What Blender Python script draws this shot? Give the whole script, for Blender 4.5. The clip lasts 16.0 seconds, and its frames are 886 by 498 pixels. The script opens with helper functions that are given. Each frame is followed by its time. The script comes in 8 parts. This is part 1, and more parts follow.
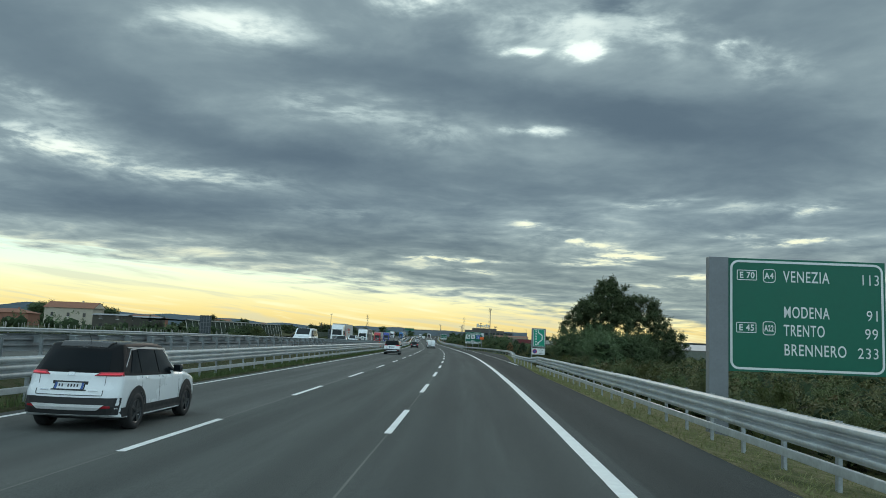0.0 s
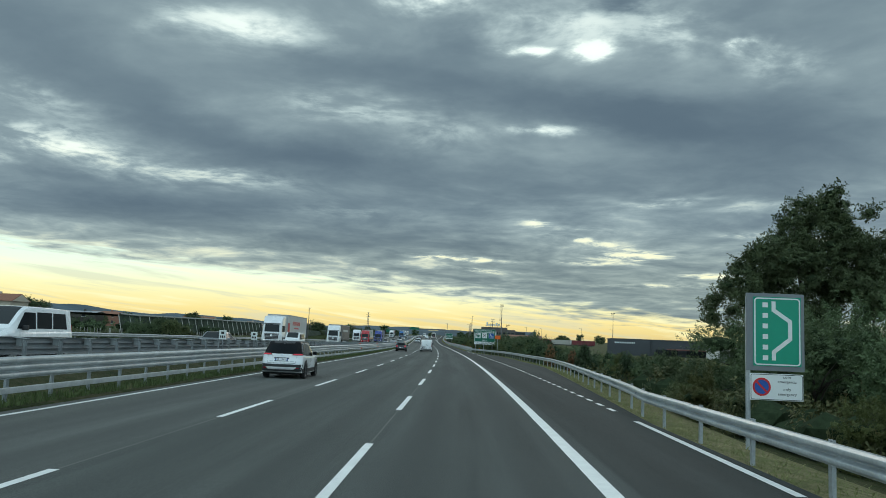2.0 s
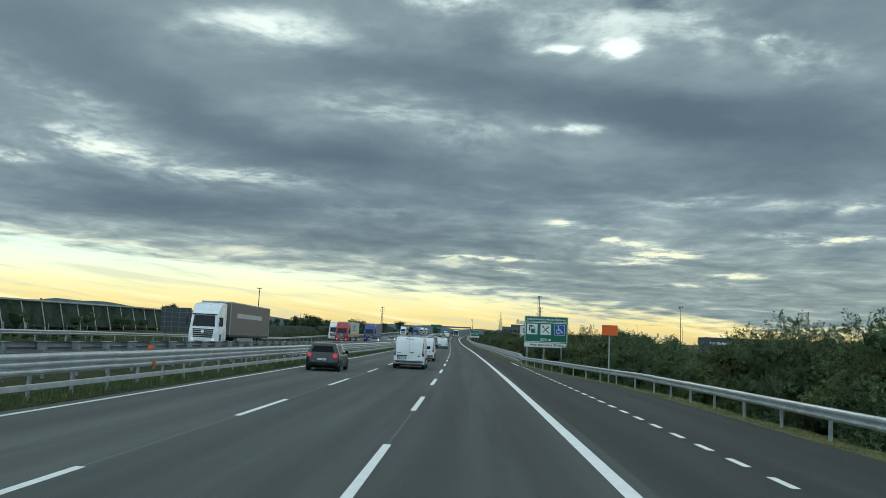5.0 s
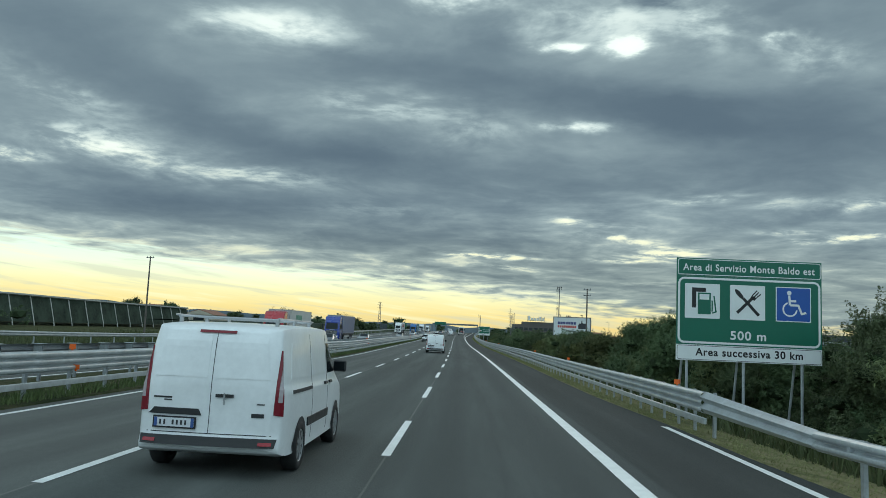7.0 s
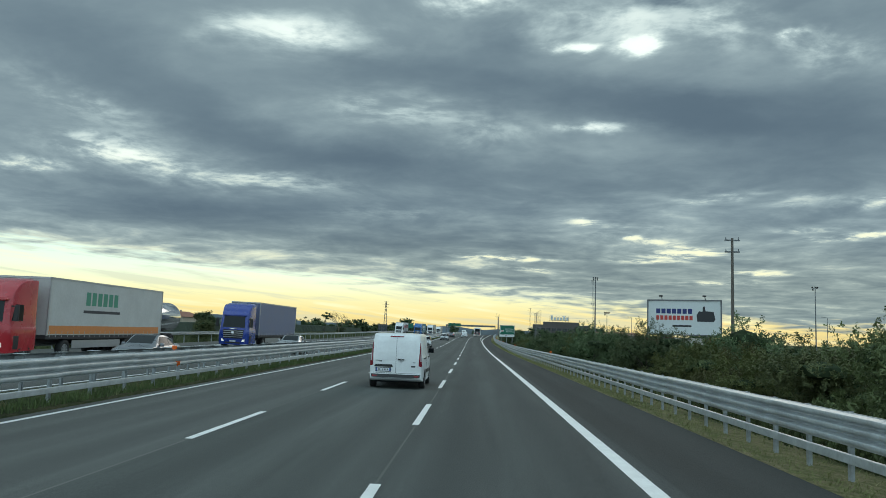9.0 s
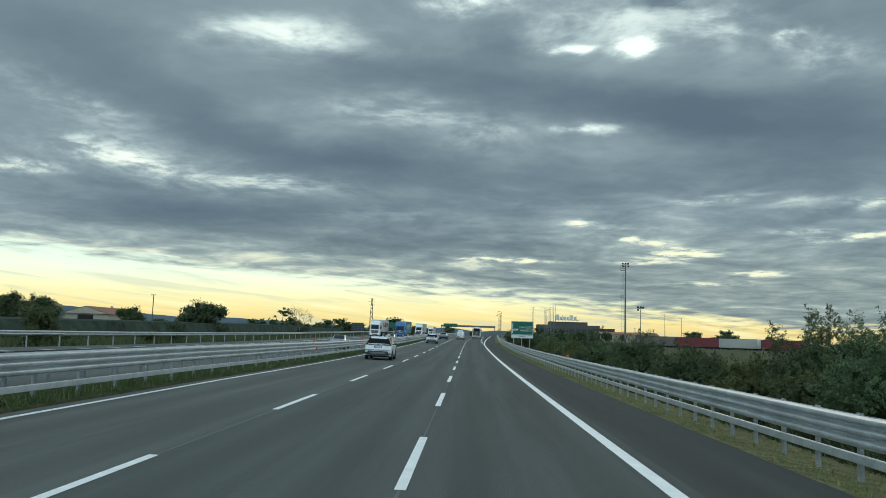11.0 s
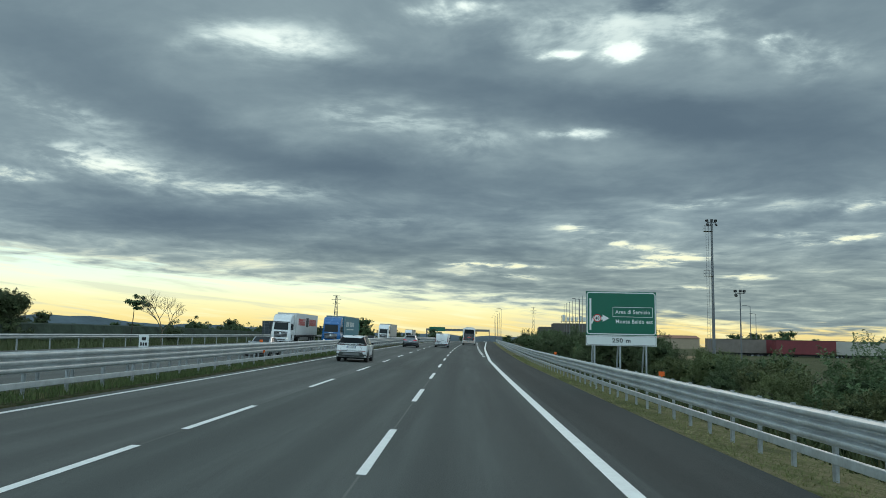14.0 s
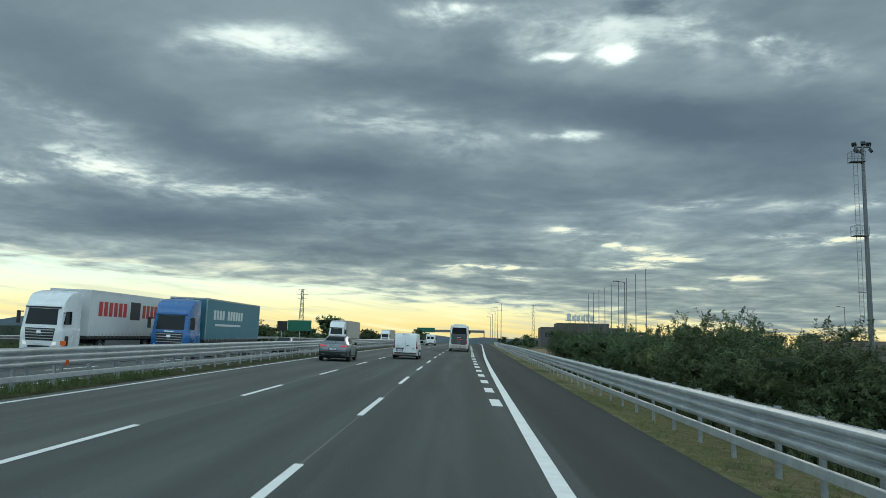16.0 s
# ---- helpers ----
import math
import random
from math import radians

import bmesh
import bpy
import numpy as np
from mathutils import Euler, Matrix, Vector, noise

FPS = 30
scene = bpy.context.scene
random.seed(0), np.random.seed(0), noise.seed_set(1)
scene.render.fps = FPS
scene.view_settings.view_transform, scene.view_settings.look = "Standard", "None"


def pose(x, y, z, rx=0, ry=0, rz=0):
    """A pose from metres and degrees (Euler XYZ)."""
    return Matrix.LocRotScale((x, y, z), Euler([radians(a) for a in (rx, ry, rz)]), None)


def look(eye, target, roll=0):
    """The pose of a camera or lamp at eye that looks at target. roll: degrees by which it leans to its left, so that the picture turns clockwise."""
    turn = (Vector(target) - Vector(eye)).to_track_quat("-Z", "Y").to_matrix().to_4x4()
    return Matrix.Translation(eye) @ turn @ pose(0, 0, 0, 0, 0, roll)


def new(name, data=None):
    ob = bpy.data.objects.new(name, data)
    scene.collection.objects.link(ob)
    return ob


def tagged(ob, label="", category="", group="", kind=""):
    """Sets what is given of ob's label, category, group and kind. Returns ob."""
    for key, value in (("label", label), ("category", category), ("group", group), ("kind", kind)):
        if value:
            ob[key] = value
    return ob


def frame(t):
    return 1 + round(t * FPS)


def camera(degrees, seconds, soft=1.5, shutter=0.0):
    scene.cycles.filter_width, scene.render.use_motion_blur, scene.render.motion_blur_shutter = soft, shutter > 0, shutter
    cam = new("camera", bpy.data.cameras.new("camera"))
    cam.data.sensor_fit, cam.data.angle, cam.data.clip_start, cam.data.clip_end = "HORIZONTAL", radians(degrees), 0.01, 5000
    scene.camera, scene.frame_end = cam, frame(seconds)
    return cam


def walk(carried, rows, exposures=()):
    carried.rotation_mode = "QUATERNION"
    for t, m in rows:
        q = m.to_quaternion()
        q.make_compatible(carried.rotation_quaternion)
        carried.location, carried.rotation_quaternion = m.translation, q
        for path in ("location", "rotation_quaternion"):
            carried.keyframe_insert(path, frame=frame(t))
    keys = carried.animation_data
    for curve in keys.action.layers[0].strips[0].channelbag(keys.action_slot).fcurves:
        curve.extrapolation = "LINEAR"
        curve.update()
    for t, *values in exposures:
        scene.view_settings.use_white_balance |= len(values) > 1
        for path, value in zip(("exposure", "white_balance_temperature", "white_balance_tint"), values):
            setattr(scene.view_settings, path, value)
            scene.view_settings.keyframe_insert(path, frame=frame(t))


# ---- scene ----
# ---- the camera and its drive ----
cam = camera(59.46, 16.0, soft=0.5)
PATH = [
    (0, pose(0.145, -0.01, 1.923, 96.4, -2.29, 2.14)),
    (0.5, pose(0.1, 13.59, 1.886, 96.36, -2.29, 2.09)),
    (1, pose(-0.014, 27.2, 1.842, 96.35, -2.38, 2.26)),
    (1.5, pose(-0.188, 40.86, 1.789, 96.36, -2.29, 2.48)),
    (2, pose(-0.41, 54.57, 1.724, 96.35, -2.27, 2.76)),
    (2.5, pose(-0.706, 68.35, 1.65, 96.35, -2.28, 3.02)),
    (3, pose(-1.083, 82.21, 1.565, 96.34, -2.31, 3.33)),
    (3.5, pose(-1.549, 96.17, 1.468, 96.26, -2.36, 3.68)),
    (4, pose(-2.11, 110.23, 1.362, 96.25, -2.42, 4.09)),
    (6.5, pose(-6.062, 181.17, 0.789, 96.1, -2.61, 5.03)),
    (7, pose(-6.826, 195.13, 0.686, 96.08, -2.51, 5.13)),
    (7.5, pose(-7.645, 209.05, 0.59, 96.12, -2.33, 5.43)),
    (8, pose(-8.516, 222.95, 0.507, 96.17, -2.11, 5.65)),
    (8.5, pose(-9.429, 236.82, 0.434, 96.23, -2, 5.97)),
    (9, pose(-10.373, 250.66, 0.372, 96.23, -1.87, 6.32)),
    (11.5, pose(-15.774, 319.65, 0.158, 96.41, -1.52, 5.93)),
    (12, pose(-16.733, 333.6, 0.119, 96.47, -1.25, 5.8)),
    (12.5, pose(-17.681, 347.53, 0.093, 96.54, -1.33, 5.72)),
    (13, pose(-18.623, 361.42, 0.092, 96.64, -1.33, 5.71)),
    (13.5, pose(-19.533, 375.23, 0.118, 96.76, -1.32, 5.6)),
    (14, pose(-20.384, 388.89, 0.165, 96.79, -1.18, 5.43)),
    (14.5, pose(-21.15, 402.33, 0.234, 96.86, -1.11, 5.32)),
    (15, pose(-21.874, 415.58, 0.321, 96.87, -1.02, 5.3)),
    (15.5, pose(-22.565, 428.65, 0.422, 96.97, -1.06, 5.12)),
    (16, pose(-23.232, 441.63, 0.538, 96.93, -1.05, 4.93)),
]
walk(cam, PATH)

# ---- sky, sun, exposure ----
scene.view_settings.exposure = 0.0
SUN_TURN, SUN_HEIGHT = 12.0, 24.0      # degrees to the right of +Y, above the horizon


class Net:
    """Short way to write a node tree."""

    def __init__(self, tree):
        self.t = tree

    def n(self, kind, **kw):
        node = self.t.nodes.new(kind)
        for k, v in kw.items():
            setattr(node, k, v)
        return node

    def link(self, a, b):
        self.t.links.new(a, b)

    def put(self, sock, v):
        if isinstance(v, bpy.types.NodeSocket):
            self.link(v, sock)
        else:
            sock.default_value = v

    def math(self, op, a, b=0.0, c=0.0, clamp=False):
        m = self.n("ShaderNodeMath", operation=op, use_clamp=clamp)
        for i, v in enumerate((a, b, c)):
            self.put(m.inputs[i], v)
        return m.outputs[0]

    def noise(self, vec, scale, detail=4.0, rough=0.55, dist=0.0):
        m = self.n("ShaderNodeTexNoise")
        if vec is not None:
            self.link(vec, m.inputs["Vector"])
        for k, v in (("Scale", scale), ("Detail", detail), ("Roughness", rough), ("Distortion", dist)):
            m.inputs[k].default_value = v
        return m.outputs[0]

    def ramp(self, fac, stops, mode="LINEAR"):
        m = self.n("ShaderNodeValToRGB")
        m.color_ramp.interpolation = mode
        e = m.color_ramp.elements
        while len(e) < len(stops):
            e.new(0.5)
        for el, (pos, col) in zip(e, stops):
            el.position, el.color = pos, (*col, 1)
        self.link(fac, m.inputs[0])
        return m.outputs[0]

    def mix(self, fac, a, b, blend="MIX"):
        m = self.n("ShaderNodeMix", data_type="RGBA", blend_type=blend)
        self.put(m.inputs[0], fac)
        self.put(m.inputs[6], a if isinstance(a, bpy.types.NodeSocket) else (*a, 1))
        self.put(m.inputs[7], b if isinstance(b, bpy.types.NodeSocket) else (*b, 1))
        return m.outputs[2]

    def remap(self, v, a, b, c=0.0, d=1.0):
        m = self.n("ShaderNodeMapRange", clamp=True, interpolation_type="SMOOTHSTEP")
        self.put(m.inputs[0], v)
        for i, x in enumerate((a, b, c, d)):
            m.inputs[i + 1].default_value = x
        return m.outputs[0]

    def vec(self, x, y, z=0.0):
        m = self.n("ShaderNodeCombineXYZ")
        for i, v in enumerate((x, y, z)):
            self.put(m.inputs[i], v)
        return m.outputs[0]


def build_sky():
    w = bpy.data.worlds.new("evening_sky")
    scene.world = w
    w.use_nodes = True
    t = Net(w.node_tree)
    w.node_tree.nodes.clear()
    out = t.n("ShaderNodeOutputWorld")
    bg = t.n("ShaderNodeBackground")
    t.link(bg.outputs[0], out.inputs[0])
    tc = t.n("ShaderNodeTexCoord")
    sep = t.n("ShaderNodeSeparateXYZ")
    t.link(tc.outputs["Generated"], sep.inputs[0])
    x, y, z = sep.outputs
    zz = t.math("MAXIMUM", z, 0.0)
    # the cloud deck as a plane overhead, a little bent down towards the horizon
    k = t.math("DIVIDE", 1.0, t.math("ADD", zz, 0.085))
    u, v = t.math("MULTIPLY", x, k), t.math("MULTIPLY", y, k)
    p = t.vec(u, t.math("MULTIPLY_ADD", u, 0.03, v), 0.0)
    warp = t.n("ShaderNodeTexNoise")
    t.link(p, warp.inputs["Vector"])
    warp.inputs["Scale"].default_value, warp.inputs["Detail"].default_value = 1.1, 2.0
    off = t.n("ShaderNodeVectorMath", operation="MULTIPLY_ADD")
    t.link(warp.outputs["Color"], off.inputs[0])
    off.inputs[1].default_value = (0.5, 0.5, 0.0)
    t.link(p, off.inputs[2])
    pw = off.outputs[0]
    ys = t.math("MAXIMUM", y, 0.05)
    a0, b0 = t.math("DIVIDE", x, ys), t.math("DIVIDE", zz, ys)
    # billows: rounded overhead, drawn into flat streaks by the distance
    soft = t.noise(pw, 1.5, 2.0, 0.45)
    billow = t.noise(pw, 3.3, 4.0, 0.5)
    wisp = t.noise(pw, 11.0, 4.0, 0.6)
    # the outlines of gaps and banks wander
    fx = t.math("MULTIPLY", t.math("SUBTRACT", t.noise(t.vec(t.math("MULTIPLY", a0, 7.0), t.math("MULTIPLY", b0, 16.0), 1.0), 1.0, 5.0, 0.6), 0.5), 0.16)
    fy = t.math("MULTIPLY", t.math("SUBTRACT", t.noise(t.vec(t.math("MULTIPLY", a0, 9.0), t.math("MULTIPLY", b0, 22.0), 4.0), 1.0, 5.0, 0.6), 0.5), 0.045)
    narrow = t.remap(b0, 0.08, 0.30, 0.35, 1.0)
    a = t.math("MULTIPLY_ADD", fx, narrow, a0)
    b = t.math("MULTIPLY_ADD", fy, narrow, b0)

    def spots(rows, total):
        for ca, cb, ra, rb, slant, amount in rows:
            c, s = math.cos(radians(slant)), math.sin(radians(slant))
            da = t.math("MULTIPLY_ADD", a, c / ra, t.math("MULTIPLY_ADD", b, s / ra, -(ca * c + cb * s) / ra))
            db = t.math("MULTIPLY_ADD", a, -s / rb, t.math("MULTIPLY_ADD", b, c / rb, (ca * s - cb * c) / rb))
            q = t.math("MULTIPLY_ADD", da, da, t.math("MULTIPLY", db, db))
            total = t.math("MULTIPLY_ADD", t.math("POWER", 0.3679, q), amount, total)
        return total

    front = t.remap(y, 0.05, 0.3)
    thin = t.math("MULTIPLY", spots(RIFTS, spots(GAPS, 0.0)), t.remap(t.math("MULTIPLY_ADD", wisp, 0.5, t.math("MULTIPLY", billow, 0.5)), 0.38, 0.62, 1.6, 0.4))
    dens = t.math("MULTIPLY", t.math("ADD", thin, spots(BANKS, 0.0)), front)
    dens = t.math("ADD", dens, DECK)
    # the far part of the deck towards the light is thinner
    dens = t.math("SUBTRACT", dens, t.math("MULTIPLY", t.remap(b0, 0.19, 0.12, 0.0, 0.022), t.remap(a0, -0.15, 0.15)))
    dens = t.math("MULTIPLY_ADD", t.math("SUBTRACT", soft, 0.5), 0.16, dens)
    dens = t.math("MULTIPLY_ADD", t.math("SUBTRACT", billow, 0.5), t.math("MULTIPLY", t.remap(b0, 0.12, 0.26, 0.27, 0.15), t.remap(a0, -0.35, 0.05, 0.5, 1.0)), dens)
    dens = t.math("MULTIPLY_ADD", t.math("SUBTRACT", wisp, 0.5), t.remap(b0, 0.12, 0.30, 0.09, 0.04), dens)
    line = t.math("MULTIPLY_ADD", a0, 0.105, b0)
    veil = t.noise(t.vec(t.math("MULTIPLY", a0, 5.0), t.math("MULTIPLY", line, 80.0), 9.0), 1.0, 4.0, 0.55, 0.4)
    # lower edge of the deck: higher on the western side, in thin layers
    low = t.math("MULTIPLY_ADD", t.math("SUBTRACT", billow, 0.5), 0.045, b0)
    low = t.math("MULTIPLY_ADD", t.math("SUBTRACT", veil, 0.5), 0.05, low)
    edge = t.math("MAXIMUM", t.math("MULTIPLY_ADD", a0, EDGE[1], EDGE[0]), 0.02)
    dens = t.math("SUBTRACT", dens, t.math("MULTIPLY", t.remap(t.math("SUBTRACT", low, edge), 0.055, 0.0), t.remap(a0, 0.25, -0.05, 0.0, 0.10)))
    # cloud shade from thick (dark) to thin (bright)
    shade = t.ramp(dens, [(0.30, (0.95, 0.96, 0.90)), (0.40, (0.515, 0.582, 0.595)), (0.50, (0.268, 0.324, 0.357)), (0.60, (0.160, 0.205, 0.248)), (0.74, (0.098, 0.134, 0.177))], "B_SPLINE")
    # the clear strip at the horizon, under the edge of the deck
    clear = t.ramp(z, [(0.0, (0.74, 0.52, 0.22)), (0.022, (0.95, 0.71, 0.30)), (0.042, (0.96, 0.84, 0.47)), (0.066, (0.90, 0.94, 0.72)), (0.10, (0.72, 0.90, 0.84)), (0.4, (0.42, 0.58, 0.75))])
    # thin veils in it, lying along the deck's edge
    clear = t.mix(t.math("MULTIPLY", t.remap(veil, 0.50, 0.66), 0.5), clear, (0.62, 0.60, 0.48))
    clear = t.mix(t.math("MULTIPLY", t.remap(veil, 0.48, 0.32), 0.5), clear, (1.0, 0.93, 0.62))
    skytex = t.n("ShaderNodeTexSky", sky_type="NISHITA", sun_disc=False, sun_elevation=radians(SUN_HEIGHT), sun_rotation=radians(SUN_TURN))
    air = t.n("ShaderNodeVectorMath", operation="SCALE")
    t.link(skytex.outputs[0], air.inputs[0])
    air.inputs[3].default_value = 0.05
    clear = t.mix(t.remap(z, 0.18, 0.5), clear, air.outputs[0])
    cover = t.remap(t.math("SUBTRACT", low, edge), -0.010, 0.012)
    cover = t.math("MAXIMUM", cover, t.math("SUBTRACT", 1.0, t.remap(y, -0.1, 0.25)))
    # seen low through the evening air, the deck is warmer
    shade = t.mix(t.remap(b0, 0.17, 0.06, 0.0, 1.0), shade, t.mix(1.0, shade, (1.10, 1.04, 0.93), "MULTIPLY"))
    # warm light on the deck's far, low part
    warm = t.math("SUBTRACT", 1.0, t.remap(zz, 0.06, 0.24))
    shade = t.mix(t.math("MULTIPLY", warm, t.remap(dens, 0.50, 0.32)), shade, (0.95, 0.86, 0.58))
    sky = t.mix(cover, clear, shade)
    ground = t.remap(z, -0.02, 0.0)
    sky = t.mix(ground, (0.10, 0.11, 0.09), sky)
    grade = t.mix(1.0, sky, (1.05, 1.17, 1.155), "MULTIPLY")
    # the sky opens behind and overhead
    lift = t.math("ADD", 1.0, t.math("MULTIPLY", t.math("SUBTRACT", 1.0, t.remap(y, -0.1, 0.68)), 1.9))
    grade = t.mix(1.0, grade, t.vec(lift, lift, lift), "MULTIPLY")
    t.link(grade, bg.inputs[0])
    bg.inputs[1].default_value = 1.0


DECK = 0.553


# thin bright places of the deck ahead: direction (x/y, z/y), half sizes, slant, change of density
GAPS = [
    (-0.309, 0.402, 0.099, 0.0272, -4, -0.132),
    (-0.410, 0.416, 0.064, 0.0211, 0, -0.069),
    (0.054, 0.379, 0.025, 0.0085, 0, -0.218),
    (0.131, 0.384, 0.026, 0.0115, 6, -0.310),
    (0.102, 0.418, 0.123, 0.0325, 0, -0.098),
    (-0.101, 0.446, 0.065, 0.0143, -0, -0.184),
    (0.347, 0.395, 0.017, 0.0097, 16, -0.196),
    (0.377, 0.376, 0.052, 0.0224, 0, -0.103),
    (-0.562, 0.234, 0.102, 0.0173, -11, -0.161),
    (-0.701, 0.220, 0.050, 0.0104, -5, -0.172),
    (-0.644, 0.311, 0.110, 0.0206, -22, -0.081),
    (-0.355, 0.197, 0.093, 0.0131, -3, -0.115),
    (-0.179, 0.296, 0.099, 0.0201, -5, -0.092),
    (0.072, 0.272, 0.052, 0.0075, 4, -0.138),
    (-0.056, 0.266, 0.052, 0.0228, 1, -0.057),
    (0.426, 0.180, 0.050, 0.0085, 8, -0.115),
]
# narrow rifts low in the deck
RIFTS = [
    (0.189, 0.111, 0.043, 0.0072, 4, -0.196),
    (0.135, 0.127, 0.042, 0.0044, -7, -0.161),
    (0.066, 0.149, 0.020, 0.0037, -3, -0.184),
    (-0.054, 0.100, 0.045, 0.0029, -3, -0.149),
    (0.008, 0.098, 0.032, 0.0029, -0, -0.115),
    (0.405, 0.137, 0.057, 0.0035, 5, -0.149),
    (0.341, 0.142, 0.031, 0.0036, 6, -0.081),
    (0.234, 0.182, 0.049, 0.0044, 6, -0.081),
    (0.281, 0.086, 0.031, 0.0043, 2, -0.115),
    (-0.003, 0.086, 0.027, 0.0022, -2, -0.115),
    (-0.202, 0.155, 0.060, 0.0068, -1, -0.057),
    (0.338, 0.181, 0.041, 0.0057, 6, -0.057),
    (0.221, 0.072, 0.062, 0.0036, 2, -0.081),
    (0.122, 0.143, 0.042, 0.0044, -3, -0.057),
    (0.244, 0.415, 0.053, 0.0418, 0, -0.086),
    (0.143, 0.099, 0.042, 0.0029, -0, -0.092),
]
# thick dark banks
BANKS = [
    (0.223, 0.285, 0.098, 0.0312, -6, 0.195),
    (0.060, 0.316, 0.166, 0.0228, -5, 0.120),
    (-0.428, 0.273, 0.121, 0.0356, -24, 0.120),
    (-0.225, 0.232, 0.129, 0.0214, -5, 0.150),
    (-0.475, 0.157, 0.165, 0.0185, -3, 0.150),
    (-0.263, 0.158, 0.106, 0.0121, -2, 0.090),
    (-0.661, 0.405, 0.146, 0.0483, -21, 0.068),
    (0.182, 0.444, 0.040, 0.0124, -0, 0.210),
    (-0.091, 0.200, 0.190, 0.0301, -2, 0.075),
    (0.380, 0.285, 0.109, 0.0438, 1, 0.128),
    (-0.158, 0.351, 0.114, 0.0280, -10, 0.075),
    (-0.550, 0.195, 0.113, 0.0078, -5, 0.075),
    (-0.031, 0.389, 0.045, 0.0249, 0, 0.075),
    (-0.162, 0.118, 0.177, 0.0134, -2, 0.090),
    (0.324, 0.222, 0.123, 0.0246, 4, 0.090),
    (0.059, 0.070, 0.141, 0.0116, -1, 0.060),
]
EDGE = (0.047, -0.088)
build_sky()
sun = new("sun", bpy.data.lights.new("sun", "SUN"))
sun.data.energy, sun.data.angle, sun.data.color = 0.4, radians(25), (1.0, 0.93, 0.82)
sun.matrix_world = look((0, 0, 0), (-math.sin(radians(SUN_TURN)), -math.cos(radians(SUN_TURN)), -math.tan(radians(SUN_HEIGHT))))

# ---- the road's line ----
BANK = ((10.9, -0.04), (121.6, 0.15), (192.3, 0.38), (261.7, -0.08), (330.8, 1.54), (399.6, 1.57), (441.6, 1.61), (560, 1.6), (700, 0.3))
GRADE = ((10.9, -0.27), (121.6, -0.86), (192.3, -0.74), (261.7, -0.34), (330.8, -0.3), (399.6, 0.61), (441.6, 1.01), (500, 0.85), (560, 0.55), (700, 0.3), (900, 0.0))
STEP = 5.0
STATIONS = np.arange(-200.0, 1900.0, STEP)
_g = np.interp(STATIONS, [q[0] for q in GRADE], [q[1] for q in GRADE]) / 100
RISE = np.concatenate([[0], np.cumsum((_g[1:] + _g[:-1]) / 2 * STEP)])
RISE = RISE - np.interp(0, STATIONS, RISE)
LAST = 530.0


def road_x(s):
    q = min(s, LAST) / 500.0
    x = -52.867 * q ** 2 + 23.998 * q ** 3 + 1.0641 * q ** 4
    if s > LAST:
        x += (s - LAST) * (2 * -52.867 * q + 3 * 23.998 * q ** 2 + 4 * 1.0641 * q ** 3) / 500.0
    return x


def heading(s):
    return math.degrees(math.atan2(-(road_x(s + 0.5) - road_x(s - 0.5)), 1.0))


def bank(s):
    return math.radians(np.interp(s, [q[0] for q in BANK], [q[1] for q in BANK]))


def rise(s):
    return float(np.interp(s, STATIONS, RISE))


def opp_lift(s):
    """The other carriageway lies a little higher at first."""
    return float(np.interp(s, (0, 47, 140, 310, 475), (0.6, 0.58, 0.33, -0.1, -0.3)))


def surf(s, o):
    """Height of the paved plane at station s, o metres to the right of the line."""
    z = rise(s) - math.tan(bank(s)) * max(-30, min(o, 12))
    if o > 3.2:                                  # the shoulder lies flatter than the lanes
        z += (min(o, 9.0) - 3.2) * 0.065 * float(np.interp(s, (235, 330), (0, 1)))
    if o < -11.0:
        z += opp_lift(s) * min(1, (-11.0 - o) / 1.5)
    return z


def at(s, o, dz=0.0):
    return Vector((road_x(s) + o, s, surf(s, o) + dz))


def stand(s, o, dz=0.0, turn=0.0):
    """Pose on the road plane, facing along it (+Y ahead)."""
    p = at(s, o, dz)
    return pose(p.x, p.y, p.z, 0, 0, heading(s) + turn)


# ---- materials ----
MATS = {}


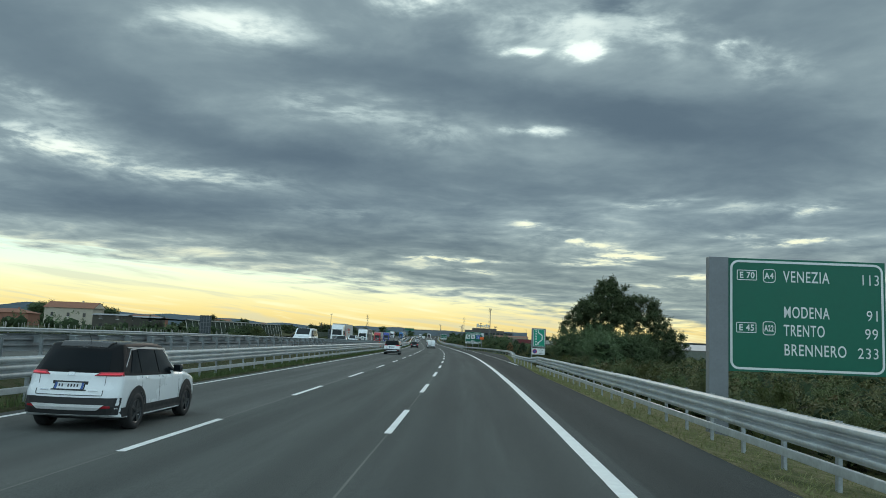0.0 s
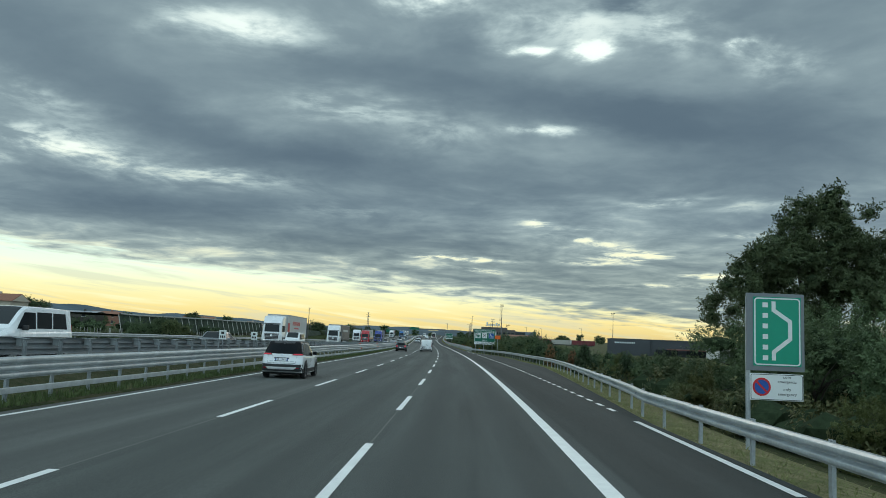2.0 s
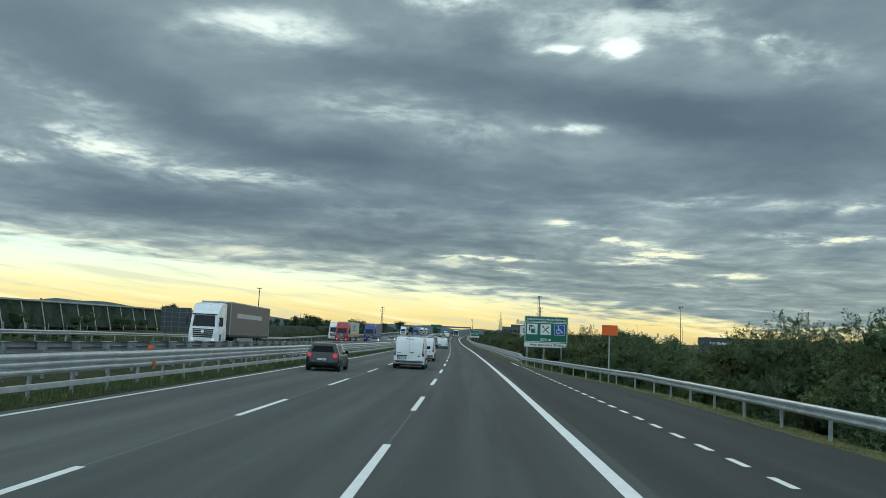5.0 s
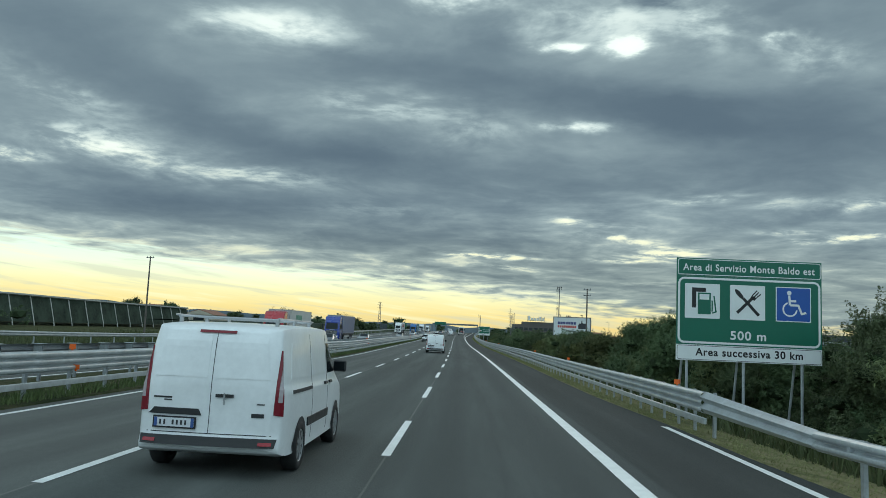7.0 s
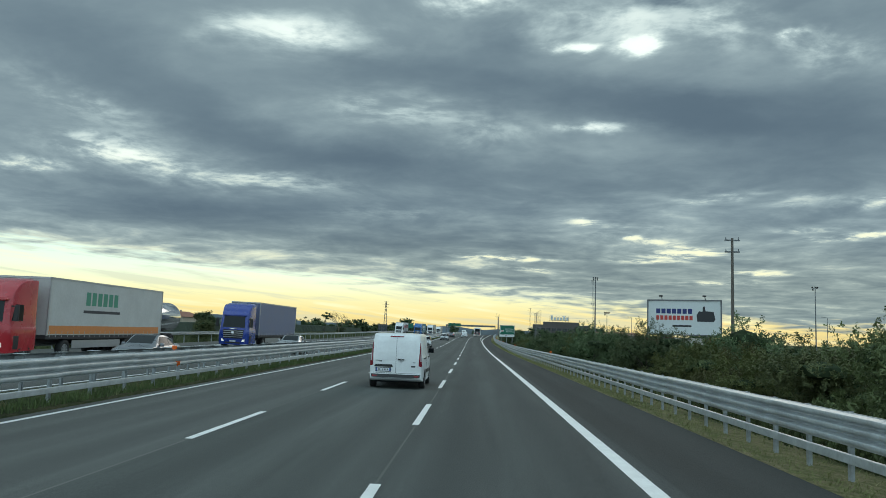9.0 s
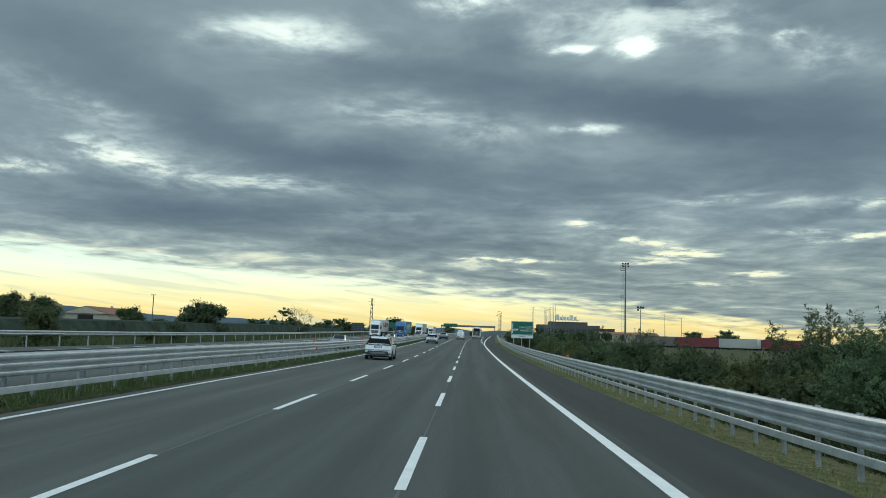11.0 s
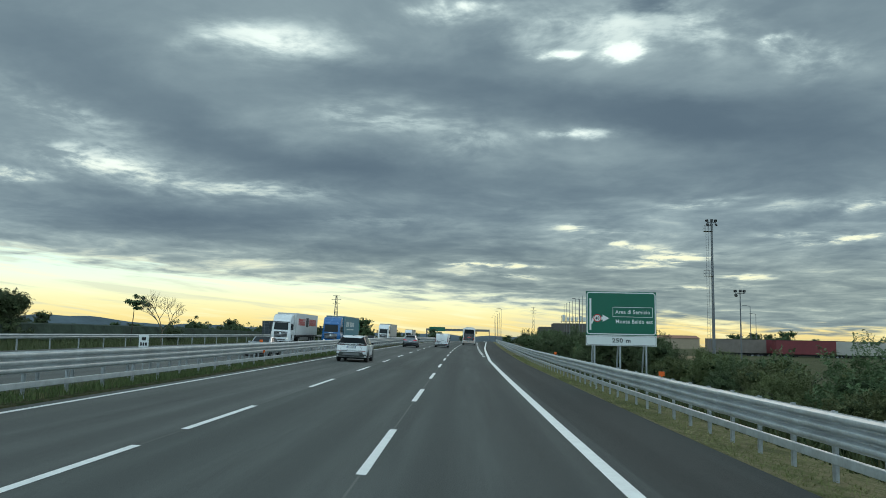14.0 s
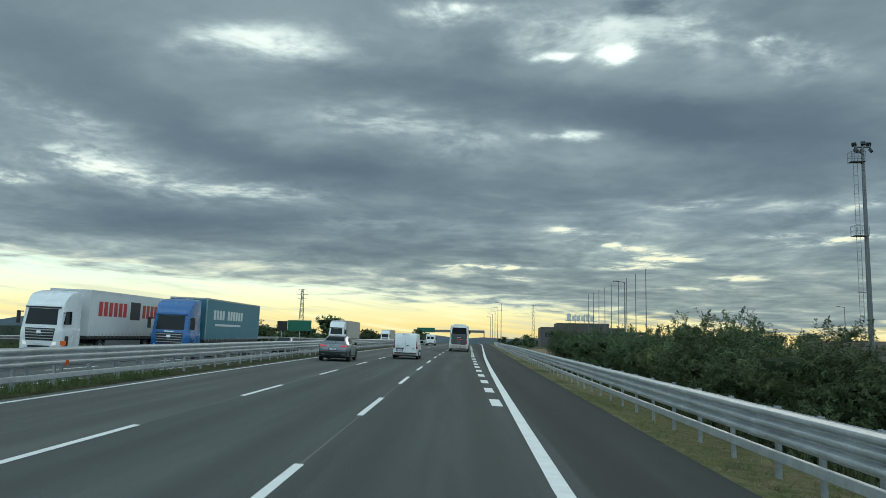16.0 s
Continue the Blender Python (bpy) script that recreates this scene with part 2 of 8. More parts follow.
def material(name, color, rough=0.6, metal=0.0, vary=0.15, scale=6.0, bump=0.0, bump_scale=60.0, per_object=0.0, spec=0.5, coat=0.0, glow=0.0, island=0.0, stretch=None):
    if name in MATS:
        return MATS[name]
    m = bpy.data.materials.new(name)
    m.use_nodes = True
    t = Net(m.node_tree)
    b = m.node_tree.nodes["Principled BSDF"]
    tc = t.n("ShaderNodeTexCoord")
    vec = tc.outputs["Object"]
    if stretch:
        mp = t.n("ShaderNodeMapping")
        t.link(vec, mp.inputs[0])
        mp.inputs["Scale"].default_value = stretch
        vec = mp.outputs[0]
    col = (*color, 1)
    if vary > 0:
        n1 = t.noise(vec, scale, 5.0, 0.6)
        n2 = t.noise(vec, scale * 9, 3.0, 0.6)
        f = t.math("ADD", t.math("MULTIPLY", n1, 0.65), t.math("MULTIPLY", n2, 0.35))
        lo = [c * (1 - vary) for c in color]
        hi = [min(1, c * (1 + vary)) for c in color]
        col = t.ramp(f, [(0.32, lo), (0.68, hi)])
        t.link(t.ramp(n1, [(0.3, [rough * 0.85] * 3), (0.7, [min(1, rough * 1.12)] * 3)]), b.inputs["Roughness"])
    else:
        b.inputs["Roughness"].default_value = rough
    if per_object or island:
        if per_object:
            rnd = t.n("ShaderNodeObjectInfo").outputs["Random"]
        else:
            rnd = t.n("ShaderNodeNewGeometry").outputs["Random Per Island"]
        amt = per_object or island
        hs = t.n("ShaderNodeHueSaturation")
        t.put(hs.inputs["Value"], t.math("ADD", t.math("MULTIPLY", rnd, 2 * amt), 1 - amt))
        t.put(hs.inputs["Hue"], t.math("ADD", t.math("MULTIPLY", rnd, -0.05 * amt), 0.5 + 0.025 * amt))
        t.put(hs.inputs["Color"], col)
        col = hs.outputs[0]
    t.put(b.inputs["Base Color"], col)
    b.inputs["Metallic"].default_value = metal
    b.inputs["Specular IOR Level"].default_value = spec
    b.inputs["Coat Weight"].default_value = coat
    b.inputs["Coat Roughness"].default_value = 0.06
    if bump:
        bn = t.n("ShaderNodeBump")
        bn.inputs["Strength"].default_value = bump
        bn.inputs["Distance"].default_value = 0.02
        t.link(t.noise(vec, bump_scale, 4.0, 0.65), bn.inputs["Height"])
        t.link(bn.outputs[0], b.inputs["Normal"])
    if glow:
        b.inputs["Emission Color"].default_value = (*color, 1)
        b.inputs["Emission Strength"].default_value = glow
    MATS[name] = m
    return m


def asphalt_material():
    m = bpy.data.materials.new("asphalt")
    m.use_nodes = True
    t = Net(m.node_tree)
    b = m.node_tree.nodes["Principled BSDF"]
    uv = t.n("ShaderNodeUVMap", uv_map="lane")          # x: metres right of the line, y: metres along
    sep = t.n("ShaderNodeSeparateXYZ")
    t.link(uv.outputs[0], sep.inputs[0])
    o, s = sep.outputs[0], sep.outputs[1]
    tc = t.n("ShaderNodeTexCoord")
    stone = t.noise(tc.outputs["Object"], 55.0, 2.0, 0.7)
    fleck = t.noise(tc.outputs["Object"], 160.0, 1.0, 0.5)
    long = t.vec(t.math("MULTIPLY", o, 1.6), t.math("MULTIPLY", s, 0.05), 0.0)
    tracks = t.noise(long, 1.0, 4.0, 0.6)
    patch = t.noise(t.vec(t.math("MULTIPLY", o, 0.25), t.math("MULTIPLY", s, 0.035), 3.0), 1.0, 5.0, 0.6)
    f = t.math("ADD", t.math("MULTIPLY", stone, 0.46), t.math("MULTIPLY", tracks, 0.30))
    f = t.math("ADD", f, t.math("MULTIPLY", patch, 0.24))
    col = t.ramp(f, [(0.38, (0.054, 0.054, 0.054)), (0.50, (0.085, 0.085, 0.085)), (0.62, (0.122, 0.122, 0.121))])
    col = t.mix(t.remap(fleck, 0.66, 0.78), col, (0.12, 0.12, 0.12))
    # darker wheel paths, one pair to a lane
    wheel = t.math("ABSOLUTE", t.math("SUBTRACT", t.math("PINGPONG", t.math("ADD", o, 1.41), 1.875), 0.95))
    path = t.math("MULTIPLY", t.math("SUBTRACT", 1.0, t.remap(wheel, 0.05, 0.6)), t.remap(tracks, 0.35, 0.65, 0.15, 0.5))
    col = t.mix(path, col, (0.050, 0.050, 0.051))
    # each lane was laid at another time: the fast lane is the palest
    col = t.mix(1.0, col, t.ramp(t.math("MULTIPLY_ADD", o, 0.05, 0.6), [(0.10, (1.27, 1.33, 1.34)), (0.338, (1.24, 1.31, 1.32)), (0.346, (1.04, 1.12, 1.13)), (0.526, (1.02, 1.10, 1.11)), (0.534, (0.95, 1.03, 1.05)), (0.705, (0.92, 1.0, 1.02)), (0.73, (0.80, 0.88, 0.90))]), "MULTIPLY")
    # the hard shoulder is of a darker, finer mix
    col = t.mix(t.remap(o, 2.55, 2.65, 0.0, 0.36), col, (0.02, 0.02, 0.02))
    # sealed joints between the lanes' paving strips
    for line, shift in ((-1.41, 0.0), (-5.16, 0.0)):
        d = t.math("ABSOLUTE", t.math("SUBTRACT", t.math("ADD", o, t.math("MULTIPLY", t.math("SUBTRACT", patch, 0.5), 0.10)), line + shift))
        col = t.mix(t.math("MULTIPLY", t.math("SUBTRACT", 1.0, t.remap(d, 0.008, 0.026)), t.remap(tracks, 0.3, 0.7, 0.3, 1.0)), col, (0.17, 0.17, 0.165))
    col = t.mix(1.0, col, (1.19, 1.17, 1.09), "MULTIPLY")
    t.link(col, b.inputs["Base Color"])
    t.link(t.ramp(f, [(0.3, (0.78,) * 3), (0.7, (0.95,) * 3)]), b.inputs["Roughness"])
    b.inputs["Specular IOR Level"].default_value = 0.10
    bn = t.n("ShaderNodeBump")
    bn.inputs["Strength"].default_value, bn.inputs["Distance"].default_value = 0.9, 0.015
    t.link(stone, bn.inputs["Height"])
    t.link(bn.outputs[0], b.inputs["Normal"])
    return m


def grass_material(name, dry, fresh, dark):
    m = bpy.data.materials.new(name)
    m.use_nodes = True
    t = Net(m.node_tree)
    b = m.node_tree.nodes["Principled BSDF"]
    tc = t.n("ShaderNodeTexCoord")
    big = t.noise(tc.outputs["Object"], 0.25, 5.0, 0.65)
    mid = t.noise(tc.outputs["Object"], 3.0, 5.0, 0.65)
    small = t.noise(tc.outputs["Object"], 30.0, 3.0, 0.7)
    col = t.mix(t.remap(mid, 0.42, 0.62), dry, fresh)
    col = t.mix(t.remap(big, 0.5, 0.68), col, dark)
    col = t.mix(t.math("MULTIPLY", t.remap(small, 0.35, 0.7), 0.45), col, [c * 0.4 for c in dark])
    t.link(col, b.inputs["Base Color"])
    b.inputs["Roughness"].default_value = 0.95
    b.inputs["Specular IOR Level"].default_value = 0.15
    bn = t.n("ShaderNodeBump")
    bn.inputs["Strength"].default_value, bn.inputs["Distance"].default_value = 0.9, 0.06
    t.link(small, bn.inputs["Height"])
    t.link(bn.outputs[0], b.inputs["Normal"])
    return m


ASPHALT = asphalt_material()
GRASS = grass_material("verge_grass", (0.30, 0.25, 0.14), (0.17, 0.175, 0.07), (0.10, 0.11, 0.045))
MEDIAN_GRASS = grass_material("median_grass", (0.10, 0.095, 0.05), (0.05, 0.068, 0.024), (0.032, 0.045, 0.018))
FIELD = grass_material("field_grass", (0.10, 0.095, 0.045), (0.05, 0.07, 0.022), (0.03, 0.042, 0.016))
PAINT = material("road_paint", (0.81, 0.81, 0.78), 0.7, vary=0.12, scale=3.0, bump=0.3, bump_scale=90)
ZINC = material("galvanised_steel", (0.49, 0.525, 0.535), 0.52, 0.6, vary=0.22, scale=1.6, bump=0.05)
ZINC_OLD = material("weathered_galvanised_steel", (0.40, 0.43, 0.445), 0.6, 0.5, vary=0.3, scale=2.0)
SOIL = material("soil", (0.09, 0.07, 0.05), 0.95, vary=0.4, scale=3.0, bump=0.6, bump_scale=20, spec=0.2)
CONCRETE = material("concrete", (0.33, 0.32, 0.30), 0.85, vary=0.2, scale=2.0, bump=0.3)
GREEN = material("sign_green", (0.0, 0.125, 0.075), 0.45, vary=0.06, scale=1.0)
WHITE_FILM = material("sign_white", (0.74, 0.77, 0.76), 0.5, vary=0.04, scale=2.0)
GREEN_NEW = material("sign_green_new", (0.002, 0.29, 0.18), 0.45, vary=0.06, scale=1.0)
BLUE_FILM = material("sign_blue", (0.01, 0.085, 0.36), 0.45, vary=0.04)
BLACK_FILM = material("sign_black", (0.012, 0.012, 0.013), 0.5, vary=0.0)
RED_FILM = material("sign_red", (0.55, 0.02, 0.025), 0.45, vary=0.0)
GREY_SHEET = material("sign_back_grey", (0.20, 0.215, 0.23), 0.5, 0.3, vary=0.12, scale=2.0)
ORANGE = material("reflector_orange", (0.80, 0.13, 0.01), 0.4, vary=0.05)


# ---- mesh helpers ----
def mesh_object(name, bm, mat, smooth=False):
    me = bpy.data.meshes.new(name)
    bm.normal_update()
    bm.to_mesh(me)
    bm.free()
    for q in (mat if isinstance(mat, (list, tuple)) else [mat]):
        me.materials.append(q)
    if smooth:
        for f in me.polygons:
            f.use_smooth = True
    return new(name, me)


def part(name, bm, mat, parent, label="", smooth=False):
    ob = mesh_object(name, bm, mat, smooth)
    ob.parent = parent
    if label:
        ob["label"] = label
    return ob


def thing(name, m, label, category, group="", kind=""):
    ob = new(name)
    ob.empty_display_size = 0.2
    ob.matrix_basis = m
    return tagged(ob, label, category, group, kind)


def add_box(bm, x0, x1, y0, y1, z0, z1, bevel=0.0, m=None):
    vs = [bm.verts.new((x, y, z)) for x in (x0, x1) for y in (y0, y1) for z in (z0, z1)]
    fs = [bm.faces.new([vs[i] for i in q]) for q in ((0, 1, 3, 2), (4, 6, 7, 5), (0, 4, 5, 1), (2, 3, 7, 6), (0, 2, 6, 4), (1, 5, 7, 3))]
    if bevel:
        es = list({e for f in fs for e in f.edges})
        r = bmesh.ops.bevel(bm, geom=es, offset=bevel, segments=2, affect="EDGES", profile=0.5)
        vs = list({v for f in r["faces"] for v in f.verts} | {v for v in vs if v.is_valid})
    if m is not None:
        bmesh.ops.transform(bm, matrix=m, verts=[v for v in vs if v.is_valid])
    return vs


def box(x0, x1, y0, y1, z0, z1, bevel=0.0):
    bm = bmesh.new()
    add_box(bm, x0, x1, y0, y1, z0, z1, bevel)
    return bm


def add_tube(bm, a, b, r0, r1=None, n=10, cap=True):
    a, b = Vector(a), Vector(b)
    r1 = r0 if r1 is None else r1
    q = (b - a).to_track_quat("Z", "Y").to_matrix()
    ring = []
    for c, r in ((a, r0), (b, r1)):
        ring.append([bm.verts.new(c + q @ Vector((r * math.cos(2 * math.pi * i / n), r * math.sin(2 * math.pi * i / n), 0))) for i in range(n)])
    for i in range(n):
        bm.faces.new((ring[0][i], ring[0][(i + 1) % n], ring[1][(i + 1) % n], ring[1][i]))
    if cap:
        bm.faces.new(ring[0][::-1])
        bm.faces.new(ring[1])


def tube(a, b, r0, r1=None, n=10):
    bm = bmesh.new()
    add_tube(bm, a, b, r0, r1, n)
    return bm


def strip(name, sections, mat, uv=False, closed=False, smooth=False):
    """A mesh swept through rows of points; sections: list of equal-long point lists. With uv: (o, s) pairs too."""
    bm = bmesh.new()
    layer = bm.loops.layers.uv.new("lane") if uv else None
    rows, data = [], {}
    for sec in sections:
        row = []
        for q in sec:
            vert = bm.verts.new(q[0] if uv else q)
            if uv:
                data[vert] = q[1]
            row.append(vert)
        rows.append(row)
    for r0, r1 in zip(rows, rows[1:]):
        k = len(r0)
        for i in range(k if closed else k - 1):
            f = bm.faces.new((r0[i], r0[(i + 1) % k], r1[(i + 1) % k], r1[i]))
            if uv:
                for lp in f.loops:
                    lp[layer].uv = data[lp.vert]
    return mesh_object(name, bm, mat, smooth)


# ---- ground, carriageways ----
NEAR = np.arange(-100.0, 1801.0, 5.0)
ROAD_LEFT, ROAD_RIGHT = -9.62, 4.66
LINE_L, DASH_L, DASH_M, LINE_R = -9.2, -5.16, -1.41, 2.22


def right_edge(s):
    """Edge of the paving: it widens for the lay-by and for the slip road."""
    bay = float(np.interp(s, (76, 112, 125, 178, 207), (0, 2.7, 3.5, 3.5, 0)))
    slip = float(np.interp(s, (452, 700), (0, 3.5)))
    return ROAD_RIGHT + bay + slip


def paved_edge(s):
    """The asphalt runs out a little past the line at both mouths of the lay-by."""
    return right_edge(s) + float(np.interp(s, (48, 64, 78, 112, 196, 203, 214, 224), (0, 0.5, 0.5, 0, 0, 0.4, 0.4, 0)))


def ground_z(s, o):
    e = right_edge(s)
    far = min(1.0, max(0.0, (abs(o + 8) - 60) / 200.0))
    base = rise(min(max(s, 0), 900))
    if o > e:
        d = o - e
        z = surf(s, e) - 0.05 - float(np.interp(d, (0, 0.4, 2.0, 5.0, 9.0), (0, 0.04, 0.22, 0.9, 1.1)))
    elif o < -27.6:
        d = -27.6 - o
        z = surf(s, -27.6) - 0.05 - float(np.interp(d, (0, 0.6, 2.5, 6.0), (0, 0.05, 0.35, 1.0)))
        far = min(far, 0.5)
        z += float(np.interp(-o, (66, 115, 165, 420, 900), (0, 2.6, 4.6, 5.5, 4.0)))
    else:
        return surf(s, o) - 0.16
    return z * (1 - far) + (-2.2) * far


def build_ground():
    offs = [-3800, -1800, -900, -450, -240, -130, -80, -55, -40, -33, -29, -27, -25.6, -27.65, -24.8, -18, -12, -9.7]
    secs = []
    sts = [-2500, -600, -250] + list(NEAR) + [2100, 2600, 3300, 4200]
    for s in sts:
        e = right_edge(s)
        row = []
        for o in offs + [0.0, e - 0.1, e + 0.02, e + 0.5, e + 1.2, e + 2.2, e + 3.5, e + 5.2, e + 9, 30, 45, 70, 120, 220, 450, 900, 1800, 3800]:
            row.append((road_x(s) + o, s, ground_z(s, o)))
        secs.append(row)
    ob = strip("ground", secs, FIELD, smooth=True)
    tagged(ob, "dark green and dry grassland running flat to the horizon", "ground", kind="structure")


def paved(name, left, right, label, first=-100.0, last=1800.0):
    secs = []
    for s in NEAR:
        if s < first or s > last:
            continue
        a, b = left(s), right(s)
        row = [(at(s, a, -0.35), (a, s))]
        if a < -20:
            across = [a + (b - a) * i / 6 for i in range(7)]
        else:
            across = [a, -7.2, -4.8, -2.4, 0.0, 1.6, 3.2, (3.2 + b) / 2, b]
        for o in across:
            row.append((at(s, o), (o, s)))
        row.append((at(s, b, -0.35), (b, s)))
        secs.append(row)
    ob = strip(name, secs, ASPHALT, uv=True)
    tagged(ob, label, "road", kind="structure")
    return ob


build_ground()
paved("road", lambda s: ROAD_LEFT, paved_edge, "dark grey asphalt motorway carriageway with three lanes and a hard shoulder")
paved("road_opposite", lambda s: -27.5, lambda s: -12.9, "dark grey asphalt carriageway of the opposite direction")
secs = []
for s in NEAR:
    secs.append([at(s, o, dz) for o, dz in ((ROAD_LEFT - 0.02, -0.1), (ROAD_LEFT - 0.03, 0.03), (-10.2, 0.05), (-11.2, 0.06), (-12.3, 0.05), (-12.87, 0.02), (-12.88, -0.1))])
tagged(strip("median_strip", secs, MEDIAN_GRASS, smooth=True), "grassy median strip between the carriageways", "median", kind="structure")
secs = []
for s in NEAR:
    e = right_edge(s)
    secs.append([Vector((road_x(s) + e + d, s, ground_z(s, e + d) + lift)) for d, lift in ((0.015, -0.2), (0.02, 0.045), (0.35, 0.05), (0.9, 0.05), (1.6, 0.05), (2.4, 0.05), (3.2, 0.03), (3.4, -0.1))])
tagged(strip("verge", secs, GRASS, smooth=True), "strip of dry and green grass beside the hard shoulder", "verge", kind="structure")


# ---- markings ----
def stripe(name, s0, s1, o, width, label, step=4.0, group="", lift=0.006):
    """o may be a number or a function of s."""
    f = o if callable(o) else (lambda s: o)
    n = max(1, int(math.ceil((s1 - s0) / step)))
    secs = []
    for i in range(n + 1):
        s = s0 + (s1 - s0) * i / n
        c = f(s)
        secs.append([at(s, c - width / 2, lift), at(s, c + width / 2, lift)])
    ob = strip(name, secs, PAINT)
    return tagged(ob, label, "road marking", group, "structure")


def edge_line(s):
    return LINE_R + float(np.interp(s, (452, 700), (0.0, 3.5)))


LANE_LABEL = "white lane dash on dark asphalt"
stripe("edge_line", -60, 1200, LINE_L, 0.15, "solid white line along the fast lane")
stripe("edge_line", -60, 452.3, LINE_R, 0.25, "solid white line along the slow lane")
stripe("edge_line", 452.0, 900, edge_line, 0.25, "solid white line bending out along the slip road")
for k in range(-2, 66):
    s = 3.62 + 12 * k
    stripe("lane_dash", s, s + 5.2, DASH_M, 0.15, LANE_LABEL, 2.5, "lane dashes")
    s = 12 * k - (0.03 if k < 34 else 5.0)
    stripe("lane_dash", s, s + 4.9, DASH_L, 0.15, LANE_LABEL, 2.5, "lane dashes")
for k in range(63):
    s = 78.5 + 2.008 * k
    stripe("bay_dash", s, s + 1.0, 4.9, 0.15, "short white dash along the lay-by", 1.0, "lay-by dashes")
stripe("bay_line", 65.6, 75.5, 4.86, 0.16, "solid white line at the lay-by's mouth")
stripe("bay_line", 205.2, 214.9, 4.76, 0.16, "solid white line at the lay-by's end")
for k in range(34):
    s = 464.0 + 5.4 * k
    stripe("exit_dash", s, s + 2.4, 1.98, 0.32, "short wide white dash along the exit lane", 1.3, "exit lane dashes")
for o in (-16.55, -20.3):
    for k in range(-1, 55):
        s = 5.0 + 12 * k
        stripe("lane_dash", s, s + 4.9, o, 0.15, LANE_LABEL, 2.5, "lane dashes of the other side")
stripe("edge_line", -60, 900, -13.2, 0.15, "solid white line along the other carriageway")
stripe("edge_line", -60, 900, -24.2, 0.2, "solid white line along the other carriageway's shoulder")


# ---- guard rails ----
def wave_profile(waves, height, depth):
    """Corrugated sheet: points (out, up) of its front, top to bottom."""
    pts = [(0.012, 0.0)]
    for w in range(waves):
        for a, d in ((0.0, 0.0), (0.06, 0.0), (0.27, 0.92), (0.34, 1.0), (0.64, 1.0), (0.71, 0.92), (0.94, 0.0), (1.0, 0.0)):
            if not (w and a == 0.0):
                pts.append((-depth * d, -(w + a) * height / waves))
    pts.append((0.012, -height))
    return pts


def beam_mesh(name, waves, height, depth, length, mat):
    bm = bmesh.new()
    prof = wave_profile(waves, height, depth)
    full = prof + [(x + 0.006, z) for x, z in reversed(prof)]
    rows = [[bm.verts.new((x, y, z)) for x, z in full] for y in (-0.03, length + 0.03)]
    k = len(full)
    for i in range(k):
        bm.faces.new((rows[0][i], rows[1][i], rows[1][(i + 1) % k], rows[0][(i + 1) % k]))
    for i in range(waves):                      # bolts in the valleys, at the joint
        z = -height / waves * (i if i else 0.08)
        for dy in (0.12, 0.3, length / 2, length - 0.3, length - 0.12):
            add_box(bm, -0.016, 0.0, dy - 0.018, dy + 0.018, z - 0.03, z - 0.0)
    me = bpy.data.meshes.new(name)
    bm.normal_update()
    bm.to_mesh(me)
    bm.free()
    me.materials.append(mat)
    for f in me.polygons:
        f.use_smooth = len(f.vertices) == 4
    me.set_sharp_from_angle(angle=radians(32))
    return me


def shared(name, bm, mat):
    me = bpy.data.meshes.new(name)
    bm.normal_update()
    bm.to_mesh(me)
    bm.free()
    me.materials.append(mat)
    return me


def link_part(name, me, parent, m):
    ob = new(name, me)
    ob.parent = parent
    ob.matrix_basis = m
    return ob


def post_bm(height, size=0.11):
    """A C-shaped steel post."""
    bm = bmesh.new()
    add_box(bm, -0.03, 0.03, -size / 2, -size / 2 + 0.008, -0.5, height)
    add_box(bm, -0.03, -0.022, -size / 2 + 0.008, size / 2, -0.5, height)
    add_box(bm, -0.022, 0.03, size / 2 - 0.008, size / 2, -0.5, height)
    return bm


BEAM3 = beam_mesh("beam_three_wave", 3, 0.50, 0.085, 4.0, ZINC)
ZINC_DULL = material("dull_dark_galvanised_steel", (0.24, 0.26, 0.27), 0.65, 0.4, vary=0.25, scale=1.6)
BEAM3_DULL = beam_mesh("beam_three_wave_dull", 3, 0.50, 0.085, 4.0, ZINC_DULL)
BEAM2 = beam_mesh("beam_two_wave", 2, 0.31, 0.08, 4.0, ZINC)
POST = shared("rail_post", post_bm(1.0), ZINC_OLD)
POST_LOW = shared("rail_post_low", post_bm(0.72), ZINC_OLD)
_b = bmesh.new()
add_box(_b, 0.015, 0.2, -0.05, 0.05, -0.26, -0.04, 0.012)
SPACER = shared("spacer", _b, ZINC_OLD)
_b = bmesh.new()
add_box(_b, -0.05, 0.03, -0.03, 4.03, -0.07, 0.07, 0.012)
TUBE = shared("lower_rail", _b, ZINC)
_b = bmesh.new()
add_box(_b, -0.14, 0.16, -0.16, 0.16, 0.0, 0.012)
CAP = shared("cap_plate", _b, ZINC)
_b = bmesh.new()
add_box(_b, -0.012, 0.012, -0.08, 0.08, 0.0, 0.12, 0.006)
add_box(_b, -0.02, 0.02, -0.02, 0.02, -0.04, 0.0)
REFLECTOR = shared("reflector", _b, ORANGE)


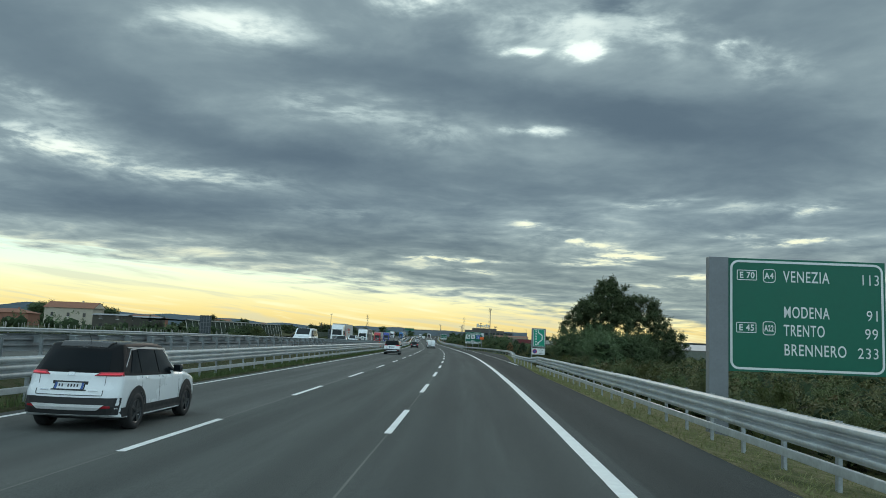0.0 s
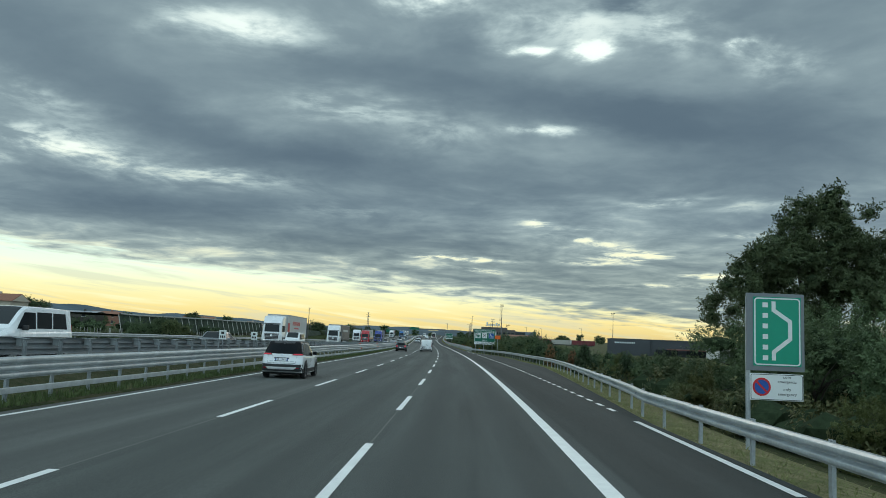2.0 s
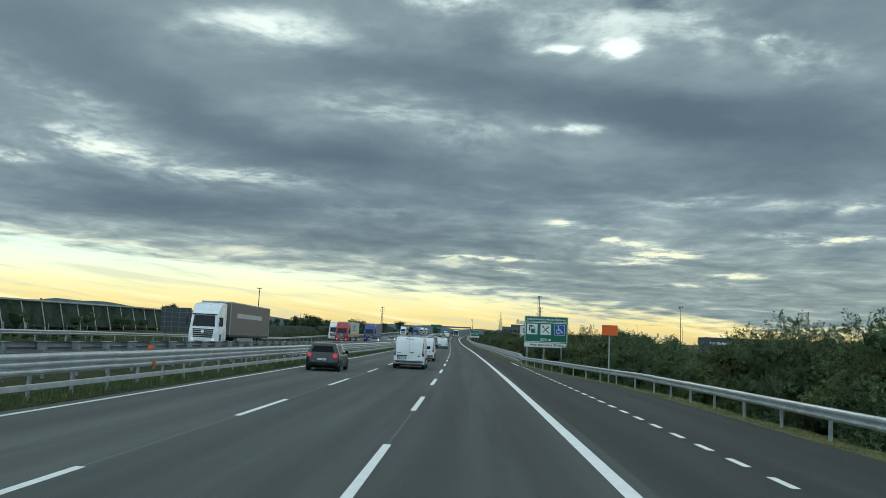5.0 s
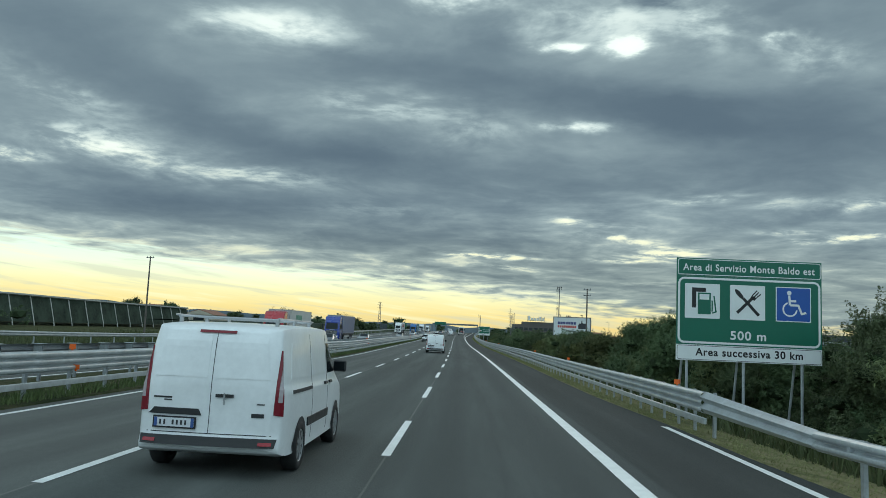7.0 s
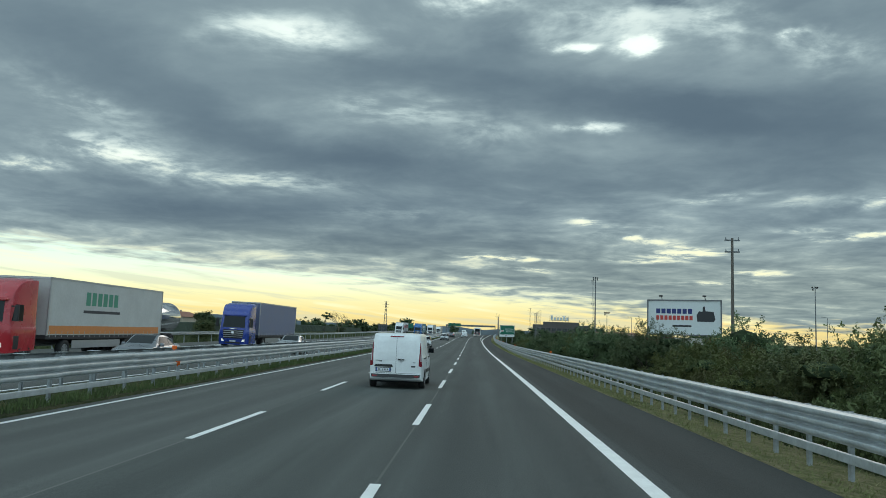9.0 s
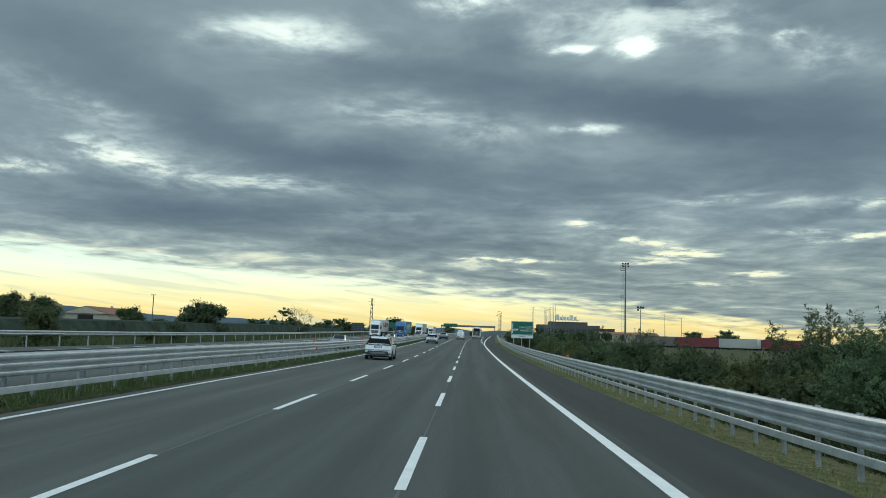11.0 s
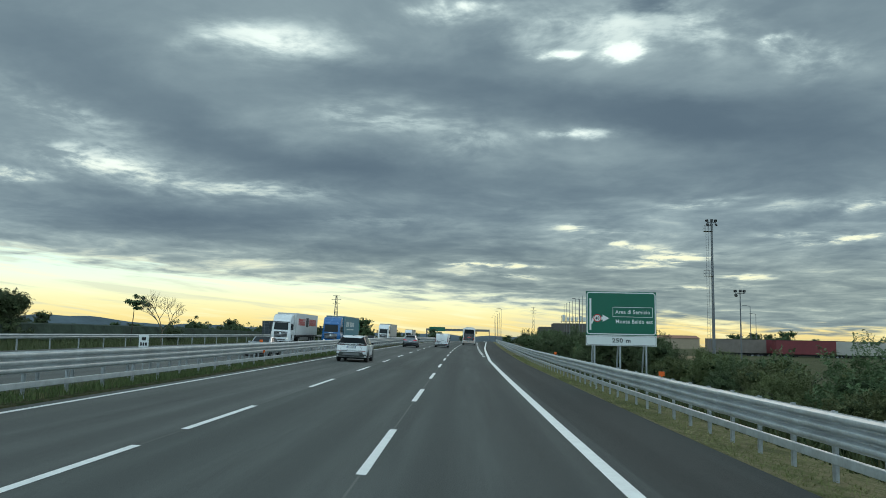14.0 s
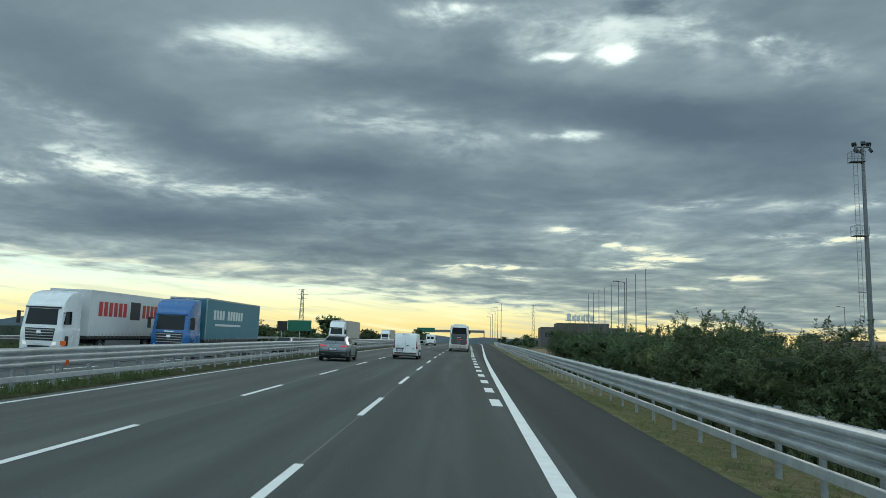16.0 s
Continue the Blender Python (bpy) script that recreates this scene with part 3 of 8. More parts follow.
def guardrail(name, s0, s1, off, top, beam, label, side=1, post_every=2.0, tube=None, post=POST, spacer=True, caps=False, back=False, base=None, reflect=()):
    """side 1: the beam faces left (towards -x), -1: towards +x. off: place of the beam's face."""
    f = off if callable(off) else (lambda s: off)
    mid = (s0 + s1) / 2
    root = thing(name, Matrix.Translation(at(mid, f(mid))), label, "guard rail")
    inv = root.matrix_basis.inverted()
    flip = Matrix.Diagonal((-1, -1, 1, 1)) if side < 0 else Matrix.Identity(4)

    def frame_at(s, o, dz, along=None):
        p = at(s, o, dz)
        if along:
            q = at(s + along, f(s + along) + o - f(s), dz)
            v = q - p
            yaw, pit = math.degrees(math.atan2(-v.x, v.y)), math.degrees(math.atan2(v.z, v.y))
            return pose(p.x, p.y, p.z, pit, 0, yaw)
        return pose(p.x, p.y, p.z, 0, 0, heading(s))

    n = int(round((s1 - s0) / 4.0))
    rnd = random.Random(int(s0 * 7 + top * 100))
    for i in range(n):
        s = s0 + 4.0 * i
        m = frame_at(s, f(s), top + rnd.uniform(-0.008, 0.008), 4.0)
        if side < 0:
            m = m @ Matrix.Translation((0, 4.0, 0)) @ flip
        link_part("beam", beam, root, inv @ m)
        if tube is not None:
            m = frame_at(s, f(s) + side * 0.02, tube, 4.0)
            link_part("lower_rail", TUBE, root, inv @ m)
    k = int((s1 - s0) / post_every)
    for i in range(k + 1):
        s = s0 + post_every * i + 0.02
        lean = pose(0, 0, 0, rnd.uniform(-1.2, 1.2), rnd.uniform(-1, 1), rnd.uniform(-3, 3))
        if base is None:
            link_part("post", post, root, inv @ frame_at(s, f(s) + side * 0.24, top - 1.02 if post is POST else top - 0.74) @ flip @ lean)
        if spacer:
            link_part("spacer", SPACER, root, inv @ frame_at(s, f(s), top) @ flip)
        if caps:
            link_part("cap_plate", CAP, root, inv @ frame_at(s, f(s) + side * 0.15, top + 0.015) @ pose(0, 0, 0, 0, rnd.uniform(-3, 3), rnd.uniform(-5, 5)))
    for s in reflect:
        link_part("reflector", REFLECTOR, root, inv @ frame_at(s, f(s) + side * 0.05, top + 0.03) @ pose(0, 0, 0, 0, 0, 90))
        if side < 0:
            link_part("reflector", REFLECTOR, root, inv @ frame_at(s, f(s) + 0.09, top - 0.47) @ pose(0, 0, 0, 0, 0, 90))
    return root


def right_rail(s):
    return right_edge(s) + 0.78


guardrail("guardrail", -12, 56, right_rail, 0.95, BEAM3, "weathered galvanised guard rail with three waves beside the hard shoulder", 1, 2.0, 0.27)
guardrail("guardrail", 60, 208, lambda s: right_rail(s) - 0.1 - 0.12 * (s < 80), 0.76, BEAM2, "two-wave galvanised guard rail round the lay-by", 1, 3.0, None, POST_LOW, reflect=(199.5,))
guardrail("guardrail", 214, 454, right_rail, 0.95, BEAM3, "galvanised three-wave guard rail with a lower rail along the verge", 1, 1.5, 0.27, reflect=(216.5, 237.6, 256.3, 308, 354, 392.8, 411, 435.5))
guardrail("guardrail", 454, 650, right_rail, 0.95, BEAM3, "galvanised guard rail beside the slip road", 1, 2.0, 0.27)
MED = -9.93
guardrail("guardrail", -16, 132, MED, 1.15, BEAM3, "galvanised median guard rail facing the fast lane", -1, 2.0, 0.38, reflect=(102,))
guardrail("guardrail", 132, 280, MED, 1.15, BEAM3, "galvanised median guard rail with orange reflectors", -1, 2.0, 0.38, reflect=(139.8, 162.4, 213.7, 275.1))
guardrail("guardrail", 280, 460, MED, 1.15, BEAM3, "galvanised median guard rail above a grassy strip", -1, 2.0, 0.38, reflect=(352.2, 373.7, 426.5))
guardrail("guardrail", 460, 660, MED, 1.15, BEAM3, "galvanised median guard rail running into the distance", -1, 2.0, 0.38, reflect=(462,))
for a, b in ((-16, 232), (232, 480), (480, 640)):
    guardrail("guardrail", a, b, -12.35, 1.06, BEAM3_DULL, "median guard rail of the other carriageway with posts and cap plates", 1, 2.0, None, caps=True)
for a, b in ((-20, 260), (260, 620)):
    guardrail("guardrail", a, b, -28.3, 0.98, BEAM2, "galvanised guard rail on the far side of the motorway", -1, 4.0)


def transition(s0, s1, o0, o1, z0, z1):
    """The sloping steel piece where a three-wave rail passes into a two-wave one."""
    bm = bmesh.new()
    rows = []
    for s, o, (top, bot, d) in ((s0, o0, z0), (s1, o1, z1)):
        rows.append([bm.verts.new(at(s, o + x, top + (bot - top) * q)) for x, q in ((0.02, 0), (-d, 0.25), (0.0, 0.5), (-d, 0.75), (0.02, 1), (0.035, 1), (0.035, 0))])
    for i in range(7):
        bm.faces.new((rows[0][i], rows[0][(i + 1) % 7], rows[1][(i + 1) % 7], rows[1][i]))
    bm.faces.new(rows[0])
    bm.faces.new(rows[1][::-1])
    ob = mesh_object("rail_joint", bm, ZINC)
    tagged(ob, "sloping steel joint between two guard rail profiles", "guard rail")


transition(56, 60, right_rail(56), right_rail(60) - 0.22, (0.95, 0.45, 0.1), (0.76, 0.45, 0.08))
transition(208, 214, right_rail(208) - 0.1, right_rail(214), (0.76, 0.45, 0.08), (0.95, 0.45, 0.1))


# ---- signs ----
def lettering(parent, body, x, z, height, mat, y=-0.012, width=None, align="LEFT", name="lettering", spacing=1.12, bold=0.0):
    cu = bpy.data.curves.new(name, "FONT")
    cu.body, cu.size, cu.extrude, cu.space_character = body, height / 0.72, 0.001, spacing
    cu.align_x, cu.offset = align, bold
    tmp = bpy.data.objects.new("tmp", cu)
    scene.collection.objects.link(tmp)
    me = bpy.data.meshes.new_from_object(tmp.evaluated_get(bpy.context.evaluated_depsgraph_get()))
    me.name = name
    bpy.data.objects.remove(tmp)
    bpy.data.curves.remove(cu)
    me.materials.clear()
    me.materials.append(mat)
    sx = 1.0
    if width:
        xs = [v.co.x for v in me.vertices]
        sx = width / max(1e-6, max(xs) - min(xs))
    ob = new(name, me)
    ob.parent = parent
    ob.matrix_basis = Matrix.Translation((x, y, z)) @ pose(0, 0, 0, 90, 0, 0) @ Matrix.Diagonal((sx, 1, 1, 1))
    return ob


def rounded(w, h, r, n=5):
    pts = []
    for cx, cz, a0 in ((w / 2 - r, h / 2 - r, 0), (-w / 2 + r, h / 2 - r, 90), (-w / 2 + r, -h / 2 + r, 180), (w / 2 - r, -h / 2 + r, 270)):
        for i in range(n + 1):
            a = radians(a0 + 90 * i / n)
            pts.append((cx + r * math.cos(a), cz + r * math.sin(a)))
    return pts


def add_plate(bm, pts, y0, y1, cx=0.0, cz=0.0):
    a = [bm.verts.new((cx + x, y0, cz + z)) for x, z in pts]
    b = [bm.verts.new((cx + x, y1, cz + z)) for x, z in pts]
    k = len(pts)
    bm.faces.new(a)
    bm.faces.new(b[::-1])
    for i in range(k):
        bm.faces.new((a[i], b[i], b[(i + 1) % k], a[(i + 1) % k]))


def plate(cx, cz, w, h, r, y0, y1):
    bm = bmesh.new()
    add_plate(bm, rounded(w, h, r), y0, y1, cx, cz)
    return bm


def border(cx, cz, w, h, r, t, y0, y1):
    bm = bmesh.new()
    o, i = rounded(w, h, r), rounded(w - 2 * t, h - 2 * t, max(0.01, r - t))
    k = len(o)
    vo = [bm.verts.new((cx + x, y0, cz + z)) for x, z in o]
    vi = [bm.verts.new((cx + x, y0, cz + z)) for x, z in i]
    wo = [bm.verts.new((cx + x, y1, cz + z)) for x, z in o]
    for j in range(k):
        q = (j + 1) % k
        bm.faces.new((vo[j], vo[q], vi[q], vi[j]))
        bm.faces.new((vo[j], wo[j], wo[q], vo[q]))
    return bm


def poly(pts, y0, y1):
    bm = bmesh.new()
    add_plate(bm, pts, y0, y1)
    return bm


def ring_arc(cx, cz, r0, r1, a0, a1, y0, y1, n=20):
    """A flat ring, or a piece of one, as one closed band."""
    bm = bmesh.new()
    full = abs(a1 - a0) >= 360
    rows = []
    for i in range(n if full else n + 1):
        a = radians(a0 + (a1 - a0) * i / n)
        rows.append([bm.verts.new((cx + r * math.cos(a), y, cz + r * math.sin(a))) for r, y in ((r0, y0), (r1, y0), (r1, y1), (r0, y1))])
    for a, b in zip(rows, rows[1:] + (rows[:1] if full else [])):
        for k in range(4):
            bm.faces.new((a[k], b[k], b[(k + 1) % 4], a[(k + 1) % 4]))
    if not full:
        bm.faces.new(rows[0])
        bm.faces.new(rows[-1][::-1])
    bmesh.ops.recalc_face_normals(bm, faces=bm.faces)
    return bm


def thick_line(bm, x0, z0, x1, z1, t, y0, y1):
    d = Vector((x1 - x0, z1 - z0))
    nrm = Vector((-d.y, d.x)).normalized() * t / 2
    add_plate(bm, [(x0 + nrm.x, z0 + nrm.y), (x0 - nrm.x, z0 - nrm.y), (x1 - nrm.x, z1 - nrm.y), (x1 + nrm.x, z1 + nrm.y)], y0, y1)


def sign_posts(root, xs, top, mat=ZINC_OLD, r=0.045, brace=True, deep=-1.6):
    for x in xs:
        part("post", tube((x, 0.06, deep), (x, 0.06, top), r, n=10), mat, root)
        if brace:
            part("brace", tube((x - 0.05, 1.3, deep), (x - 0.02, 0.1, top * 0.72), r * 0.9, n=8), mat, root)


def sign_root(name, s, o, label, dz=0.0, turn=0.0):
    p = at(s, o, dz)
    return thing(name, pose(p.x, p.y, p.z, 0, 0, heading(s) + turn), label, "road sign")


def service_symbol_fuel(root, cx, cz, q):
    sq = part("symbol_panel", plate(cx, cz, q, q, 0.02, -0.012, -0.004), WHITE_FILM, root)
    bm = bmesh.new()
    add_box(bm, cx - 0.30 * q, cx - 0.18 * q, -0.015, -0.012, cz - 0.20 * q, cz + 0.38 * q)
    add_box(bm, cx - 0.18 * q, cx + 0.10 * q, -0.015, -0.012, cz + 0.26 * q, cz + 0.38 * q)
    part("pump_back", bm, BLACK_FILM, sq)
    bm = bmesh.new()
    add_box(bm, cx - 0.13 * q, cx + 0.24 * q, -0.018, -0.012, cz - 0.38 * q, cz + 0.24 * q)
    add_box(bm, cx + 0.26 * q, cx + 0.30 * q, -0.018, -0.012, cz - 0.30 * q, cz + 0.02 * q)
    thick_line(bm, cx + 0.28 * q, cz - 0.34 * q, cx + 0.40 * q, cz - 0.30 * q, 0.04 * q, -0.018, -0.012)
    thick_line(bm, cx + 0.39 * q, cz - 0.32 * q, cx + 0.33 * q, cz + 0.16 * q, 0.04 * q, -0.018, -0.012)
    part("pump", bm, GREEN, sq)
    part("pump_window", plate(cx + 0.055 * q, cz + 0.12 * q, 0.28 * q, 0.16 * q, 0.01, -0.021, -0.018), WHITE_FILM, sq)


def service_symbol_food(root, cx, cz, q):
    sq = part("symbol_panel", plate(cx, cz, q, q, 0.02, -0.012, -0.004), WHITE_FILM, root)
    bm = bmesh.new()
    thick_line(bm, cx - 0.12 * q, cz + 0.12 * q, cx + 0.32 * q, cz - 0.36 * q, 0.085 * q, -0.016, -0.012)
    add_plate(bm, [(cx - 0.24 * q + 0.15 * q * math.cos(a) * 0.72 - 0.06 * q * math.sin(a), cz + 0.24 * q + 0.13 * q * math.sin(a) - 0.05 * q * math.cos(a)) for a in [2 * math.pi * i / 18 for i in range(18)]], -0.016, -0.012)
    part("spoon", bm, BLACK_FILM, sq)
    bm = bmesh.new()
    thick_line(bm, cx + 0.16 * q, cz + 0.16 * q, cx - 0.30 * q, cz - 0.30 * q, 0.085 * q, -0.019, -0.0162)
    thick_line(bm, cx + 0.10 * q, cz + 0.18 * q, cx + 0.22 * q, cz + 0.10 * q, 0.1 * q, -0.019, -0.0162)
    for k in (-1, 0, 1):
        thick_line(bm, cx + 0.17 * q + 0.045 * q * k, cz + 0.16 * q - 0.045 * q * k, cx + 0.32 * q + 0.05 * q * k, cz + 0.31 * q - 0.05 * q * k, 0.03 * q, -0.019, -0.0162)
    part("fork", bm, BLACK_FILM, sq)


def service_symbol_wheelchair(root, cx, cz, q):
    sq = part("symbol_panel", plate(cx, cz, q, q, 0.02, -0.012, -0.004), WHITE_FILM, root)
    part("blue_field", plate(cx, cz, q * 0.95, q * 0.95, 0.01, -0.015, -0.012), BLUE_FILM, sq)
    bm = ring_arc(cx - 0.10 * q, cz - 0.14 * q, 0.17 * q, 0.215 * q, 110, 355, -0.018, -0.015)
    add_plate(bm, [(cx - 0.12 * q + 0.065 * q * math.cos(2 * math.pi * i / 14), cz + 0.33 * q + 0.065 * q * math.sin(2 * math.pi * i / 14)) for i in range(14)], -0.018, -0.015)
    for x0, z0, x1, z1 in ((-0.12, 0.26, -0.10, -0.02), (-0.11, 0.10, 0.08, 0.10), (-0.10, -0.02, 0.14, -0.02), (0.13, 0.0, 0.24, -0.27), (0.22, -0.27, 0.36, -0.22)):
        thick_line(bm, cx + x0 * q, cz + z0 * q, cx + x1 * q, cz + z1 * q, 0.062 * q, -0.0185, -0.015)
    part("wheelchair_symbol", bm, WHITE_FILM, sq)


def distance_sign():
    """Green panel on a heavy steel post with towns and distances."""
    s, o = 20.6, 6.62
    root = sign_root("direction_sign", s, o, "green motorway distance sign with white letters on a grey steel post")
    part("steel_post", box(-0.26, 0.24, -0.14, 0.14, -1.6, 4.33, 0.012), GREY_SHEET, root)
    W, H, x0, z0 = 4.05, 2.95, 0.27, 1.38
    cx, cz = x0 + W / 2, z0 + H / 2
    part("panel", box(x0, x0 + W, -0.02, 0.03, z0, z0 + H), GREEN, root)
    part("panel_border", border(cx, cz, W - 0.1, H - 0.1, 0.22, 0.06, -0.026, -0.02), WHITE_FILM, root)
    y = -0.024
    for txt, num, k, w, nw in (("VENEZIA", "113", 0.80, 1.20, 0.42), ("MODENA", "91", 0.485, 1.17, 0.28), ("TRENTO", "99", 0.325, 1.05, 0.33), ("BRENNERO", "233", 0.155, 1.58, 0.52)):
        lettering(root, txt, x0 + 0.352 * W, z0 + k * H, 0.30, WHITE_FILM, y, w, name="town_name", bold=0.004)
        ob = lettering(root, num, x0 + 0.945 * W - nw, z0 + k * H - 0.01, 0.28, WHITE_FILM, y, nw, name="distance", bold=0.0)
    for txt, a, k, wide in (("E 70", 0.12, 0.85, False), ("A4", 0.263, 0.85, True), ("E 45", 0.115, 0.385, False), ("A22", 0.26, 0.385, True)):
        bx, bz = x0 + a * W, z0 + k * H
        part("route_badge", border(bx, bz, 0.33 if wide else 0.52, 0.36 if wide else 0.27, 0.09 if wide else 0.03, 0.02, -0.025, -0.02), WHITE_FILM, root)
        w = 0.24 if wide else 0.38
        lettering(root, txt, bx - w / 2, bz - 0.075, 0.16, WHITE_FILM, y, w, name="route_number", bold=0.006)
    bm = bmesh.new()
    for z in (1.65, 2.65, 3.75):
        add_box(bm, -0.26, x0 + W - 0.2, 0.035, 0.11, z, z + 0.1)
    part("crossbar", bm, GREY_SHEET, root)


def bay_sign():
    s, o = 72.7, 6.72
    root = sign_root("lay_by_sign", s, o, "green lay-by sign over a white no-parking plate on a grey frame")
    part("frame", box(-0.03, 1.28, 0.0, 0.06, 1.52, 3.28, 0.008), GREY_SHEET, root)
    part("panel", box(0.12, 1.2, -0.014, 0.0, 1.63, 3.2), GREEN_NEW, root)
    part("panel_border", border(0.66, 2.415, 1.04, 1.53, 0.08, 0.03, -0.02, -0.014), WHITE_FILM, root)
    bm = bmesh.new()
    for i in range(6):
        add_box(bm, 0.33, 0.45, -0.02, -0.014, 1.76 + 0.24 * i, 1.87 + 0.24 * i)
    for q in ((0.58, 1.76, 0.58, 1.98), (0.58, 1.95, 0.95, 2.25), (0.95, 2.22, 0.95, 2.68), (0.95, 2.65, 0.58, 2.9), (0.58, 2.87, 0.58, 3.1)):
        thick_line(bm, *q, 0.09, -0.02, -0.014)
    part("lane_symbol", bm, WHITE_FILM, root)
    low = part("plate", box(0.04, 1.24, -0.014, 0.02, 0.86, 1.46, 0.01), WHITE_FILM, root)
    part("plate_border", border(0.64, 1.16, 1.17, 0.57, 0.05, 0.012, -0.018, -0.0142), BLACK_FILM, low)
    bm = bmesh.new()
    add_plate(bm, [(0.3 + 0.2 * math.cos(2 * math.pi * i / 24), 1.16 + 0.2 * math.sin(2 * math.pi * i / 24)) for i in range(24)], -0.018, -0.014)
    part("blue_disc", bm, BLUE_FILM, low)
    bm = ring_arc(0.3, 1.16, 0.16, 0.205, 0, 360, -0.021, -0.018, 28)
    thick_line(bm, 0.18, 1.28, 0.42, 1.04, 0.045, -0.0205, -0.018)
    part("red_ring", bm, RED_FILM, low)
    for txt, z in (("solo", 1.36), ("emergenza", 1.26), ("only", 1.09), ("emergency", 0.98)):
        w = 0.17 if len(txt) == 4 else 0.42
        lettering(low, txt, 0.87 - w / 2, z, 0.065, BLACK_FILM, -0.017, w, name="small_words", bold=0.0)
    sign_posts(root, (0.02,), 3.2, brace=False, r=0.055)


def service_sign():
    s, o = 220.0, 6.38
    root = sign_root("service_area_sign", s, o, "green service area sign with three symbols on grey posts")
    W = 4.48
    part("title_panel", box(0, W, -0.02, 0.02, 4.20, 4.76), GREEN, root)
    part("title_border", border(W / 2, 4.48, W - 0.06, 0.5, 0.06, 0.022, -0.025, -0.02), WHITE_FILM, root)
    lettering(root, "Area di Servizio Monte Baldo est", 0.2, 4.37, 0.22, WHITE_FILM, -0.024, 4.08, name="title", bold=0.006)
    part("panel", box(0, W, -0.02, 0.02, 2.06, 4.195), GREEN, root)
    part("panel_border", border(W / 2, 3.125, W - 0.08, 2.06, 0.2, 0.065, -0.026, -0.02), WHITE_FILM, root)
    for fn, k in ((service_symbol_fuel, 0.178), (service_symbol_food, 0.49), (service_symbol_wheelchair, 0.805)):
        sub = new("symbol")
        sub.parent = root
        sub.matrix_basis = Matrix.Translation((0, -0.016, 0))
        fn(sub, k * W, 3.42, 1.08)
        for ch in list(sub.children):
            ch.parent = root
            ch.matrix_basis = sub.matrix_basis @ ch.matrix_basis
        bpy.data.objects.remove(sub)
    lettering(root, "500 m", 0.37 * W, 2.26, 0.27, WHITE_FILM, -0.024, 1.1, name="distance", bold=0.008)
    part("lower_plate", box(0, W, -0.02, 0.02, 1.57, 2.055), WHITE_FILM, root)
    part("lower_plate_border", border(W / 2, 1.812, W - 0.05, 0.44, 0.07, 0.014, -0.025, -0.02), BLACK_FILM, root)
    lettering(root, "Area successiva 30 km", 0.135 * W, 1.73, 0.235, BLACK_FILM, -0.024, 3.3, name="lower_words", bold=0.008)
    sign_posts(root, (0.35, 2.1, 3.9), 4.6)


def exit_sign():
    s, o = 427.0, 5.95
    root = sign_root("service_exit_sign", s, o, "green service area exit sign over a white distance plate")
    base = 0.05
    W = 3.38
    part("panel", box(0, W, -0.02, 0.02, 2.12, 4.22), GREEN, root)
    part("panel_border", border(W / 2, 3.17, W - 0.06, 2.04, 0.14, 0.05, -0.026, -0.02), WHITE_FILM, root)
    bm = bmesh.new()
    add_box(bm, 0.17, 0.26, -0.026, -0.02, 2.36, 3.88)
    thick_line(bm, 0.26, 2.66, 0.36, 2.92, 0.09, -0.026, -0.02)
    part("main_road_symbol", bm, WHITE_FILM, root)
    bm = poly([(0.33, 2.86), (0.80, 2.86), (0.80, 2.76), (1.12, 2.93), (0.80, 3.10), (0.80, 3.0), (0.33, 3.0)], -0.024, -0.02)
    part("arrow", bm, WHITE_FILM, root)
    lim = part("speed_disc", poly([(0.55 + 0.19 * math.cos(2 * math.pi * i / 24), 2.93 + 0.19 * math.sin(2 * math.pi * i / 24)) for i in range(24)], -0.029, -0.024), WHITE_FILM, root)
    part("red_ring", ring_arc(0.55, 2.93, 0.15, 0.192, 0, 360, -0.032, -0.0292, 28), RED_FILM, lim)
    lettering(lim, "40", 0.45, 2.86, 0.15, BLACK_FILM, -0.031, 0.2, name="speed_number", bold=0.006)
    part("name_frame", border(2.25, 3.24, 1.93, 0.48, 0.01, 0.022, -0.025, -0.02), WHITE_FILM, root)
    lettering(root, "Area di Servizio", 1.42, 3.16, 0.19, WHITE_FILM, -0.024, 1.66, name="words", bold=0.005)
    lettering(root, "Monte Baldo est", 1.42, 2.70, 0.19, WHITE_FILM, -0.024, 1.78, name="words", bold=0.005)
    part("plate", box(0, W, -0.02, 0.02, 1.62, 2.11), WHITE_FILM, root)
    part("plate_border", border(W / 2, 1.865, W - 0.05, 0.43, 0.09, 0.014, -0.025, -0.02), BLACK_FILM, root)
    lettering(root, "250 m", 1.25, 1.78, 0.2, BLACK_FILM, -0.024, 0.88, name="distance", bold=0.007)
    sign_posts(root, (0.42, 1.65, 2.9), 4.1)


distance_sign()
bay_sign()
service_sign()
exit_sign()


# ---- vehicles ----
def paint(name, color, metal=0.0, rough=0.28):
    return material(name, color, rough, metal, vary=0.04, scale=1.5, coat=0.6)


WHITE_PAINT = paint("white_car_paint", (0.80, 0.82, 0.83))
VAN_WHITE = material("dusty_white_van_paint", (0.80, 0.82, 0.82), 0.35, vary=0.09, scale=1.2, coat=0.3)
GREY_PAINT = paint("grey_metallic_paint", (0.20, 0.22, 0.24), 0.5, 0.3)
SILVER_PAINT = paint("silver_paint", (0.42, 0.44, 0.46), 0.5, 0.3)
BLACK_PAINT = paint("black_car_paint", (0.012, 0.013, 0.015))
BLACK_TRIM = material("black_gloss_trim", (0.012, 0.013, 0.014), 0.25, vary=0.0, spec=0.08)
BLUE_PAINT = paint("blue_truck_paint", (0.015, 0.045, 0.28))
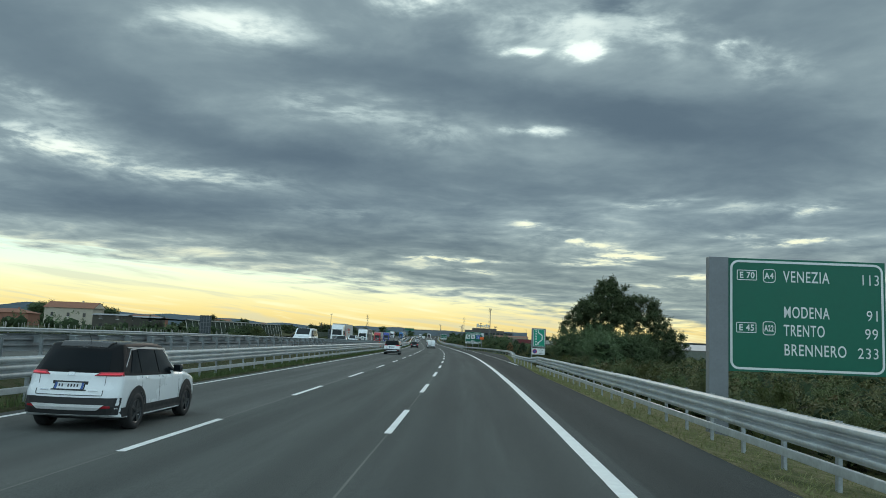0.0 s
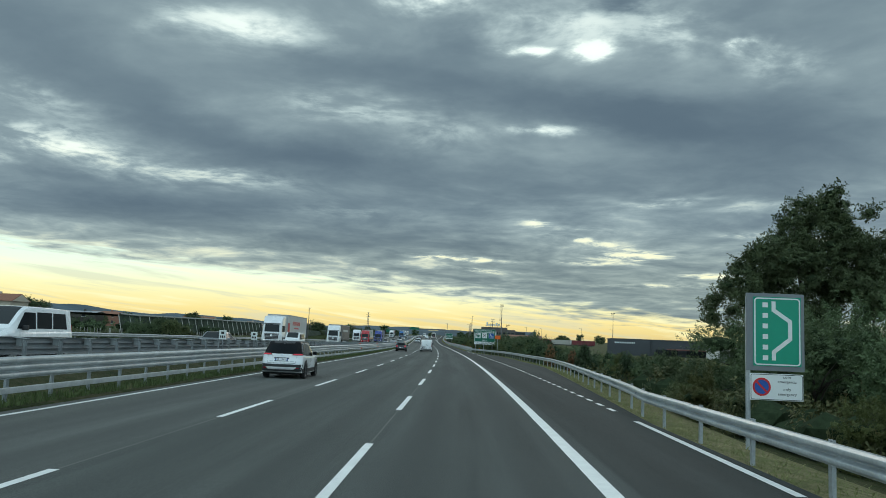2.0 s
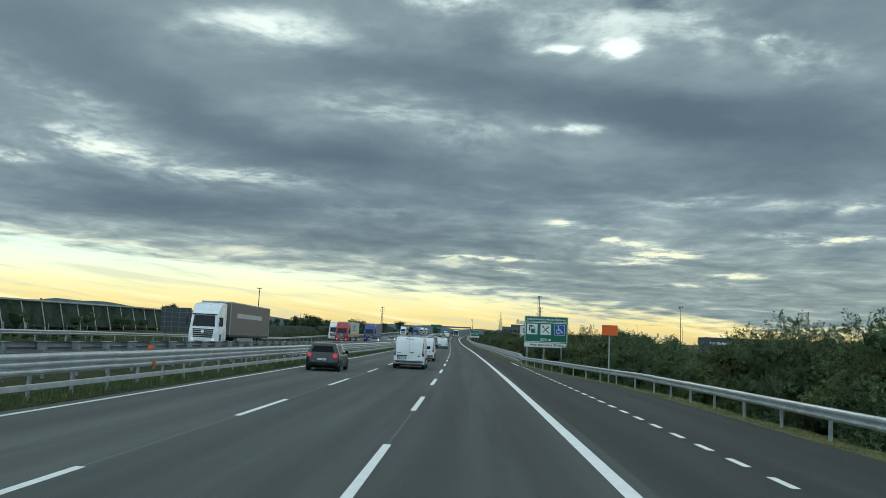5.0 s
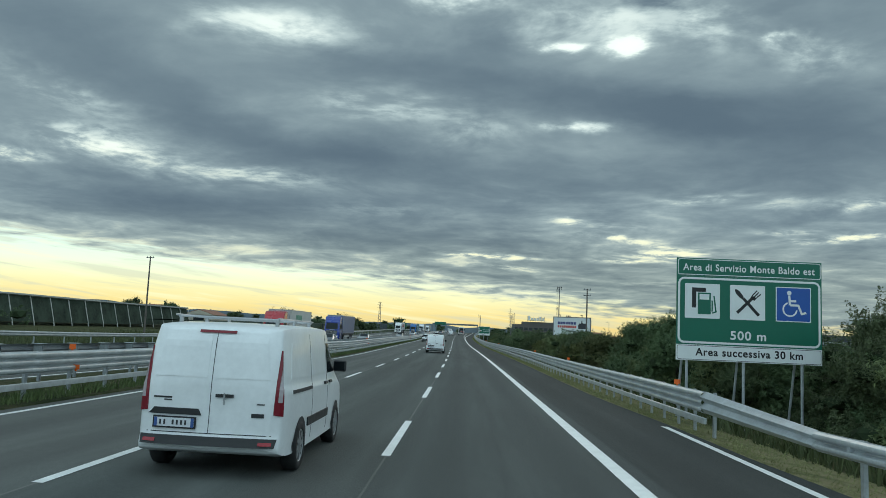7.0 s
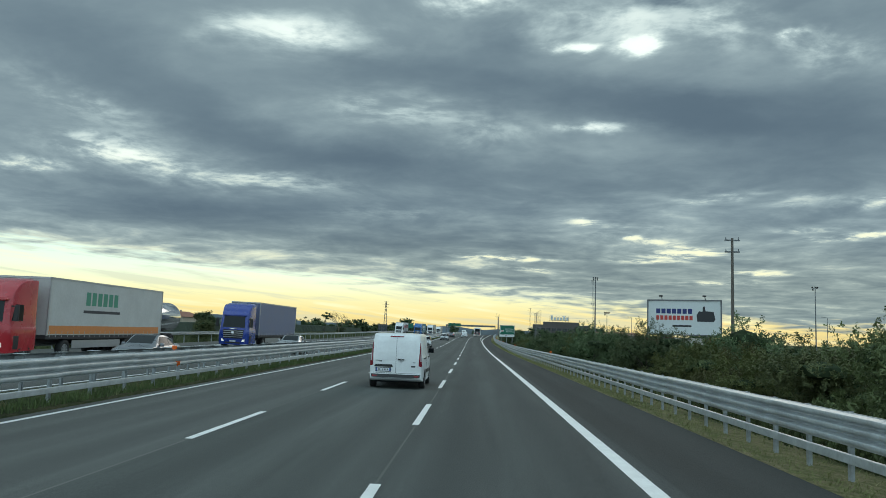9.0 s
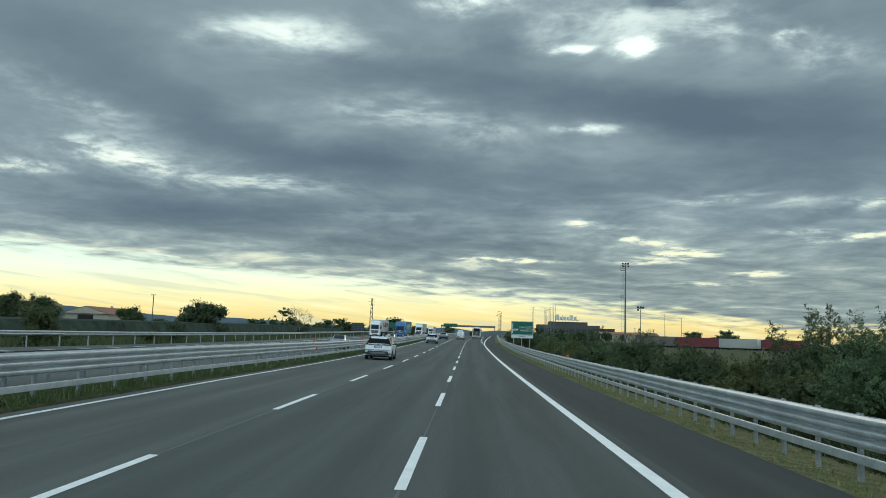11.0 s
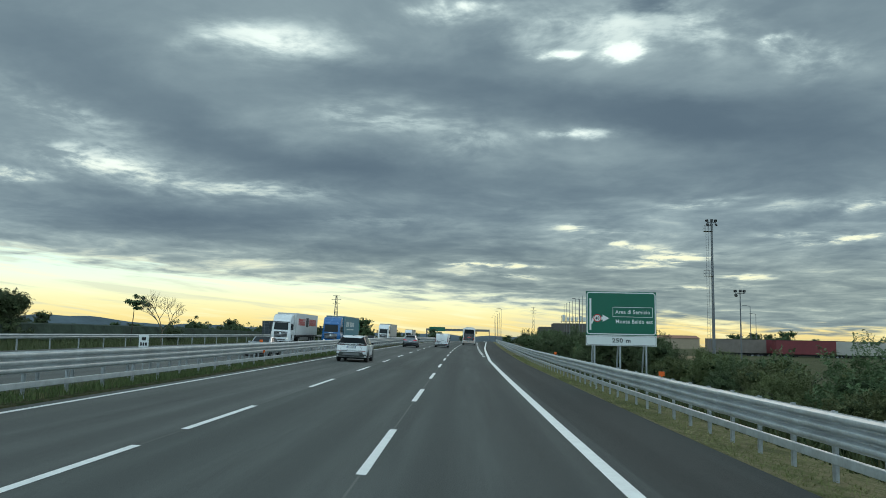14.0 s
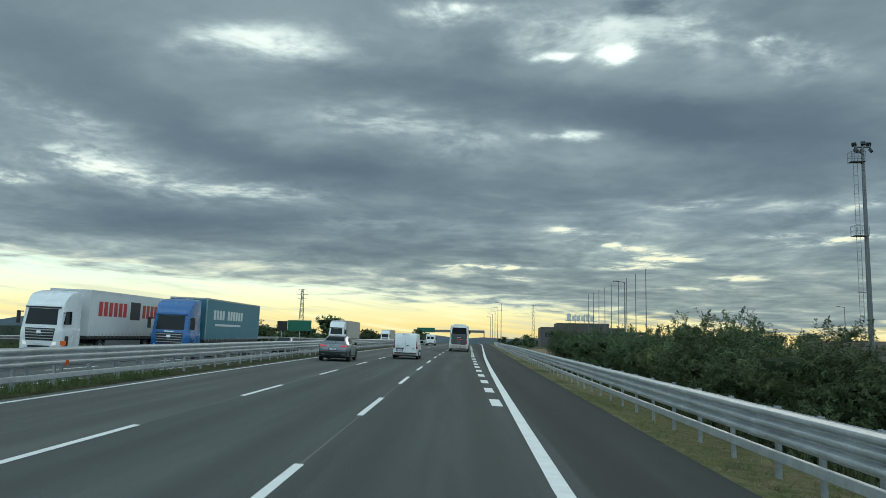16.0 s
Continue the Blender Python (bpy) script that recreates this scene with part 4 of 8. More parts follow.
SKY_PAINT = paint("bright_blue_truck_paint", (0.015, 0.13, 0.36))
RED_PAINT = paint("red_truck_paint", (0.42, 0.012, 0.022))
PLASTIC = material("black_plastic", (0.02, 0.021, 0.022), 0.6, vary=0.15, scale=8)
RUBBER = material("tyre_rubber", (0.018, 0.018, 0.018), 0.85, vary=0.2, scale=10)
RIM = material("dark_alloy", (0.09, 0.095, 0.10), 0.35, 0.8, vary=0.1)
HUBCAP = material("silver_wheel", (0.40, 0.41, 0.42), 0.4, 0.7, vary=0.12)
GLASS = material("tinted_glass", (0.010, 0.013, 0.015), 0.12, vary=0.0, spec=0.07)
SCREEN = material("windscreen_glass", (0.022, 0.028, 0.03), 0.10, vary=0.0, spec=0.2)
TAIL = material("red_lamp_lens", (0.30, 0.012, 0.02), 0.15, vary=0.0, spec=0.6)
TAIL_LIT = material("lit_red_lamp", (0.62, 0.03, 0.05), 0.2, vary=0.0, glow=0.35)
SMOKED = material("smoked_red_lens", (0.05, 0.010, 0.012), 0.15, vary=0.0, spec=0.4)
LAMP_DEEP = material("deep_red_lamp", (0.20, 0.012, 0.022), 0.2, vary=0.0, spec=0.5)
CLEAR = material("clear_lamp_lens", (0.42, 0.36, 0.37), 0.1, vary=0.0, spec=0.8)
HEAD_LIT = material("lit_headlamp", (0.95, 0.95, 0.85), 0.2, vary=0.0, glow=0.3)
CHROME = material("chrome", (0.6, 0.61, 0.62), 0.12, 1.0, vary=0.0)
SATIN = material("satin_silver_trim", (0.42, 0.43, 0.44), 0.4, 0.6, vary=0.08)
PLATE = material("number_plate_white", (0.66, 0.68, 0.70), 0.5, vary=0.0)
PLATE_BLUE = material("number_plate_blue", (0.04, 0.10, 0.30), 0.5, vary=0.0)
INK = material("dark_ink", (0.035, 0.037, 0.042), 0.6, vary=0.0)
TARP = material("grey_white_tarpaulin", (0.50, 0.50, 0.48), 0.55, vary=0.12, scale=0.8, bump=0.25, bump_scale=3.0)
TARP_WHITE = material("white_trailer_wall", (0.68, 0.69, 0.69), 0.5, vary=0.08, scale=0.8, bump=0.1, bump_scale=3.0)
TARP_BEIGE = material("beige_tarpaulin", (0.44, 0.42, 0.38), 0.55, vary=0.12, scale=0.8, bump=0.25, bump_scale=3.0)
TARP_DARK = material("faded_brown_tarpaulin", (0.17, 0.145, 0.125), 0.6, vary=0.25, scale=0.9, bump=0.3, bump_scale=3.0)
TARP_LILAC = material("faded_blue_tarpaulin", (0.15, 0.17, 0.26), 0.55, vary=0.15, scale=0.9, bump=0.25, bump_scale=3.0)
TARP_TEAL = material("petrol_blue_tarpaulin", (0.045, 0.19, 0.25), 0.5, vary=0.12, scale=0.9, bump=0.25, bump_scale=3.0)
RED_PRINT = material("red_print", (0.52, 0.05, 0.04), 0.5, vary=0.1)
GREEN_PRINT = material("green_print", (0.06, 0.26, 0.17), 0.5, vary=0.1)
ORANGE_PRINT = material("orange_print", (0.62, 0.22, 0.06), 0.5, vary=0.1)
WHITE_PRINT = material("white_print", (0.66, 0.70, 0.70), 0.5, vary=0.06)
CHASSIS = material("truck_chassis", (0.03, 0.03, 0.032), 0.7, vary=0.2)
CREAM = material("white_bus_paint", (0.68, 0.67, 0.64), 0.35, vary=0.05, coat=0.3)


def catmull(rows, sub):
    out = []
    n = len(rows)
    for i in range(n - 1):
        p0, p1, p2, p3 = rows[max(0, i - 1)], rows[i], rows[i + 1], rows[min(n - 1, i + 2)]
        for k in range(sub):
            t = k / sub
            v = []
            for a, b, c, d in zip(p0, p1, p2, p3):
                m1, m2 = (c - a) / 2, (d - b) / 2
                if i == 0:
                    m1 = c - b
                if i == n - 2:
                    m2 = c - b
                v.append((2 * t ** 3 - 3 * t ** 2 + 1) * b + (t ** 3 - 2 * t ** 2 + t) * m1 + (-2 * t ** 3 + 3 * t ** 2) * c + (t ** 3 - t ** 2) * m2)
            out.append(v)
    out.append(list(rows[-1]))
    return out


class Shell:
    """A vehicle's skin from stations (y, bottom, belt, roof, half width at belt, half width at roof), with a raked tail and nose."""

    def __init__(self, stations, tail, nose, bulge=0.05, sub=4, corner=0.2):
        self.base = catmull(stations, sub)
        self.tail, self.nose, self.bulge, self.corner = tail, nose, bulge, corner
        self.length = self.base[-1][0]
        self.table = np.array(self.base).T
        self.rings = {}
        ys = {round(r[0], 3) for r in self.base}
        for q in (0.08, 0.2, 0.38, 0.62, 1.0):
            ys |= {round(corner * q, 3), round(self.length - corner * q, 3)}
        self.ys = sorted(ys)

    def station(self, y):
        return [float(np.interp(y, self.table[0], row)) for row in self.table]

    def ring(self, y):
        key = round(y, 3)
        if key not in self.rings:
            _, zb, zm, zr, w, wr = self.station(y)
            # in plan, both ends are rounded off at the corners
            e = max(0.0, 1 - min(y, self.length - y) / self.corner)
            k = 1 - 0.17 * e * e
            w, wr = w * k, wr * k
            h = zr - zm
            pts = [(0, zb), (w * 0.90, zb), (w * 0.985, zb + 0.10), (w, zb + 0.45 * (zm - zb)), (w * 0.992, zm - 0.14 * (zm - zb)), (w * 0.965, zm),
                   (wr + (w * 0.965 - wr) * 0.12, zm + h * 0.84), (wr * 0.95, zm + h * 0.965), (wr * 0.55, zr - 0.008), (0, zr)]
            fine = catmull(pts, 3)
            z = -1e9
            for q in fine:
                z = q[1] = max(z, q[1])
            self.rings[key] = [tuple(q) for q in fine]
        return self.rings[key]

    def shear(self, y, z):
        t = float(np.interp(z, [q[0] for q in self.tail], [q[1] for q in self.tail]))
        n = float(np.interp(z, [q[0] for q in self.nose], [q[1] for q in self.nose]))
        a, b = max(0.0, 1 - y / 1.1), max(0.0, 1 - (self.length - y) / 0.9)
        return y + t * a - n * b

    def half(self, y, z):
        r = self.ring(y)[1:]
        return float(np.interp(z, [p[1] for p in r], [p[0] for p in r]))

    def side(self, y, z, off, sgn):
        return Vector((sgn * (self.half(y, z) + off), self.shear(y, z), z))

    def back(self, x, z, off):
        w = max(0.05, self.half(0.0, z))
        if abs(x) > w:                           # round the corner on to the side
            grid = [self.corner * q / 8 for q in range(9)]
            y = float(np.interp(abs(x), [self.half(g, z) for g in grid], grid))
            return Vector((math.copysign(min(abs(x), self.half(self.corner, z)) + 0.7 * off, x), self.shear(y, z) - 0.7 * off, z))
        return Vector((x, self.shear(0.0, z) - self.bulge * (1 - min(1, abs(x) / w) ** 2) - off, z))

    def front(self, x, z, off):
        w = max(0.05, self.half(self.length, z))
        x = max(-w, min(w, x))
        return Vector((x, self.shear(self.length, z) + self.bulge * (1 - min(1, abs(x) / w) ** 2) + off, z))

    def top(self, x, y, off):
        r = self.ring(y)[15:]
        z = float(np.interp(-abs(x), [-p[0] for p in r], [p[1] for p in r]))
        return Vector((x, self.shear(y, z), z + off))

    def body(self, band=None, until=99.0):
        """band: two places of the ring between which, as far as y = until, the skin takes its second material."""
        bm = bmesh.new()
        rows = []
        for y in self.ys:
            ring = self.ring(y)
            pts = ring + [(-x, z) for x, z in reversed(ring[1:-1])]
            rows.append([bm.verts.new((x, self.shear(y, z), z)) for x, z in pts])
        k = len(rows[0])
        for y, a, b in zip(self.ys[1:], rows, rows[1:]):
            for i in range(k):
                f = bm.faces.new((a[i], b[i], b[(i + 1) % k], a[(i + 1) % k]))
                if band and band[0] <= min(i, k - 1 - i) < band[1] and y <= until:
                    f.material_index = 1
        half = k // 2
        for row, fn, flip in ((rows[0], self.back, False), (rows[-1], self.front, True)):
            prev = None
            cols = 8
            for i in range(1, half):
                right, left = row[i], row[k - i]
                x1, z = right.co.x, right.co.z
                cur = [left] + [bm.verts.new(fn(-x1 + 2 * x1 * c / cols, z, 0)) for c in range(1, cols)] + [right]
                if prev:
                    for c in range(cols):
                        q = (prev[c], prev[c + 1], cur[c + 1], cur[c])
                        f = bm.faces.new(q[::-1] if flip else q)
                        if band and not flip and i - 1 >= band[0]:
                            f.material_index = 1
                prev = cur
            bm.faces.new(prev + [row[half]] if flip else (prev + [row[half]])[::-1])
        return bm


def patch(fn, c, off=0.006, nx=4, ny=4, thick=0.02):
    """A curved plate on a skin: fn(u, v, off); c: four corners (u, v) in turn."""
    bm = bmesh.new()
    out, inn = [], []
    p = [fn(u, v, 0.0) for u, v in c]
    nx = max(nx, min(26, math.ceil(max((p[1] - p[0]).length, (p[2] - p[3]).length) / 0.085)))
    ny = max(ny, min(26, math.ceil(max((p[3] - p[0]).length, (p[2] - p[1]).length) / 0.085)))
    for j in range(ny + 1):
        b = j / ny
        r0, r1 = [], []
        for i in range(nx + 1):
            a = i / nx
            u = (c[0][0] * (1 - a) + c[1][0] * a) * (1 - b) + (c[3][0] * (1 - a) + c[2][0] * a) * b
            v = (c[0][1] * (1 - a) + c[1][1] * a) * (1 - b) + (c[3][1] * (1 - a) + c[2][1] * a) * b
            r0.append(bm.verts.new(fn(u, v, off)))
            r1.append(bm.verts.new(fn(u, v, off - thick)))
        out.append(r0)
        inn.append(r1)
    for j in range(ny):
        for i in range(nx):
            bm.faces.new((out[j][i], out[j][i + 1], out[j + 1][i + 1], out[j + 1][i]))
    edge = [(0, i) for i in range(nx + 1)] + [(j, nx) for j in range(1, ny + 1)] + [(ny, i) for i in range(nx - 1, -1, -1)] + [(j, 0) for j in range(ny - 1, 0, -1)]
    for (a, b), (c2, d) in zip(edge, edge[1:] + edge[:1]):
        bm.faces.new((out[a][b], inn[a][b], inn[c2][d], out[c2][d]))
    bmesh.ops.recalc_face_normals(bm, faces=bm.faces)
    return bm


def merged(*meshes):
    bm = bmesh.new()
    for q in meshes:
        me = bpy.data.meshes.new("tmp")
        q.to_mesh(me)
        q.free()
        bm.from_mesh(me)
        bpy.data.meshes.remove(me)
    return bm


def lathe_x(profile, n=28):
    """Turns (x, r) points about the x axis."""
    bm = bmesh.new()
    rows = [[bm.verts.new((x, r * math.cos(2 * math.pi * i / n), r * math.sin(2 * math.pi * i / n))) for i in range(n)] for x, r in profile]
    for a, b in zip(rows, rows[1:]):
        for i in range(n):
            bm.faces.new((a[i], a[(i + 1) % n], b[(i + 1) % n], b[i]))
    return bm


WHEELS = {}


def wheel(root, x, y, r, width, sgn, style="alloy", name="wheel"):
    key = (round(r, 3), round(width, 3), style)
    if key not in WHEELS:
        h = width / 2
        ri = r * (0.66 if style != "truck" else 0.58)
        tyre = shared("tyre", lathe_x([(-h, ri), (-h, r * 0.90), (-h * 0.8, r * 0.985), (0, r), (h * 0.8, r * 0.985), (h, r * 0.90), (h * 1.02, ri * 1.08), (h * 0.9, ri)]), RUBBER)
        for f in tyre.polygons:
            f.use_smooth = True
        bm = lathe_x([(h * 0.88, ri * 1.0), (h * 0.95, ri * 0.97), (h * 0.86, ri * 0.90), (h * 0.2, ri * 0.86), (h * 0.1, 0.001)], 24)
        spokes = {"alloy": 5, "cap": 8, "truck": 8}[style]
        for k in range(spokes):
            a = 2 * math.pi * k / spokes
            w = ri * (0.15 if style == "alloy" else 0.12)
            q = Matrix.Rotation(a, 4, "X")
            add_box(bm, h * 0.62, h * 0.90, -w, w, ri * 0.12, ri * 0.93, 0, q)
        hub = lathe_x([(h * 0.95, ri * 0.20), (h * 0.98, ri * 0.16), (h * 0.98, 0.001)], 14)
        rim = shared("rim", merged(bm, hub), {"alloy": RIM, "cap": HUBCAP, "truck": HUBCAP}[style])
        WHEELS[key] = (tyre, rim)
    tyre, rim = WHEELS[key]
    w = new(name)
    w.empty_display_size = 0.1
    w.parent = root
    w.matrix_basis = pose(x, y, r, random.uniform(0, 70), 0, 0) if sgn > 0 else pose(x, y, r, 0, 0, 180)
    link_part("tyre", tyre, w, Matrix.Identity(4))
    link_part("rim", rim, w, Matrix.Identity(4))


def arch(shell, y, r, sgn, off=0.006, inner=0.0, outer=1.13):
    """Part of the wheel opening, as a half ring that follows the skin: dark sheet for the hollow's shade, or plastic
    lip.
    """
    bm = bmesh.new()
    low = shell.station(y)[1] + 0.01
    rows = []
    for j in range(7):
        k = inner + (outer - inner) * j / 6
        row = []
        for i in range(25):
            a = math.pi * (-0.13 + 1.26 * i / 24)
            row.append(bm.verts.new(shell.side(y + r * k * math.cos(a), max(low, r + r * k * 1.04 * math.sin(a)), off, sgn)))
        rows.append(row)
    for a, b in zip(rows, rows[1:]):
        for i in range(24):
            bm.faces.new((a[i], a[i + 1], b[i + 1], b[i]))
    bmesh.ops.remove_doubles(bm, verts=bm.verts, dist=1e-4)
    bmesh.ops.recalc_face_normals(bm, faces=bm.faces)
    return bm


def number_plate(root, fn, x, z, w=0.52, h=0.11, off=0.02):
    part("plate_holder", patch(fn, quad(x - w / 2 - 0.02, x + w / 2 + 0.02, z - h / 2 - 0.02, z + h / 2 + 0.02), off - 0.006, 2, 1), PLASTIC, root)
    p = part("number_plate", patch(fn, ((x - w / 2, z - h / 2), (x + w / 2, z - h / 2), (x + w / 2, z + h / 2), (x - w / 2, z + h / 2)), off, 2, 1), PLATE, root)
    part("plate_band", patch(fn, ((x - w / 2, z - h / 2), (x - w / 2 + 0.04, z - h / 2), (x - w / 2 + 0.04, z + h / 2), (x - w / 2, z + h / 2)), off + 0.004, 1, 1, 0.003), PLATE_BLUE, p)
    part("plate_band", patch(fn, ((x + w / 2 - 0.04, z - h / 2), (x + w / 2, z - h / 2), (x + w / 2, z + h / 2), (x + w / 2 - 0.04, z + h / 2)), off + 0.004, 1, 1, 0.003), PLATE_BLUE, p)
    for bar in [patch(fn, ((x - 0.19 + 0.055 * i, z - 0.030), (x - 0.166 + 0.055 * i, z - 0.030), (x - 0.166 + 0.055 * i, z + 0.030), (x - 0.19 + 0.055 * i, z + 0.030)), off + 0.004, 1, 1, 0.003) for i in range(7) if i != 2]:
        part("plate_bar", bar, INK, p)


def quad(x0, x1, z0, z1):
    return ((x0, z0), (x1, z0), (x1, z1), (x0, z1))


def finish(ob, angle=38):
    for f in ob.data.polygons:
        f.use_smooth = True
    ob.data.set_sharp_from_angle(angle=radians(angle))
    return ob


def mirror_of(root, shell, y, z, sgn, mat, size=1.0):
    x = shell.half(y, z)
    yy = shell.shear(y, z)
    bm = bmesh.new()
    add_box(bm, 0.03, 0.21 * size, -0.05, 0.07, -0.07 * size, 0.09 * size, 0.028)
    add_box(bm, -0.06, 0.05, -0.015, 0.035, -0.06, -0.02)
    ob = part("wing_mirror", bm, mat, root, smooth=True)
    ob.matrix_basis = Matrix.Translation((sgn * x, yy, z)) @ Matrix.Diagonal((sgn, 1, 1, 1))
    g = bmesh.new()
    add_box(g, 0.05, 0.19 * size, -0.056, -0.05, -0.05 * size, 0.07 * size)
    part("mirror_glass", g, GLASS, ob)


def windows_side(root, shell, panes, mat=GLASS):
    """panes: (y0 bottom, y1 bottom, y1 top, y0 top, z bottom, z top)"""
    for sgn in (-1, 1):
        for y0, y1, y2, y3, z0, z1 in panes:
            part("side_window", patch(lambda u, v, o: shell.side(u, v, o, sgn), ((y0, z0), (y1, z0), (y2, z1), (y3, z1)), 0.009, 5, 4), mat, root, smooth=False)


def car(name, m, label, group, st, tail, nose, mat, r, axles, panes, rear, wheel_style="alloy", clad=PLASTIC, category="car", bulge=0.05, screen=None, mirror=None, band=None):
    sh = Shell(st, tail, nose, bulge, 4, 0.2 if category == "car" else 0.09)
    root = thing(name, m, label, category, group)
    finish(part("body", sh.body(*(band or ())), [mat, BLACK_TRIM] if band else mat, root))
    # underbody, so that daylight stays out
    w = sh.station(sh.length / 2)
    part("underbody", box(-w[4] * 0.8, w[4] * 0.8, 0.7, sh.length - 0.6, w[1] - 0.06, w[1] + 0.02), PLASTIC, root)
    for y in axles:
        for sgn in (-1, 1):
            # no well is cut: a near-black sheet on the skin stands for its shade
            part("wheel_arch", arch(sh, y, r, sgn), CHASSIS, root)
            wheel(root, sgn * (sh.half(y, r * 1.1) - 0.075), y, r, 0.215, sgn, wheel_style)
    windows_side(root, sh, panes)
    side = lambda sgn: (lambda u, v, o: sh.side(u, v, o, sgn))
    zb = w[1]
    for sgn in (-1, 1):
        if clad is not None:
            part("sill", patch(side(sgn), quad(axles[0] + r * 1.15, axles[1] - r * 1.15, zb + 0.01, zb + 0.16), 0.008, 6, 2), clad, root)
    if mirror:
        for sgn in (-1, 1):
            mirror_of(root, sh, mirror[0], mirror[1], sgn, mirror[2])
    if screen:
        y0, y1, x0, x1 = screen       # foot and head of the windscreen, half widths
        part("windscreen", patch(sh.top, ((-x0, y0), (x0, y0), (x1, y1), (-x1, y1)), 0.006, 6, 6), SCREEN, root)
    for nm, quads, matl, off in rear:
        fn = sh.back
        if nm.startswith("front_"):
            fn, nm = sh.front, nm[6:]
        for c in quads:
            dx, dz = max(q[0] for q in c) - min(q[0] for q in c), max(q[1] for q in c) - min(q[1] for q in c)
            part(nm, patch(fn, c, off, max(2, math.ceil(dx / 0.16)), max(2, math.ceil(dz / 0.09))), matl, root)
    return root, sh


def mirrored(c):
    return [c, tuple((-x, z) for x, z in (c[1], c[0], c[3], c[2]))]


def door_lines(root, sh, ys, z0, z1, handles=()):
    for sgn in (-1, 1):
        fn = lambda u, v, o: sh.side(u, v, o, sgn)
        gaps = [patch(fn, quad(y - 0.005, y + 0.005, z0, z1), 0.0025, 1, 6, 0.004) for y in ys]
        part("door_gap", merged(*gaps), INK, root)
        for y, z in handles:
            part("door_handle", patch(fn, quad(y - 0.09, y + 0.09, z - 0.014, z + 0.014), 0.03, 2, 1, 0.03), sh.handle_mat, root)


def crossover(m):
    """White crossover with a black roof."""
    st = [(0, 0.31, 1.05, 1.50, 0.84, 0.60), (0.14, 0.26, 1.02, 1.575, 0.865, 0.645), (0.5, 0.23, 1, 1.6, 0.885, 0.67), (1.2, 0.22, 0.98, 1.615, 0.89, 0.685), (2, 0.22, 0.96, 1.6, 0.89, 0.68), (2.55, 0.22, 0.95, 1.5, 0.89, 0.65), (3.05, 0.22, 0.95, 1.12, 0.885, 0.66), (3.3, 0.22, 0.94, 1.04, 0.88, 0.7), (3.85, 0.24, 0.86, 0.95, 0.85, 0.66), (4.1, 0.28, 0.78, 0.86, 0.8, 0.6), (4.21, 0.34, 0.68, 0.76, 0.72, 0.52)]
    tail = [(0.2, 0.06), (0.45, 0.0), (0.72, 0.02), (0.8, 0.10), (1.02, 0.14), (1.5, 0.42), (1.6, 0.5)]
    nose = [(0.2, 0.05), (0.5, 0.0), (0.8, 0.06)]
    lamp = ((0.40, 1.00), (0.87, 1.0), (0.87, 1.075), (0.50, 1.075))
    rear = [("rear_window", [((-0.62, 1.10), (0.62, 1.10), (0.54, 1.44), (-0.54, 1.44))], GLASS, 0.008),
            ("tail_lamp", mirrored(lamp), TAIL, 0.012),
            ("lamp_core", mirrored(((0.46, 1.02), (0.82, 1.025), (0.82, 1.055), (0.52, 1.05))), TAIL_LIT, 0.018),
            ("lower_bumper", [((-0.84, 0.32), (0.84, 0.32), (0.885, 0.62), (-0.885, 0.62))], PLASTIC, 0.012),
            ("skid_plate", [((-0.54, 0.40), (0.54, 0.40), (0.66, 0.50), (-0.66, 0.50))], material("silver_skid_trim", (0.62, 0.63, 0.63), 0.4, 0.3), 0.03),
            ("reflector", mirrored(quad(0.60, 0.74, 0.44, 0.48)), TAIL, 0.02),
            ("tailgate_gap", [quad(-0.60, 0.60, 0.655, 0.665)], INK, 0.006),
            ("tailgate_gap", mirrored(quad(0.60, 0.606, 0.665, 1.0)), INK, 0.006),
            ("badge", [quad(-0.06, 0.06, 1.0, 1.06)], CHROME, 0.012),
            ("name_bar", [quad(-0.52, -0.36, 0.735, 0.752), quad(0.36, 0.52, 0.735, 0.752)], CHROME, 0.008)]
    panes = [(0.50, 1.02, 0.98, 0.72, 1.05, 1.46), (1.07, 1.86, 1.82, 1.03, 1.03, 1.48), (1.92, 2.82, 2.38, 1.88, 1.02, 1.46)]
    root, sh = car("crossover_car", m, "white crossover car with a black roof on the fast lane", "", st, tail, nose, WHITE_PAINT, 0.335, (0.82, 3.42), panes, rear, bulge=0.10, band=((15, 99), 2.6), screen=(3.05, 2.30, 0.60, 0.52), mirror=(2.72, 1.06, BLACK_PAINT))
    part("rear_spoiler", patch(sh.top, ((-0.44, 0.0), (0.44, 0.0), (0.50, 0.3), (-0.50, 0.3)), 0.022, 6, 2), BLACK_PAINT, root)
    for sgn in (-1, 1):
        part("roof_rail", patch(lambda u, v, o: sh.side(u, v, o, sgn), ((0.45, 1.50), (2.55, 1.45), (2.55, 1.475), (0.45, 1.525)), 0.02, 10, 1), SATIN, root)
        for y in (0.82, 3.42):
            part("arch_cladding", arch(sh, y, 0.335, sgn, 0.012, 1.12, 1.36), PLASTIC, root)
        # the bright line that runs over the door windows and down the rear pillar
        for a, b in (((0.30, 1.16), (0.62, 1.46)), ((0.62, 1.46), (1.5, 1.50)), ((1.5, 1.50), (2.35, 1.46)), ((2.35, 1.46), (2.80, 1.16))):
            up = 0.022
            part("window_trim", patch(lambda u, v, o: sh.side(u, v, o, sgn), (a, b, (b[0], b[1] + up), (a[0], a[1] + up)), 0.012, 8, 1), SATIN, root)
